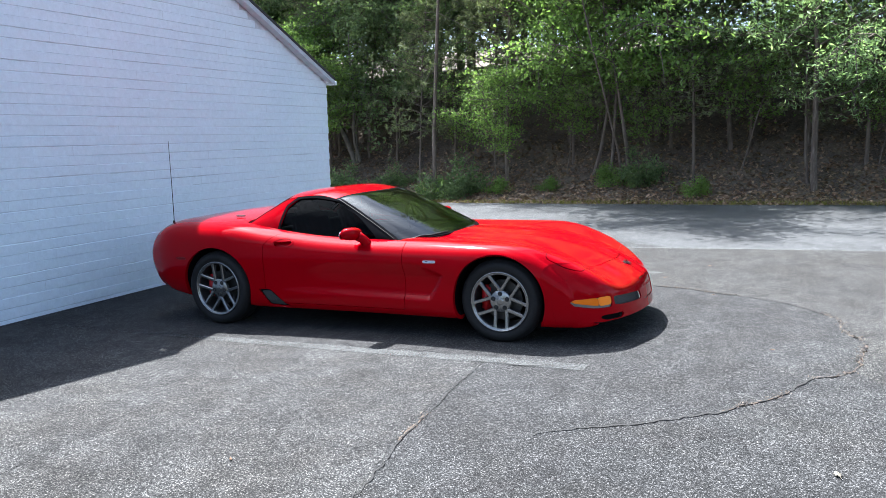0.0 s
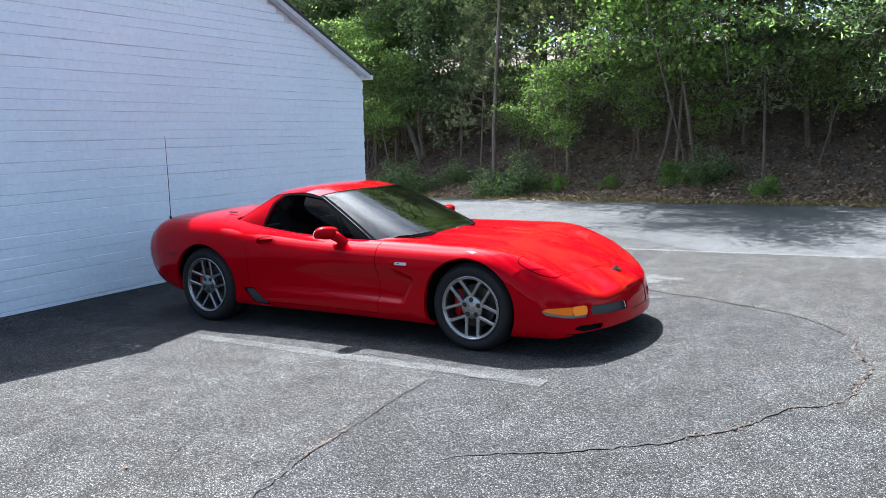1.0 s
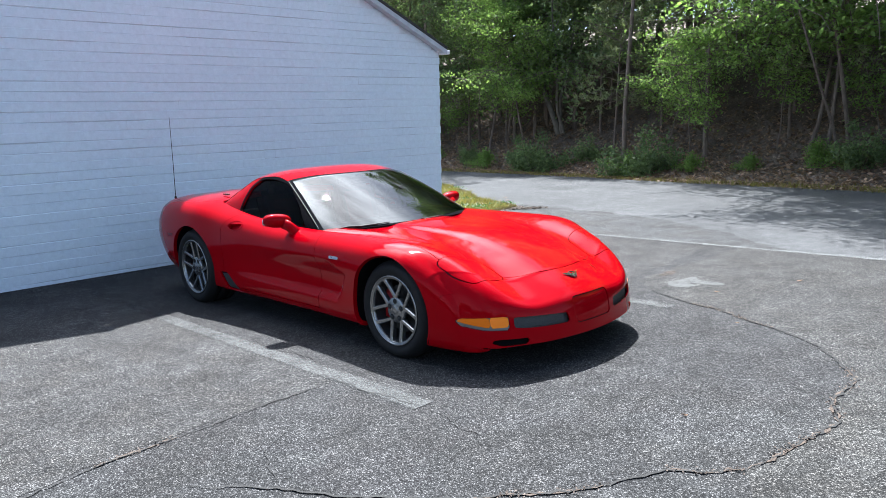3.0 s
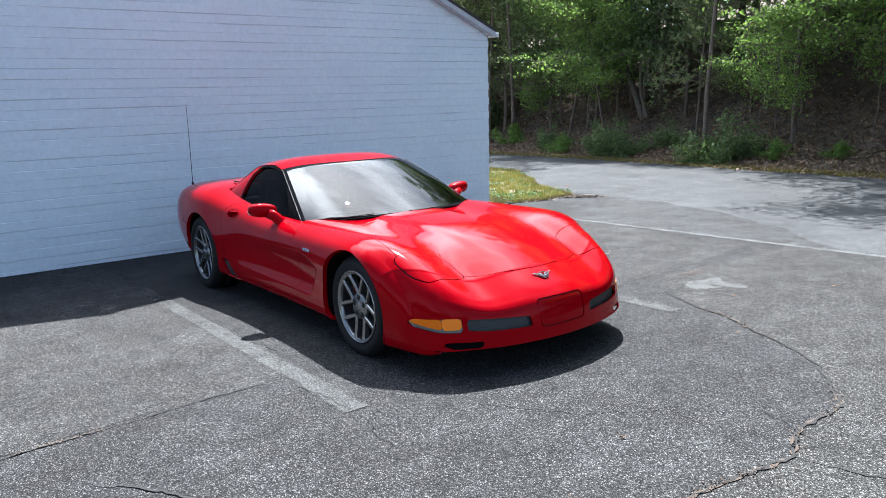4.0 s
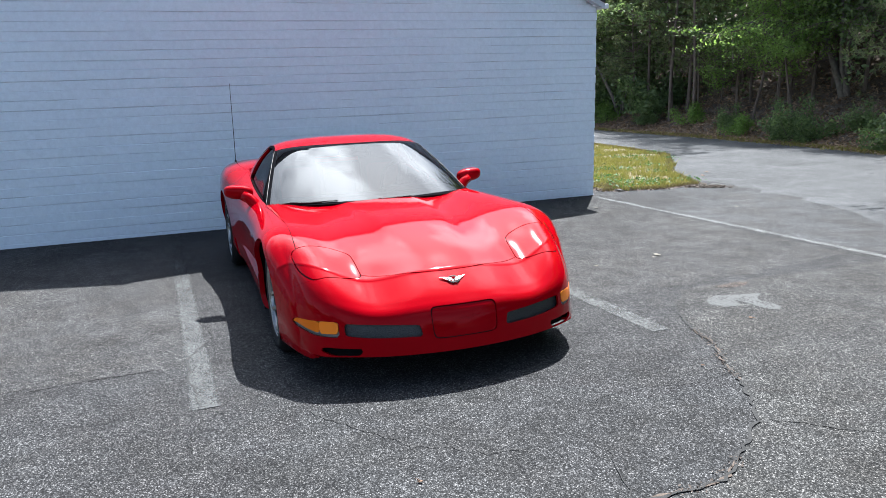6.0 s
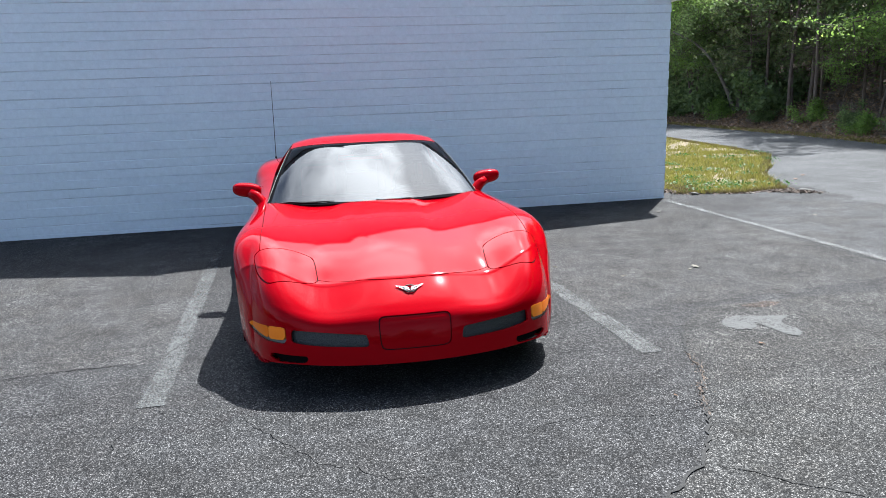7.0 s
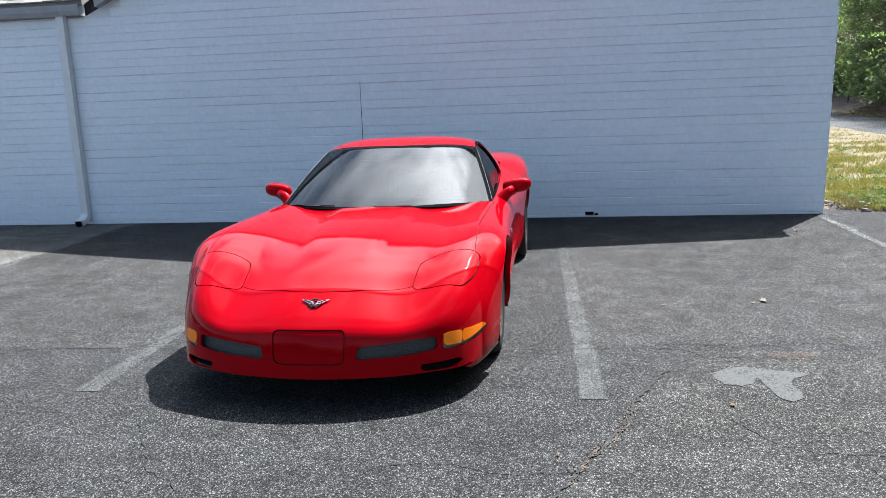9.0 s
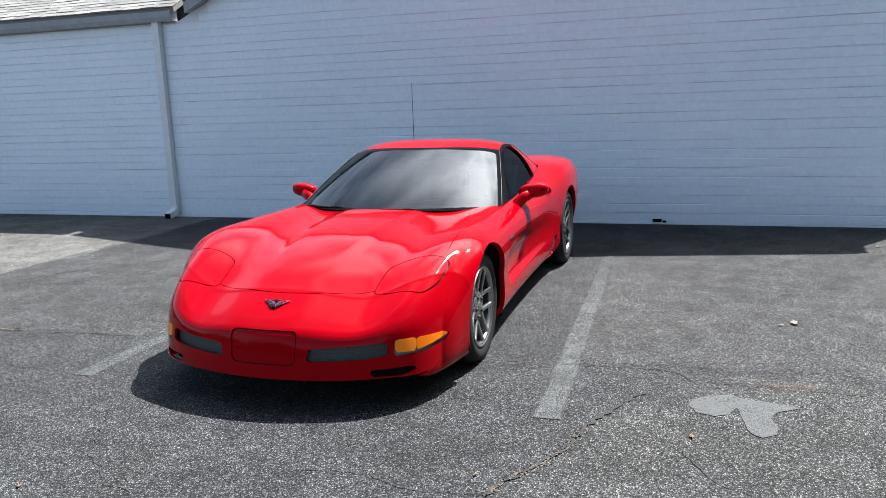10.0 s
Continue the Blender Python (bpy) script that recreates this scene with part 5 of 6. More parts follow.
def door_mirror(s):
    bm = blob((0, 0, 0), (0.058, 0.104, 0.052))
    for v in bm.verts:
        v.co.x -= 0.22 * abs(v.co.y + 0.115) * 0.5
        v.co.z += 0.02 * (v.co.y + 0.115) / 0.23
    t = Matrix.Translation((-1.21, s * 0.902, 0.822)) @ Matrix.Diagonal((1, s, 1, 1))
    bmesh.ops.transform(bm, matrix=t, verts=bm.verts)
    bmesh.ops.recalc_face_normals(bm, faces=bm.faces)
    arm = tube([(-1.135, s * 0.775, 0.70), (-1.15, s * 0.80, 0.745), (-1.165, s * 0.835, 0.785), (-1.185, s * 0.875, 0.812)], [0.052, 0.042, 0.038, 0.040], 14)
    m = part("door_mirror", joined(bm, arm), M_RED, car, "red door mirror on a stalk", True)
    g = blob((-1.288, s * 0.91, 0.824), (0.006, 0.082, 0.038), 20)
    part("mirror_glass", g, M_MIRROR, m, smooth=True)


door_mirror(-1), door_mirror(1)

# door handles in oval pockets
for s in (-1, 1):
    sg = RIGHT if s < 0 else LEFT
    h = recess(side(HANDLE), -0.036, 0.004).keep(sg).build("door_handle", M_RED, car, "red flap handle in an oval pocket", 0)
    wall_ = whole.keep(side(HANDLE), -0.0005).keep(sg).keep(minus(side(HANDLE)), -0.0035)
    wall_.moved(0.0005).build("pocket_rim", M_RED, h, "", 0.038)
    whole.keep(side(HANDLE), -0.0045).keep(sg).keep(minus(side(HANDLE)), -0.0005).moved(0.0035).build("pocket_bead", M_RED, h, "", 0.005)
    flap = lambda a, b: np.minimum(HANDLE(a, b) - 0.002, b - 0.754 - 0.06 * (a + 1.942))
    whole.keep(side(flap)).keep(sg).moved(0.001).build("grip", M_RED, h, "", 0.016)
    # fender badge: a silver bar with a darker bar on it
    b = whole.keep(side(poly_field([(-0.608, 0.630), (-0.488, 0.632), (-0.488, 0.611), (-0.608, 0.609)], 300))).keep(sg).moved(0.004)
    bd = b.build("badge", M_CHROME, car, "small silver fender badge", 0.004)
    b = whole.keep(side(poly_field([(-0.592, 0.625), (-0.55, 0.626), (-0.55, 0.616), (-0.592, 0.615)], 400))).keep(sg).moved(0.0055)
    b.build("badge_bar", M_SEALRUB, bd, "", 0.001)


# nose emblem: two small wings over a ring, plain shapes
def nose_frame(x):
    i = int(np.argmin((whole.v[:, 0] - x) ** 2 + whole.v[:, 1] ** 2 + (whole.v[:, 2] < 0.35) * 9))
    p, n = Vector(whole.v[i]), Vector(whole.n[i])
    n.y = 0
    n.normalize()
    m = Matrix((Vector((0, 1, 0)), n.cross(Vector((0, 1, 0))), n)).transposed().to_4x4()
    return Matrix.Translation(p) @ m


NF = nose_frame(0.775)
emblem = new("emblem")
emblem.parent = car
tagged(emblem, "small chrome winged emblem on the nose")


def on_nose(name, bm, mat, up=0.004):
    bmesh.ops.transform(bm, matrix=NF @ Matrix.Scale(1.1, 4) @ Matrix.Translation((0, 0, up)), verts=bm.verts)
    bmesh.ops.recalc_face_normals(bm, faces=bm.faces)
    return part(name, bm, mat, emblem, smooth=False)


def plate_of(points, h):
    bm = bmesh.new()
    a = [bm.verts.new((x, y, 0)) for x, y in points]
    b = [bm.verts.new((x * 0.96, y * 0.96, h)) for x, y in points]
    bm.faces.new(a[::-1]), bm.faces.new(b)
    for i in range(len(a)):
        j = (i + 1) % len(a)
        bm.faces.new((a[i], a[j], b[j], b[i]))
    return bm


E_UP = 1 if (NF.to_3x3() @ Vector((0, 1, 0))).x < 0 else -1
ring = tube([(0.030 * math.cos(a), 0.022 * math.sin(a), 0.002) for a in np.linspace(0, 2 * math.pi, 29)], 0.0035, 6, False)
on_nose("ring", ring, M_SEALRUB)
for s in (-1, 1):
    wing_pts = [(s * 0.004, E_UP * -0.012), (s * 0.03, E_UP * -0.006), (s * 0.046, E_UP * 0.006), (s * 0.068, E_UP * 0.022), (s * 0.040, E_UP * 0.018), (s * 0.010, E_UP * 0.008)]
    on_nose("wing_plate", plate_of(wing_pts, 0.004), M_CHROME)
    on_nose("staff", tube([(s * 0.004, E_UP * 0.0, 0.004), (s * -0.012, E_UP * -0.03, 0.003)], 0.0025, 5), M_SEALRUB)
for k in range(5):
    on_nose("check", box((0.007, 0.005, 0.002), (-0.014 - 0.009 * k, E_UP * (-0.004 + 0.005 * k), 0.0065)), M_SEALRUB)

for k in range(3):
    on_nose("check", box((0.012, 0.004, 0.002), (0.020 + 0.011 * k, E_UP * (0.001 + 0.006 * k), 0.0055)), M_REDLENS)

# raised bars on the plate cover, in place of lettering
for k in range(8):
    y = -0.112 + 0.032 * k
    b = whole.keep(lambda x, yy, z, y=y: np.where(x > 0.5, np.minimum(0.012 - np.abs(yy - y), 0.010 - np.abs(z - 0.345)), -1)).moved(-0.0015)
    if len(b.f):
        b.build("raised_bar", M_RED, plate_cover, "", 0.003)

# antenna mast on the rear wing
ant = part("antenna", tube([(-3.25, -0.742, 0.89), (-3.247, -0.742, 0.93), (-3.24, -0.738, 1.25), (-3.235, -0.735, 1.655)], [0.006, 0.0035, 0.003, 0.002], 6), M_SEALRUB, car, "thin black mast aerial", True)
part("antenna_base", lathe_z(0.012, 0.022, (-3.25, -0.742, 0.912)), M_SEALRUB, ant, smooth=True)
# small third brake lamp line on the tail deck
part("deck_trim", box((0.10, 0.02, 0.012), (-2.62, -0.55, 0.945), 0.004), M_SEALRUB, car)


# ---- woods on the bank ----
def leaf_cloud(centres, size, rng, up=0.55, slim=0.55, along=None):
    """Leaves as small folded blades about the centres; returns points and faces."""
    n = len(centres)
    nrm = rng.normal(size=(n, 3)) * 0.6 + np.array([0, 0, up])
    nrm /= np.linalg.norm(nrm, axis=1, keepdims=True)
    d = rng.normal(size=(n, 3)) if along is None else along + rng.normal(size=(n, 3)) * 0.45
    d -= nrm * (d * nrm).sum(1, keepdims=True)
    d /= np.maximum(np.linalg.norm(d, axis=1, keepdims=True), 1e-6)
    s = np.cross(nrm, d)
    L = size * rng.uniform(0.6, 1.3, (n, 1))
    w = L * slim * 0.5
    a, b = centres - d * L * 0.5, centres + d * L * 0.5 - nrm * L * 0.15
    m = centres - d * L * 0.05 + nrm * L * 0.06
    v = np.stack([a, m + s * w, b, m - s * w], 1).reshape(-1, 3)
    f = np.arange(4 * n).reshape(-1, 4)
    return v, f


def quick_mesh(name, v, f, material):
    """Many quads at once."""
    me = bpy.data.meshes.new(name)
    me.vertices.add(len(v))
    me.vertices.foreach_set("co", np.asarray(v, np.float32).ravel())
    me.loops.add(f.size)
    me.loops.foreach_set("vertex_index", f.astype(np.int32).ravel())
    me.polygons.add(len(f))
    me.polygons.foreach_set("loop_start", np.arange(0, f.size, f.shape[1], dtype=np.int32))
    me.materials.append(material)
    me.update(calc_edges=True)
    return me


def limb(p, d, length, rng, droop=0.0, steps=5, wob=0.16):
    out = [p]
    for k in range(steps):
        d = d + rng.normal(size=3) * wob + np.array([0, 0, droop])
        d = d / np.linalg.norm(d)
        out.append(out[-1] + d * length / steps)
    return np.array(out)


def trunk_line(height, rng, lean, steps=9, wob=0.05):
    d = np.array([lean[0], lean[1], 1.0])
    return limb(np.zeros(3), d / np.linalg.norm(d), height, rng, 0.01, steps, wob)


def at_height(line, f):
    k = f * (len(line) - 1)
    i = min(int(k), len(line) - 2)
    return line[i] + (line[i + 1] - line[i]) * (k - i)


def broadleaf(name, seed, height, spread, bare, radius, leaves, size, material, lean=(0, 0), limbs=16, label="", clump=0.5, slim=0.55, droop=-0.04):
    rng = np.random.default_rng(seed)
    t = trunk_line(height, rng, lean)
    root = new(name)
    parts_ = [tube([tuple(p) for p in np.vstack([[0, 0, -0.3], t])], [radius * 1.25] + [radius * (1 - 0.85 * i / (len(t) - 1)) for i in range(len(t))], 9)]
    centres = []
    for k in range(limbs):
        f = bare + (1 - bare) * (k + rng.random()) / limbs
        az = k * 2.4 + rng.normal() * 0.4
        reach = spread * (0.45 + 0.75 * math.sin(math.pi * min(1, (f - bare) / (1 - bare) * 0.85 + 0.12))) * rng.uniform(0.65, 1.2)
        d = np.array([math.cos(az), math.sin(az), rng.uniform(0.1, 0.75)])
        b = limb(at_height(t, f), d / np.linalg.norm(d), reach, rng, -0.03, 6, 0.2)
        parts_.append(tube([tuple(p) for p in b], [radius * 0.33 * (1 - 0.14 * i) for i in range(len(b))], 5, False))
        for i in range(2, len(b)):
            for _ in range(3):
                d2 = rng.normal(size=3) * np.array([1, 1, 0.45])
                tw = limb(b[i], d2 / np.linalg.norm(d2), reach * 0.42 * rng.uniform(0.5, 1.1), rng, droop, 3, 0.25)
                parts_.append(tube([tuple(p) for p in tw], [0.014, 0.011, 0.008, 0.004], 3, False))
                centres += [tw[1], tw[2], tw[3]]
        centres.append(b[-1])
    centres = np.array(centres)
    pick = centres[rng.integers(0, len(centres), leaves)]
    pts = pick + rng.normal(size=(leaves, 3)) * np.array([1, 1, 0.26]) * clump * 0.5
    part("trunk", joined(*parts_), M_BARK, root, smooth=True)
    v, f = leaf_cloud(pts, size, rng, 0.55, slim)
    put("crown", quick_mesh("crown", v, f, material), root)
    return tagged(root, label, "tree", "trees of the wood")


def pine(name, seed, height, spread, bare, radius, material, lean=(0, 0), label="", whorls=24, tufts=9, needles=13):
    rng = np.random.default_rng(seed)
    t = trunk_line(height, rng, lean, 9, 0.025)
    root = new(name)
    parts_ = [tube([tuple(p) for p in np.vstack([[0, 0, -0.3], t])], [radius * 1.2] + [radius * (1 - 0.88 * i / (len(t) - 1)) for i in range(len(t))], 9)]
    cen, way = [], []
    for k in range(whorls):
        f = bare + (1 - bare) * (k + rng.random() * 0.7) / whorls
        g = (f - bare) / (1 - bare)
        for j in range(rng.integers(3, 6)):
            az = rng.random() * 6.283
            reach = spread * (0.35 + 0.85 * (1 - g) ** 0.7 * min(1, g * 5 + 0.45)) * rng.uniform(0.5, 1.15)
            d = np.array([math.cos(az), math.sin(az), rng.uniform(-0.05, 0.4)])
            b = limb(at_height(t, f), d / np.linalg.norm(d), reach, rng, -0.015, 5, 0.14)
            parts_.append(tube([tuple(p) for p in b], [0.018, 0.015, 0.012, 0.009, 0.007, 0.004], 3, False))
            for q in range(tufts):
                i = rng.uniform(1.6, 5)
                c = at_height(b, i / 5) + rng.normal(size=3) * np.array([0.13, 0.13, 0.07]) * reach
                e = b[-1] - b[0]
                e = e / np.linalg.norm(e) + rng.normal(size=3) * 0.5 + np.array([0, 0, 0.3])
                cen.append(np.repeat(c[None], needles, 0))
                way.append(np.repeat(e[None], needles, 0))
    cen, way = np.vstack(cen), np.vstack(way)
    way = way + rng.normal(size=way.shape) * 0.7
    way /= np.linalg.norm(way, axis=1, keepdims=True)
    part("trunk", joined(*parts_), M_BARK, root, smooth=True)
    v, f = leaf_cloud(cen + way * 0.07, 0.17, rng, 0.1, 0.13, way * 3)
    put("crown", quick_mesh("crown", v, f, material), root)
    return tagged(root, label, "tree", "trees of the wood")


def bush(name, seed, r, leaves, size, material, label):
    rng = np.random.default_rng(seed)
    root = new(name)
    stems, cen = [], []
    for k in range(14):
        d = np.array([rng.normal() * 0.6, rng.normal() * 0.6, 1.0])
        b = limb(np.array([rng.normal() * 0.08 * r, rng.normal() * 0.08 * r, -0.05]), d / np.linalg.norm(d), r * rng.uniform(0.7, 1.5), rng, -0.06, 4, 0.2)
        stems.append(tube([tuple(p) for p in b], [0.014, 0.011, 0.008, 0.006, 0.004], 4, False))
        cen += [b[2], b[3], b[4], b[4] + rng.normal(size=3) * 0.12]
    cen = np.array(cen)
    pts = cen[rng.integers(0, len(cen), leaves)] + rng.normal(size=(leaves, 3)) * 0.16 * r
    pts[:, 2] = np.maximum(pts[:, 2], 0.02)
    part("stem", joined(*stems), M_BARK, root, smooth=True)
    v, f = leaf_cloud(pts, size, rng)
    put("leaves", quick_mesh("leaves", v, f, material), root)
    return tagged(root, label, "shrub", "shrubs of the bank")


LB, LP = "slim broad-leaved tree in full leaf on the bank", "tall thin dark green pine on the bank"
KIND = {
    "oak": broadleaf("broadleaf_tree", 1, 6.8, 2.2, 0.30, 0.055, 12500, 0.098, M_LEAF_MID, (0.02, -0.06), 18, LB),
    "far_oak": broadleaf("broadleaf_tree", 11, 6.8, 2.3, 0.30, 0.06, 8500, 0.14, M_LEAF, (0.02, -0.06), 16, LB),
    "willow_oak": broadleaf("broadleaf_tree", 12, 6.6, 3.4, 0.26, 0.075, 19000, 0.10, M_LEAF_SLIM, (-0.03, -0.22), 20, "bright feathery oak overhanging the drive", 0.42, 0.26, -0.11),
    "maple": broadleaf("broadleaf_tree", 2, 5.8, 2.5, 0.37, 0.045, 10500, 0.10, M_LEAF_LIGHT, (-0.02, -0.24), 16, "young bright green maple leaning over the drive"),
    "sap": broadleaf("sapling", 3, 3.9, 1.4, 0.26, 0.024, 4500, 0.095, M_LEAF_LIGHT, (0.03, -0.08), 13, "thin green sapling on the bank", 0.4),
    "beech": broadleaf("broadleaf_tree", 5, 7.5, 2.5, 0.32, 0.065, 8500, 0.14, M_LEAF, (0.10, 0.0), 18, LB),
    "pine": pine("pine_tree", 6, 7.6, 1.7, 0.30, 0.05, M_NEEDLE, (0.01, 0.0), LP, 20, 8, 9),
    "mid_pine": pine("pine_tree", 26, 9.2, 2.0, 0.27, 0.062, M_NEEDLE, (0.01, -0.01), "slim dark pine with a bare lower trunk", 24, 9, 10),
    "high_oak": broadleaf("broadleaf_tree", 31, 13.5, 4.0, 0.20, 0.13, 21000, 0.19, M_LEAF, (0.0, -0.03), 28, "tall broad-leaved tree in the wood behind", 0.7),
    "high_pine": pine("pine_tree", 32, 14.0, 2.9, 0.24, 0.11, M_NEEDLE, (0.0, 0.0), "tall dark pine in the wood behind", 30, 12, 11),
    "tall": pine("tall_pine", 16, 14.5, 2.0, 0.42, 0.062, M_NEEDLE, (0.015, -0.01), "very tall thin pine with a high crown", 20, 7, 9),
    "pine2": pine("pine_tree", 7, 6.0, 1.5, 0.26, 0.04, M_NEEDLE, (-0.02, -0.01), LP, 21, 10, 10),
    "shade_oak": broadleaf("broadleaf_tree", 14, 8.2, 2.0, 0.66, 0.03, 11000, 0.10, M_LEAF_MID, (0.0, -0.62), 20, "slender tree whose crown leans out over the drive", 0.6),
    "shrub": bush("shrub", 8, 0.75, 3200, 0.095, M_LEAF, "low leafy green shrub at the foot of the bank"),
    "shrub2": bush("shrub", 9, 0.55, 2200, 0.075, M_LEAF_LIGHT, "low leafy green shrub at the foot of the bank"),
}
FIRST = {}


def plant(kind, x, y, turn=0.0, size=1.0):
    """Sets a plant on the bank; the first of each kind is the one that was built."""
    m = pose(x, y, ground_height(x, y) - 0.03, 0, 0, turn) @ Matrix.Scale(size, 4)
    if kind not in FIRST:
        FIRST[kind] = KIND[kind]
        KIND[kind].matrix_basis = m
        return KIND[kind]
    ob = copy_thing(KIND[kind], Matrix.Identity(4))
    ob.matrix_basis = m
    return ob


# trees close behind the first row at the far end, where the wood is dark
for q, xx in enumerate(np.arange(-34, -8.5, 2.4)):
    plant(("far_oak", "pine", "far_oak", "beech")[q % 4], xx + 0.4 * math.sin(7 * q), road_edge(xx) + 2.9 + 0.5 * math.cos(5 * q), 71 * q, 1.0 + 0.12 * math.sin(3 * q))
# front row, as it stands along the drive
for k, x, y, r, s in (
    ("tall", -6.95, 12.7, 0, 1.0), ("mid_pine", -5.0, 13.15, 40, 1.0), ("mid_pine", -2.15, 12.75, 130, 0.75), ("mid_pine", -0.1, 12.25, 220, 0.62), ("mid_pine", 2.27, 11.75, 310, 0.6), ("sap", -3.4, 13.3, 20, 0.8),
    ("tall", -17.6, 14.9, 30, 0.95), ("tall", -16.2, 14.8, 190, 1.0), ("tall", -19.3, 15.2, 250, 0.9), ("tall", -25.4, 15.8, 80, 1.0), ("tall", -13.2, 15.8, 300, 1.0), ("tall", -12.6, 16.8, 100, 1.0), ("tall", -3.9, 15.5, 200, 1.05),
    ("shade_oak", -1.8, 12.5, 0, 1.0), ("beech", -11.2, 16.4, 40, 0.95), ("pine", 5.2, 14.9, 35, 1.15), ("pine", 6.9, 14.4, 135, 1.2), ("pine2", -6.2, 15.3, 80, 1.0), ("pine2", 1.0, 14.0, 130, 0.95),
    ("maple", -1.65, 12.6, 0, 1.1), ("maple", -2.65, 13.1, 100, 1.1), ("oak", 4.4, 12.9, 60, 0.9), ("willow_oak", 2.4, 11.4, -10, 0.95), ("willow_oak", 5.4, 10.9, 75, 1.05), ("willow_oak", 3.9, 12.6, 160, 1.1), ("maple", -13.2, 14.5, 200, 0.95), ("oak", -7.6, 15.6, 30, 0.8), ("high_oak", -9.6, 20.8, 10, 1.05), ("high_pine", -8.2, 18.6, 90, 1.0), ("high_oak", -11.0, 24.0, 200, 1.15), ("beech", -21.0, 15.6, 20, 0.75), ("far_oak", -24.0, 15.9, 140, 0.7), ("beech", -27.2, 16.3, 250, 0.75), ("far_oak", -30.0, 16.6, 10, 0.75), ("beech", -33.0, 16.8, 120, 0.8), ("beech", -44.0, 18.6, 30, 1.1), ("far_oak", -49.0, 19.6, 200, 1.2), ("beech", -54.0, 20.6, 80, 1.2),
    ("sap", -5.2, 12.75, 0, 0.75), ("sap", -6.3, 13.6, 120, 0.8), ("sap", -1.1, 12.9, 240, 0.7), ("pine2", 5.8, 12.2, 300, 1.1), ("oak", 9.6, 12.4, 10, 1.1), ("pine2", -7.9, 13.7, 200, 0.9), ("oak", -3.4, 14.0, 250, 0.8), ("sap", 0.9, 12.7, 60, 0.9),
    ("pine2", -13.4, 15.6, 140, 0.95), ("sap", -12.6, 14.6, 60, 0.9), ("oak", -15.2, 16.2, 300, 0.9), ("pine2", -17.0, 15.6, 10, 0.9), ("pine", -18.4, 15.6, 210, 0.9), ("sap", -15.0, 14.8, 190, 0.7),
    ("maple", -11.4, 14.3, -20, 0.8), ("pine2", -20.0, 15.1, 70, 1.0), ("oak", -22.4, 15.8, 20, 0.9), ("pine2", -24.3, 15.4, 260, 1.0), ("pine", -26.6, 15.7, 10, 1.0), ("maple", -23.4, 14.9, 0, 0.9), ("oak", -30.3, 15.8, 170, 1.0), ("pine2", -31.6, 15.3, 45, 1.0), ("beech", -34.5, 15.8, 0, 1.0),
    ("pine", -37, 15.8, 0, 1.0), ("oak", -41, 16.0, 120, 1.1), ("beech", -46, 16.5, 220, 1.1), ("pine2", 3.4, 12.4, 260, 1.1), ("pine", -0.9, 14.3, 60, 1.0), ("pine", 2.3, 13.8, 160, 1.1), ("sap", 3.6, 12.2, 99, 0.7), ("pine", 12.0, 12.0, 80, 1.0), ("maple", 14.5, 11.7, 0, 1.1),
):
    plant(k, x, y, r, s)
# rows behind, the last of tall trees that close the view upwards
rnd = random.Random(21)
for depth, step, x0, x1, kinds in ((4.4, 2.9, -30, 12, ("far_oak", "pine", "mid_pine", "beech", "pine")), (7.4, 3.0, -36, 16, ("high_oak", "high_pine", "high_pine")), (11.5, 3.3, -42, 20, ("high_oak", "high_pine", "high_oak"))):
    x = x0
    while x < x1:
        k = rnd.choice(kinds)
        xx = x + rnd.uniform(-0.9, 0.9)
        plant(k, xx, road_edge(xx) + depth + rnd.uniform(-0.9, 0.9), rnd.uniform(0, 360), rnd.uniform(0.85, 1.15))
        x += step * rnd.uniform(0.8, 1.25)
for k, x, y, s in (("shrub", -6.1, 12.4, 0.95), ("shrub2", -6.8, 12.45, 0.7), ("shrub", -1.3, 12.2, 0.75), ("shrub2", -2.0, 12.4, 0.7), ("shrub2", 0.02, 11.45, 0.55), ("shrub", -9.9, 13.0, 0.9), ("shrub", -10.7, 13.3, 0.8), ("shrub2", -12.6, 13.6, 0.75), ("shrub", -13.9, 14.3, 0.6),
                   ("shrub2", -5.0, 12.5, 0.55), ("shrub", -8.6, 13.6, 0.6), ("shrub2", 4.1, 11.3, 0.6), ("shrub2", -16.1, 14.6, 0.9), ("shrub", -18.5, 14.7, 0.6), ("shrub2", -21.5, 14.9, 1.0), ("shrub", -25.0, 15.0, 1.0), ("shrub2", -3.6, 12.4, 0.45), ("shrub", -22.6, 15.6, 2.1), ("shrub", -26.0, 16.2, 2.3), ("shrub", -29.4, 16.5, 2.4), ("shrub", -33.6, 17.0, 2.5), ("shrub", -37.5, 17.2, 2.6), ("shrub", -19.6, 15.8, 1.8), ("shrub", -42.0, 17.4, 3.0), ("shrub", -46.0, 18.2, 3.2), ("shrub", -51.0, 19.3, 3.4), ("shrub", -57.0, 20.4, 3.6)):
    plant(k, x, y, rnd.uniform(0, 360), s)

# deep woods behind the rows: uncountable foliage
rng = np.random.default_rng(31)
cl = []
for _ in range(2200):
    x = rng.uniform(-60, 32)
    d = rng.uniform(11, 20)
    cl.append((x, road_edge(x) + d, ground_height(x, road_edge(x) + d) + abs(rng.normal()) * 2.2 + rng.uniform(0.3, 11.0)))
cl = np.array(cl)
pts = cl[rng.integers(0, len(cl), 210000)] + rng.normal(size=(210000, 3)) * np.array([1.1, 0.8, 0.8])
v, f = leaf_cloud(pts, 0.34, rng)
tagged(new("deep_woods", quick_mesh("deep_woods", v, f, M_LEAF)), "dense dark foliage deep in the wood", "foliage", kind="stuff")

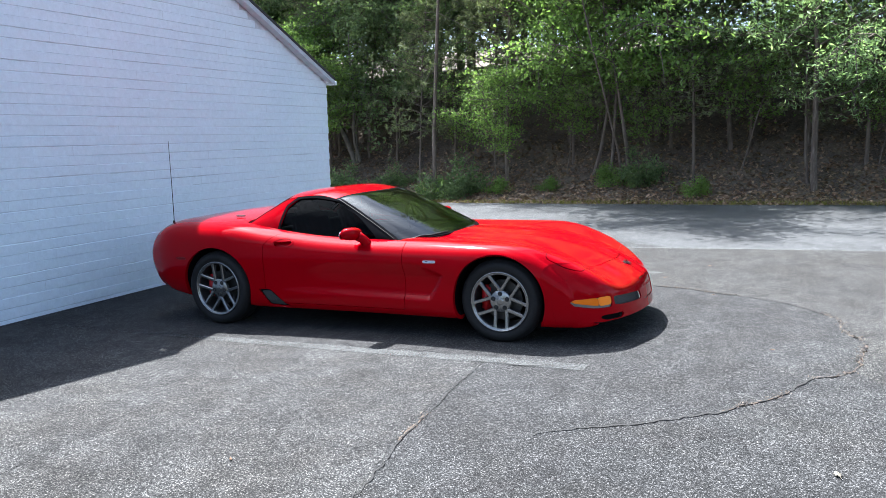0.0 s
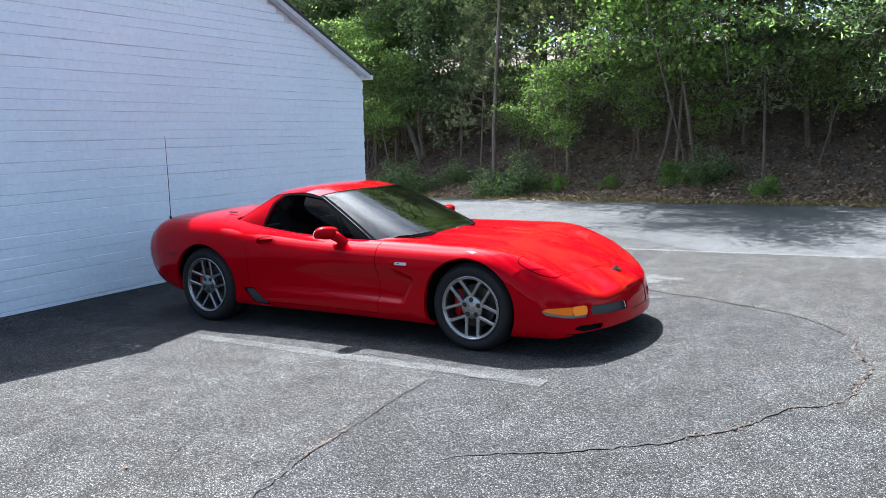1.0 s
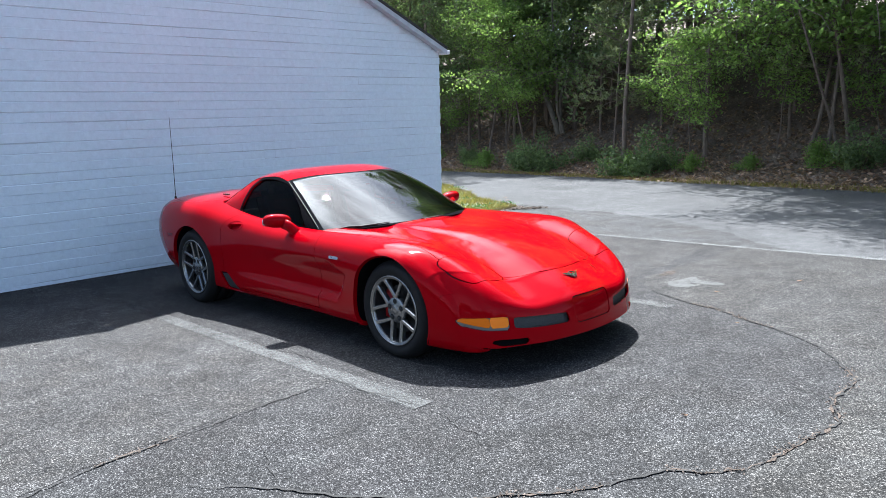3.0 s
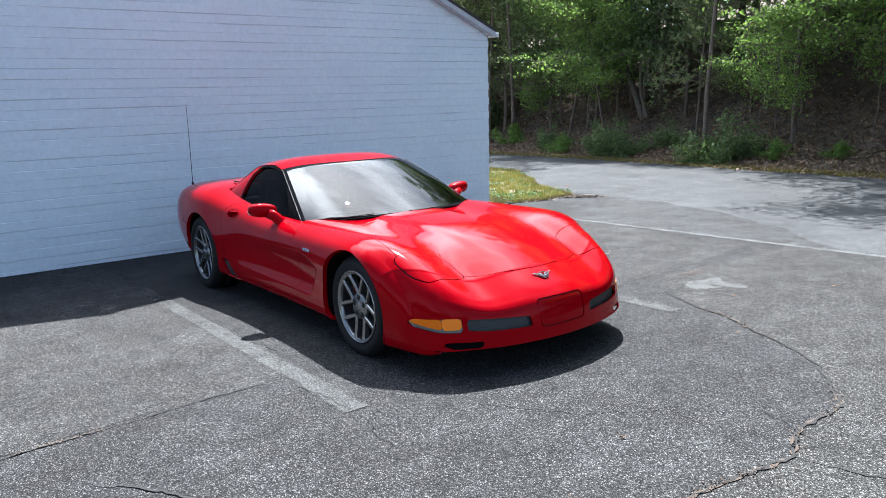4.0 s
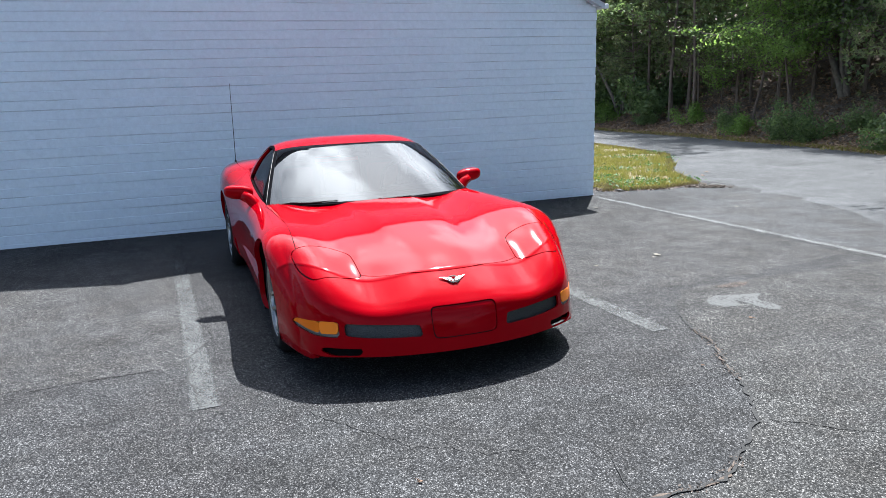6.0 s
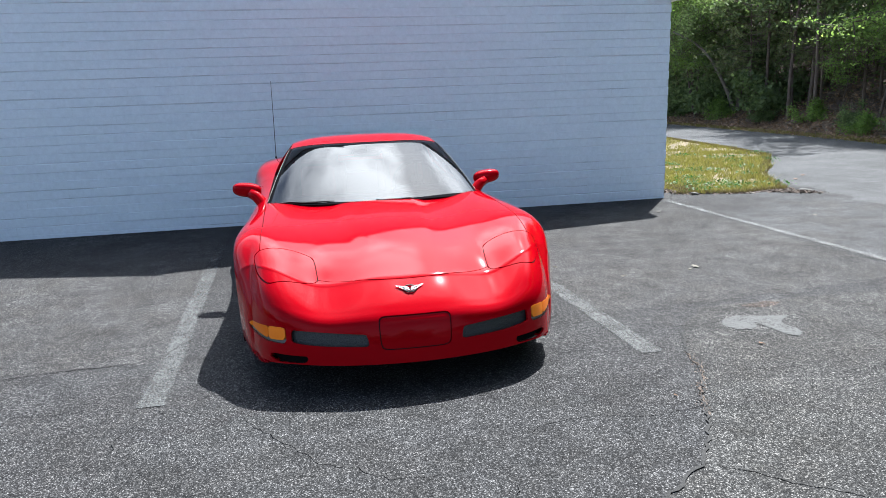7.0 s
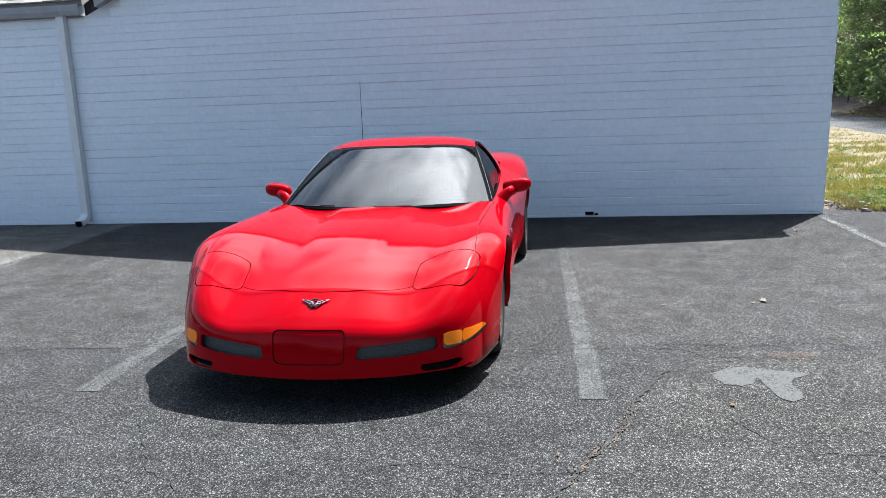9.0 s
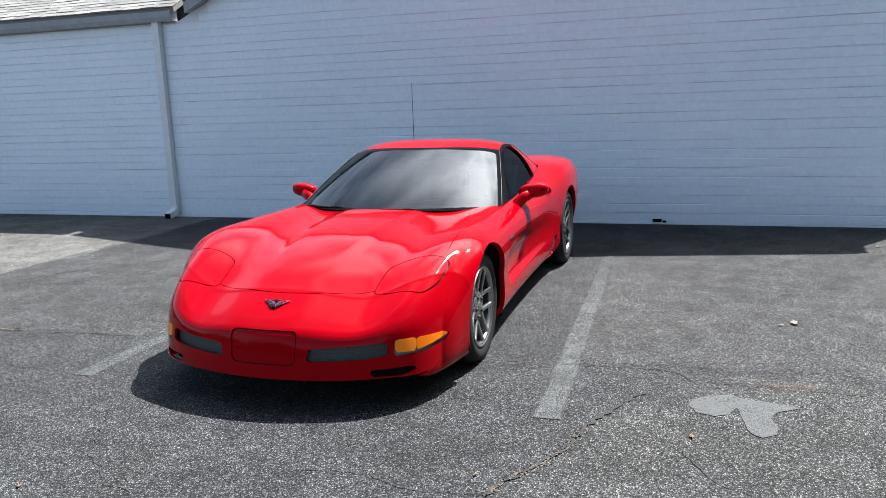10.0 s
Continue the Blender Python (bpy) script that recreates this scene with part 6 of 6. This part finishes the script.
# an unseen treeline, added behind the camera to darken the car's reflections
far = []
for a in np.linspace(radians(-118), radians(14), 900):
    r = 44 + 3 * math.sin(5 * a) + rng.uniform(-1.5, 1.5)
    far.append((r * math.cos(a), r * math.sin(a) * 1.0, 0.5 + rng.uniform(0, 1) ** 0.7 * (5.0 + 1.4 * math.sin(11 * a) + 0.9 * math.sin(29 * a))))
far = np.array(far)
pts = far[rng.integers(0, len(far), 26000)] + rng.normal(size=(26000, 3)) * np.array([0.9, 0.9, 0.6])
pts[:, 2] = np.maximum(pts[:, 2], -0.6)
v, f = leaf_cloud(pts, 0.9, rng)
tagged(new("far_woods", quick_mesh("far_woods", v, f, M_LEAF)), "unseen treeline added round the lot", "foliage", kind="stuff")

# fallen leaves on the bank and along the drive
n = 38000
xs_ = rng.uniform(-34, 12, n)
dd = np.abs(rng.normal(size=n)) * 2.6 + rng.uniform(-0.15, 0.4, n)
P = np.array([(x, road_edge(x) + d, 0) for x, d in zip(xs_, dd)])
P[:, 2] = [ground_height(x, y) + 0.025 for x, y in P[:, :2]]
P[:, 2] += rng.uniform(0, 0.03, n)
v, f = leaf_cloud(P, 0.10, rng, 1.4, 0.6)
tagged(new("leaf_litter", quick_mesh("leaf_litter", v, f, M_LITTER)), "brown fallen leaves on the bank", "leaf litter", kind="stuff")


# ---- grass beside the building and along the drive ----
def blades(points, h, rng, width=0.008):
    n = len(points)
    az = rng.uniform(0, 2 * math.pi, n)
    hh = h * rng.uniform(0.4, 1.25, n)[:, None]
    lean_ = rng.normal(size=(n, 3)) * np.array([0.45, 0.45, 0])
    s = np.stack([np.cos(az), np.sin(az), 0 * az], 1) * width
    tip = points + (np.array([0, 0, 1]) + lean_) * hh
    mid = points + (np.array([0, 0, 0.55]) + lean_ * 0.35) * hh
    v = np.stack([points - s, points + s, mid + s * 0.8, mid - s * 0.8, mid - s * 0.8, mid + s * 0.8, tip + s * 0.15, tip - s * 0.15], 1).reshape(-1, 3)
    return v, np.arange(8 * n).reshape(-1, 4)


GR = [(-4.98, 4.55), (-4.72, 5.3), (-4.85, 6.05), (-6.3, 6.65), (-7.5, 7.55), (-9.3, 8.75), (-11.2, 9.15), (-17, 9.9), (-24, 10.35), (-44, 10.8), (-44, 4.4), (-14, 4.4)]
M_TURF = plain("grassy_soil", (0.13, 0.1008, 0.05525), 0.95, var=0.5, scale=7, bump=0.6)
flat_piece("grass_ground", wavy(GR, 0.06, 8, 0.3), 0.006, M_TURF, "yellow-green grass verge beside the building", "grass")
poly = [Vector(p) for p in GR]


def in_poly(x, y):
    c = False
    for a, b in zip(poly, poly[1:] + poly[:1]):
        if (a.y > y) != (b.y > y) and x < (b.x - a.x) * (y - a.y) / (b.y - a.y) + a.x:
            c = not c
    return c


G_ = []
while len(G_) < 38000:
    x = -4.7 - abs(rng.normal()) * 6.0
    y = rng.uniform(4.4, 10.8)
    if in_poly(x, y):
        t = noise.noise(Vector((x * 1.3, y * 1.3, 0)))
        if rng.random() < 0.40 + 1.8 * t or rng.random() < 0.06:
            G_.append((x, y, lift(x, y) + 0.004))
v, f = blades(np.array(G_), 0.048, rng, 0.0055)
tagged(new("grass", quick_mesh("grass", v, f, M_GRASS)), "tufted yellow-green grass", "grass", kind="stuff")
# taller tufts and low clover among the grass
T_ = []
while len(T_) < 420:
    x, y = -4.8 - abs(rng.normal()) * 4.0, rng.uniform(4.6, 9.6)
    if in_poly(x, y):
        T_ += [(x + rng.normal() * 0.03, y + rng.normal() * 0.03, lift(x, y))] * 1
T_ = np.repeat(np.array(T_), 16, 0) + rng.normal(size=(420 * 16, 3)) * np.array([0.035, 0.035, 0])
v, f = blades(T_, 0.105, rng, 0.005)
tagged(new("grass_tufts", quick_mesh("grass_tufts", v, f, M_GRASS)), "taller green tufts in the grass", "grass", kind="stuff")
C_ = []
while len(C_) < 30:
    x, y = -4.9 - abs(rng.normal()) * 3.5, rng.uniform(4.8, 9.0)
    if in_poly(x, y):
        C_.append((x, y, lift(x, y) + 0.05))
C_ = np.repeat(np.array(C_), 60, 0) + rng.normal(size=(30 * 60, 3)) * np.array([0.12, 0.12, 0.012])
v, f = leaf_cloud(C_, 0.04, rng, 1.2, 0.8)
tagged(new("clover", quick_mesh("clover", v, f, M_SHRUB)), "low dark green clover in the grass", "weeds", kind="stuff")
# brown crumbs of leaf and soil along the grass's worn edge
E_ = []
for a, b in (((-5.6, 4.5), (-4.98, 4.55)), ((-4.98, 4.55), (-4.72, 5.3)), ((-4.72, 5.3), (-4.85, 6.05)), ((-4.8, 5.6), (-4.35, 6.1))):
    for _ in range(int(520 * math.dist(a, b))):
        q = rng.random()
        E_.append((a[0] + (b[0] - a[0]) * q + rng.normal() * 0.07, a[1] + (b[1] - a[1]) * q + rng.normal() * 0.07, 0))
E_ = np.array(E_)
E_[:, 2] = 0.029 * E_[:, 0] + 0.003 * E_[:, 1] + 0.012
v, f = leaf_cloud(E_, 0.045, rng, 1.6, 0.6)
tagged(new("edge_litter", quick_mesh("edge_litter", v, f, M_BARK)), "brown leaf crumbs along the worn grass edge", "leaf litter", kind="stuff")
# dry straw along the edge and round the building's corner
D_ = []
for a, b in zip(GR[:7], GR[1:8]):
    for _ in range(int(900 * math.dist(a, b))):
        q = rng.random()
        D_.append((a[0] + (b[0] - a[0]) * q - abs(rng.normal()) * 0.10 + 0.05, a[1] + (b[1] - a[1]) * q - abs(rng.normal()) * 0.05, 0))
D_ += [(-5.0 - abs(rng.normal()) * 0.55, 4.62 + abs(rng.normal()) * 0.28, 0) for _ in range(2600)]
while len(D_) < 12000:
    x, y = -4.7 - abs(rng.normal()) * 4.0, rng.uniform(4.4, 9.5)
    if in_poly(x, y) and noise.noise(Vector((x * 2.6, y * 2.6, 5))) > 0.08:
        D_.append((x, y, 0))
D_ = np.array(D_)
D_[:, 2] = 0.029 * D_[:, 0] + 0.003 * D_[:, 1] + 0.005
v, f = blades(D_, 0.045, rng, 0.005)
tagged(new("dry_grass", quick_mesh("dry_grass", v, f, M_STRAW)), "dry straw-coloured grass at the verge", "grass", kind="stuff")
n = 9000
xs_ = rng.uniform(-32, 9, n)
P = np.array([(x, road_edge(x) + rng.normal() * 0.14 + 0.2 + 0.05 * math.sin(5 * x), 0) for x in xs_])
P[:, 2] = [ground_height(x, y) + 0.015 for x, y in P[:, :2]]
v, f = blades(P, 0.07, rng)
tagged(new("verge_grass", quick_mesh("verge_grass", v, f, M_GRASS)), "sparse grass along the edge of the drive", "grass", kind="stuff")


# a crooked pale tree of several stems, leaning over the bank
def crooked_tree(x, y):
    rng = np.random.default_rng(77)
    root = new("crooked_tree")
    root.location = (x, y, ground_height(x, y) - 0.05)
    stems, cen = [], []
    for lean, h, r in (((-0.32, -0.20), 5.2, 0.085), ((0.22, -0.12), 4.6, 0.05), ((-0.05, -0.28), 4.2, 0.045)):
        d = np.array([lean[0], lean[1], 1.0])
        t = limb(np.array([lean[0] * 0.4, 0, -0.2]), d / np.linalg.norm(d), h, rng, 0.06, 9, 0.12)
        stems.append(tube([tuple(p) for p in t], [r * (1.2 - 0.095 * i) for i in range(len(t))], 8))
        for k in range(9):
            f = rng.uniform(0.45, 1.0)
            e = np.array([rng.normal(), rng.normal(), 0.3])
            b = limb(at_height(t, f), e / np.linalg.norm(e), rng.uniform(0.8, 1.7), rng, -0.03, 4, 0.2)
            stems.append(tube([tuple(p) for p in b], [0.018, 0.014, 0.011, 0.008, 0.004], 4, False))
            cen += [b[2], b[3], b[4]]
    cen = np.array(cen)
    part("trunk", joined(*stems), M_PALEBARK, root, "pale crooked stems", True)
    pts = cen[rng.integers(0, len(cen), 5000)] + rng.normal(size=(5000, 3)) * 0.28
    v, f = leaf_cloud(pts, 0.11, rng)
    put("crown", quick_mesh("crown", v, f, M_LEAF), root)
    return tagged(root, "crooked pale-barked tree of several stems", "tree", "trees of the wood")


copy_of = crooked_tree(-11.3, 16.0)
second = copy_thing(copy_of, Matrix.Identity(4))
second.matrix_basis = pose(-21.5, 15.5, ground_height(-21.5, 15.5) - 0.05, 0, 0, 70) @ Matrix.Scale(0.8, 4)


# ---- small things lying about ----
def fallen_leaf(x, y, size, turn, material, label, seed):
    """One curled leaf with a lobed outline and a stalk."""
    size *= 0.72
    rnd = random.Random(seed)
    bm = bmesh.new()
    n = 14
    z0 = lift(x, y) + 0.008
    rim = []
    for k in range(n):
        a = 2 * math.pi * k / n
        r = size * (0.5 if k % 2 else 0.32) * (1.15 if abs(math.sin(a)) < 0.4 else 0.85) * rnd.uniform(0.85, 1.15)
        c, s = r * math.cos(a), r * math.sin(a) * 0.7
        rim.append(bm.verts.new((x + c * math.cos(turn) - s * math.sin(turn), y + c * math.sin(turn) + s * math.cos(turn), z0 + rnd.uniform(0.03, 0.14) * size * abs(math.cos(a)))))
    mid = bm.verts.new((x, y, z0 + 0.004))
    for k in range(n):
        bm.faces.new((mid, rim[k], rim[(k + 1) % n]))
    low = {v: bm.verts.new(v.co - Vector((0, 0, 0.0015))) for v in bm.verts[:]}
    for f in bm.faces[:]:
        bm.faces.new([low[v] for v in reversed(f.verts)])
    d = Vector((math.cos(turn), math.sin(turn), 0))
    stalk = tube([Vector((x, y, z0 + 0.003)), Vector((x, y, z0 + 0.006)) - d * size * 0.5, Vector((x, y, z0 + 0.002)) - d * size * 0.8], 0.0018, 4)
    tagged(part("fallen_leaf", joined(bm, stalk), material), label, "leaf", "fallen leaves on the lot")


M_PALELEAF = plain("bleached_leaf", (0.129, 0.1128, 0.08866), 0.8, var=0.25, scale=40)
M_BROWNLEAF = plain("brown_leaf", (0.13, 0.0715, 0.039), 0.8, var=0.35, scale=40)
PALE, BROWN = "pale bleached leaf lying on the asphalt", "curled brown leaf lying on the asphalt"
for k, (x, y, s, m) in enumerate((
    (-1.02, 2.56, 0.13, 0), (-0.96, 2.48, 0.07, 0), (-0.91, 1.88, 0.06, 0), (-1.37, 1.50, 0.05, 0), (0.80, 1.96, 0.055, 1), (-2.79, 4.96, 0.09, 0), (2.20, -2.56, 0.085, 0), (1.17, 2.74, 0.07, 1),
    (-3.66, 3.55, 0.10, 0), (-5.69, 6.78, 0.16, 1), (-6.06, 7.15, 0.15, 1), (-4.63, 5.39, 0.14, 0), (-6.86, 5.21, 0.20, 0), (-5.3, 4.75, 0.12, 0), (-5.05, 5.0, 0.10, 1), (-4.7, 5.8, 0.10, 1), (1.9, -0.6, 0.04, 1), (1.35, 1.15, 0.035, 1), (-0.5, -3.3, 0.04, 1),
)):
    fallen_leaf(x, y, s, 2.4 * k, (M_PALELEAF, M_BROWNLEAF)[m], (PALE, BROWN)[m], 900 + k)


def flat_stone(x, y, sx, sy, h, turn, label, name="flat_stone"):
    bm = box((sx, sy, h), (0, 0, 0), h * 0.3, 2, Matrix.Rotation(turn, 4, "Z"))
    rnd = random.Random(int(abs(x * 100)))
    for v in bm.verts:
        v.co += Vector((rnd.uniform(-1, 1) * sx * 0.05, rnd.uniform(-1, 1) * sy * 0.07, rnd.uniform(-1, 1) * h * 0.1))
    bmesh.ops.translate(bm, vec=(x, y, lift(x, y) + h * 0.5), verts=bm.verts)
    tagged(part(name, bm, M_STONE), label, "stone")


M_STONE = plain("grey_stone", (0.0975, 0.091, 0.0845), 0.9, var=0.3, scale=25, bump=0.3)
flat_stone(-4.56, 6.12, 0.15, 0.08, 0.025, 0.7, "flat grey stone at the edge of the grass")
flat_stone(-4.86, 4.66, 0.12, 0.08, 0.03, 0.3, "grey stone beside the building's corner")

# rust stain beside the paint blot, and a paler patch of paving
M_RUST = worn_paint("rust_stain", 0.56, (0.0715, 0.0442, 0.0312), (0.104, 0.065, 0.0468), False)
flat_piece("rust_stain", wavy([(0.08, 2.28), (0.05, 2.38), (0.04, 2.50), (0.09, 2.58), (0.15, 2.50), (0.15, 2.38), (0.13, 2.29)], 0.012, 15, 0.03), 0.0048, M_RUST, "faint orange rust stain on the asphalt", "stain")

# crumbs of dry leaf caught along the wider cracks
rng = np.random.default_rng(55)
crumbs = []
for line, w in SILT:
    for a, b in zip(line, line[1:]):
        for _ in range(int(150 * math.dist(a, b))):
            q, side_ = rng.random(), rng.normal() * 0.018
            d = (Vector(b) - Vector(a)).normalized()
            x, y = a[0] + (b[0] - a[0]) * q - d.y * side_, a[1] + (b[1] - a[1]) * q + d.x * side_
            if noise.noise(Vector((x * 5, y * 5, 2))) > -0.1:
                crumbs.append((x, y, lift(x, y) + 0.008))
v, f = leaf_cloud(np.array(crumbs), 0.016, rng, 1.3, 0.5)
tagged(new("leaf_crumbs", quick_mesh("leaf_crumbs", v, f, M_BARK)), "tan crumbs of dry leaf along the cracks", "leaf litter", kind="stuff")


# ---- bricks of the wall: the ones behind the car as parts, the rest joined ----
def brick_mesh(length, seed):
    """A painted brick with a worn upper edge; the joint round it is mostly filled with paint."""
    rnd = random.Random(seed)
    l, h, n = length / 2 - 0.0002, COURSE / 2 - 0.0012, 4
    tight = rnd.random() ** 2.5
    verts, faces = [], []
    for i in range(n + 1):
        y = -l + 2 * l * i / n
        top, low = h - 0.0042 * tight * rnd.random(), -h + 0.0034 * tight * rnd.random()
        c = rnd.uniform(0.003, 0.006)
        verts += [(-0.012, y, low), (-0.004, y, low), (rnd.uniform(-0.0004, 0.0004), y, low + 0.002), (rnd.uniform(-0.0004, 0.0004), y, top - c), (-0.0045, y, top), (-0.012, y, top)]
        if i:
            k = 6 * (i - 1)
            faces += [(k + j, k + 6 + j, k + 7 + j, k + 1 + j) for j in range(5)]
    return verts, faces


KINDS = [brick_mesh(BRICK, 100 + i) for i in range(12)]
BRICK_MESHES = [mesh_of("brick", v, f, M_WALL) for v, f in KINDS]
rnd = random.Random(12)
rest_v, rest_f = {gable: [], wing: []}, {gable: [], wing: []}
made = 0
z = -0.155
row = 0
while z < RIDGE_Z:
    y = Y_END + 0.16 + (BRICK / 2 if row % 2 else 0)
    while y < Y_R + BRICK:
        lo, hi, host = y - BRICK / 2, y + BRICK / 2, gable
        if y < Y_L:
            host = wing
        hi = min(hi, Y_R)
        if hi - lo > 0.03 and z + COURSE / 2 < min(wall_top(lo + 0.002), wall_top(hi - 0.002)) + 0.06:
            n = rnd.randrange(len(KINDS))
            whole = hi - lo > BRICK - 0.002
            # courses waver, and some stand a little proud of the next
            dx = 0.0022 * math.sin(1.7 * y + 2.4 * row) + 0.0014 * math.sin(5.3 * y + 4.1 * row) + rnd.uniform(-0.0008, 0.0008)
            dz = 0.0026 * math.sin(1.1 * y + 1.9 * row) + rnd.uniform(-0.001, 0.001)
            if whole and host is gable and 0.30 < z < 1.42 and -4.3 < y < 4.1 and made < 298:
                ob = new("brick", BRICK_MESHES[n])
                ob.location = (WX + dx, y, z + dz)
                under(ob, gable)
                made += 1
            else:
                f = (hi - lo) / BRICK
                base = len(rest_v[host])
                rest_v[host] += [(WX + dx + a, (lo + hi) / 2 + b * f, z + dz + c) for a, b, c in KINDS[n][0]]
                rest_f[host] += [tuple(base + i for i in q) for q in KINDS[n][1]]
        y += BRICK
    z += COURSE
    row += 1
for host in (gable, wing):
    ob = new("brickwork", mesh_of("brickwork", rest_v[host], rest_f[host], M_WALL))
    tagged(under(ob, host), "white painted brickwork", kind="stuff")
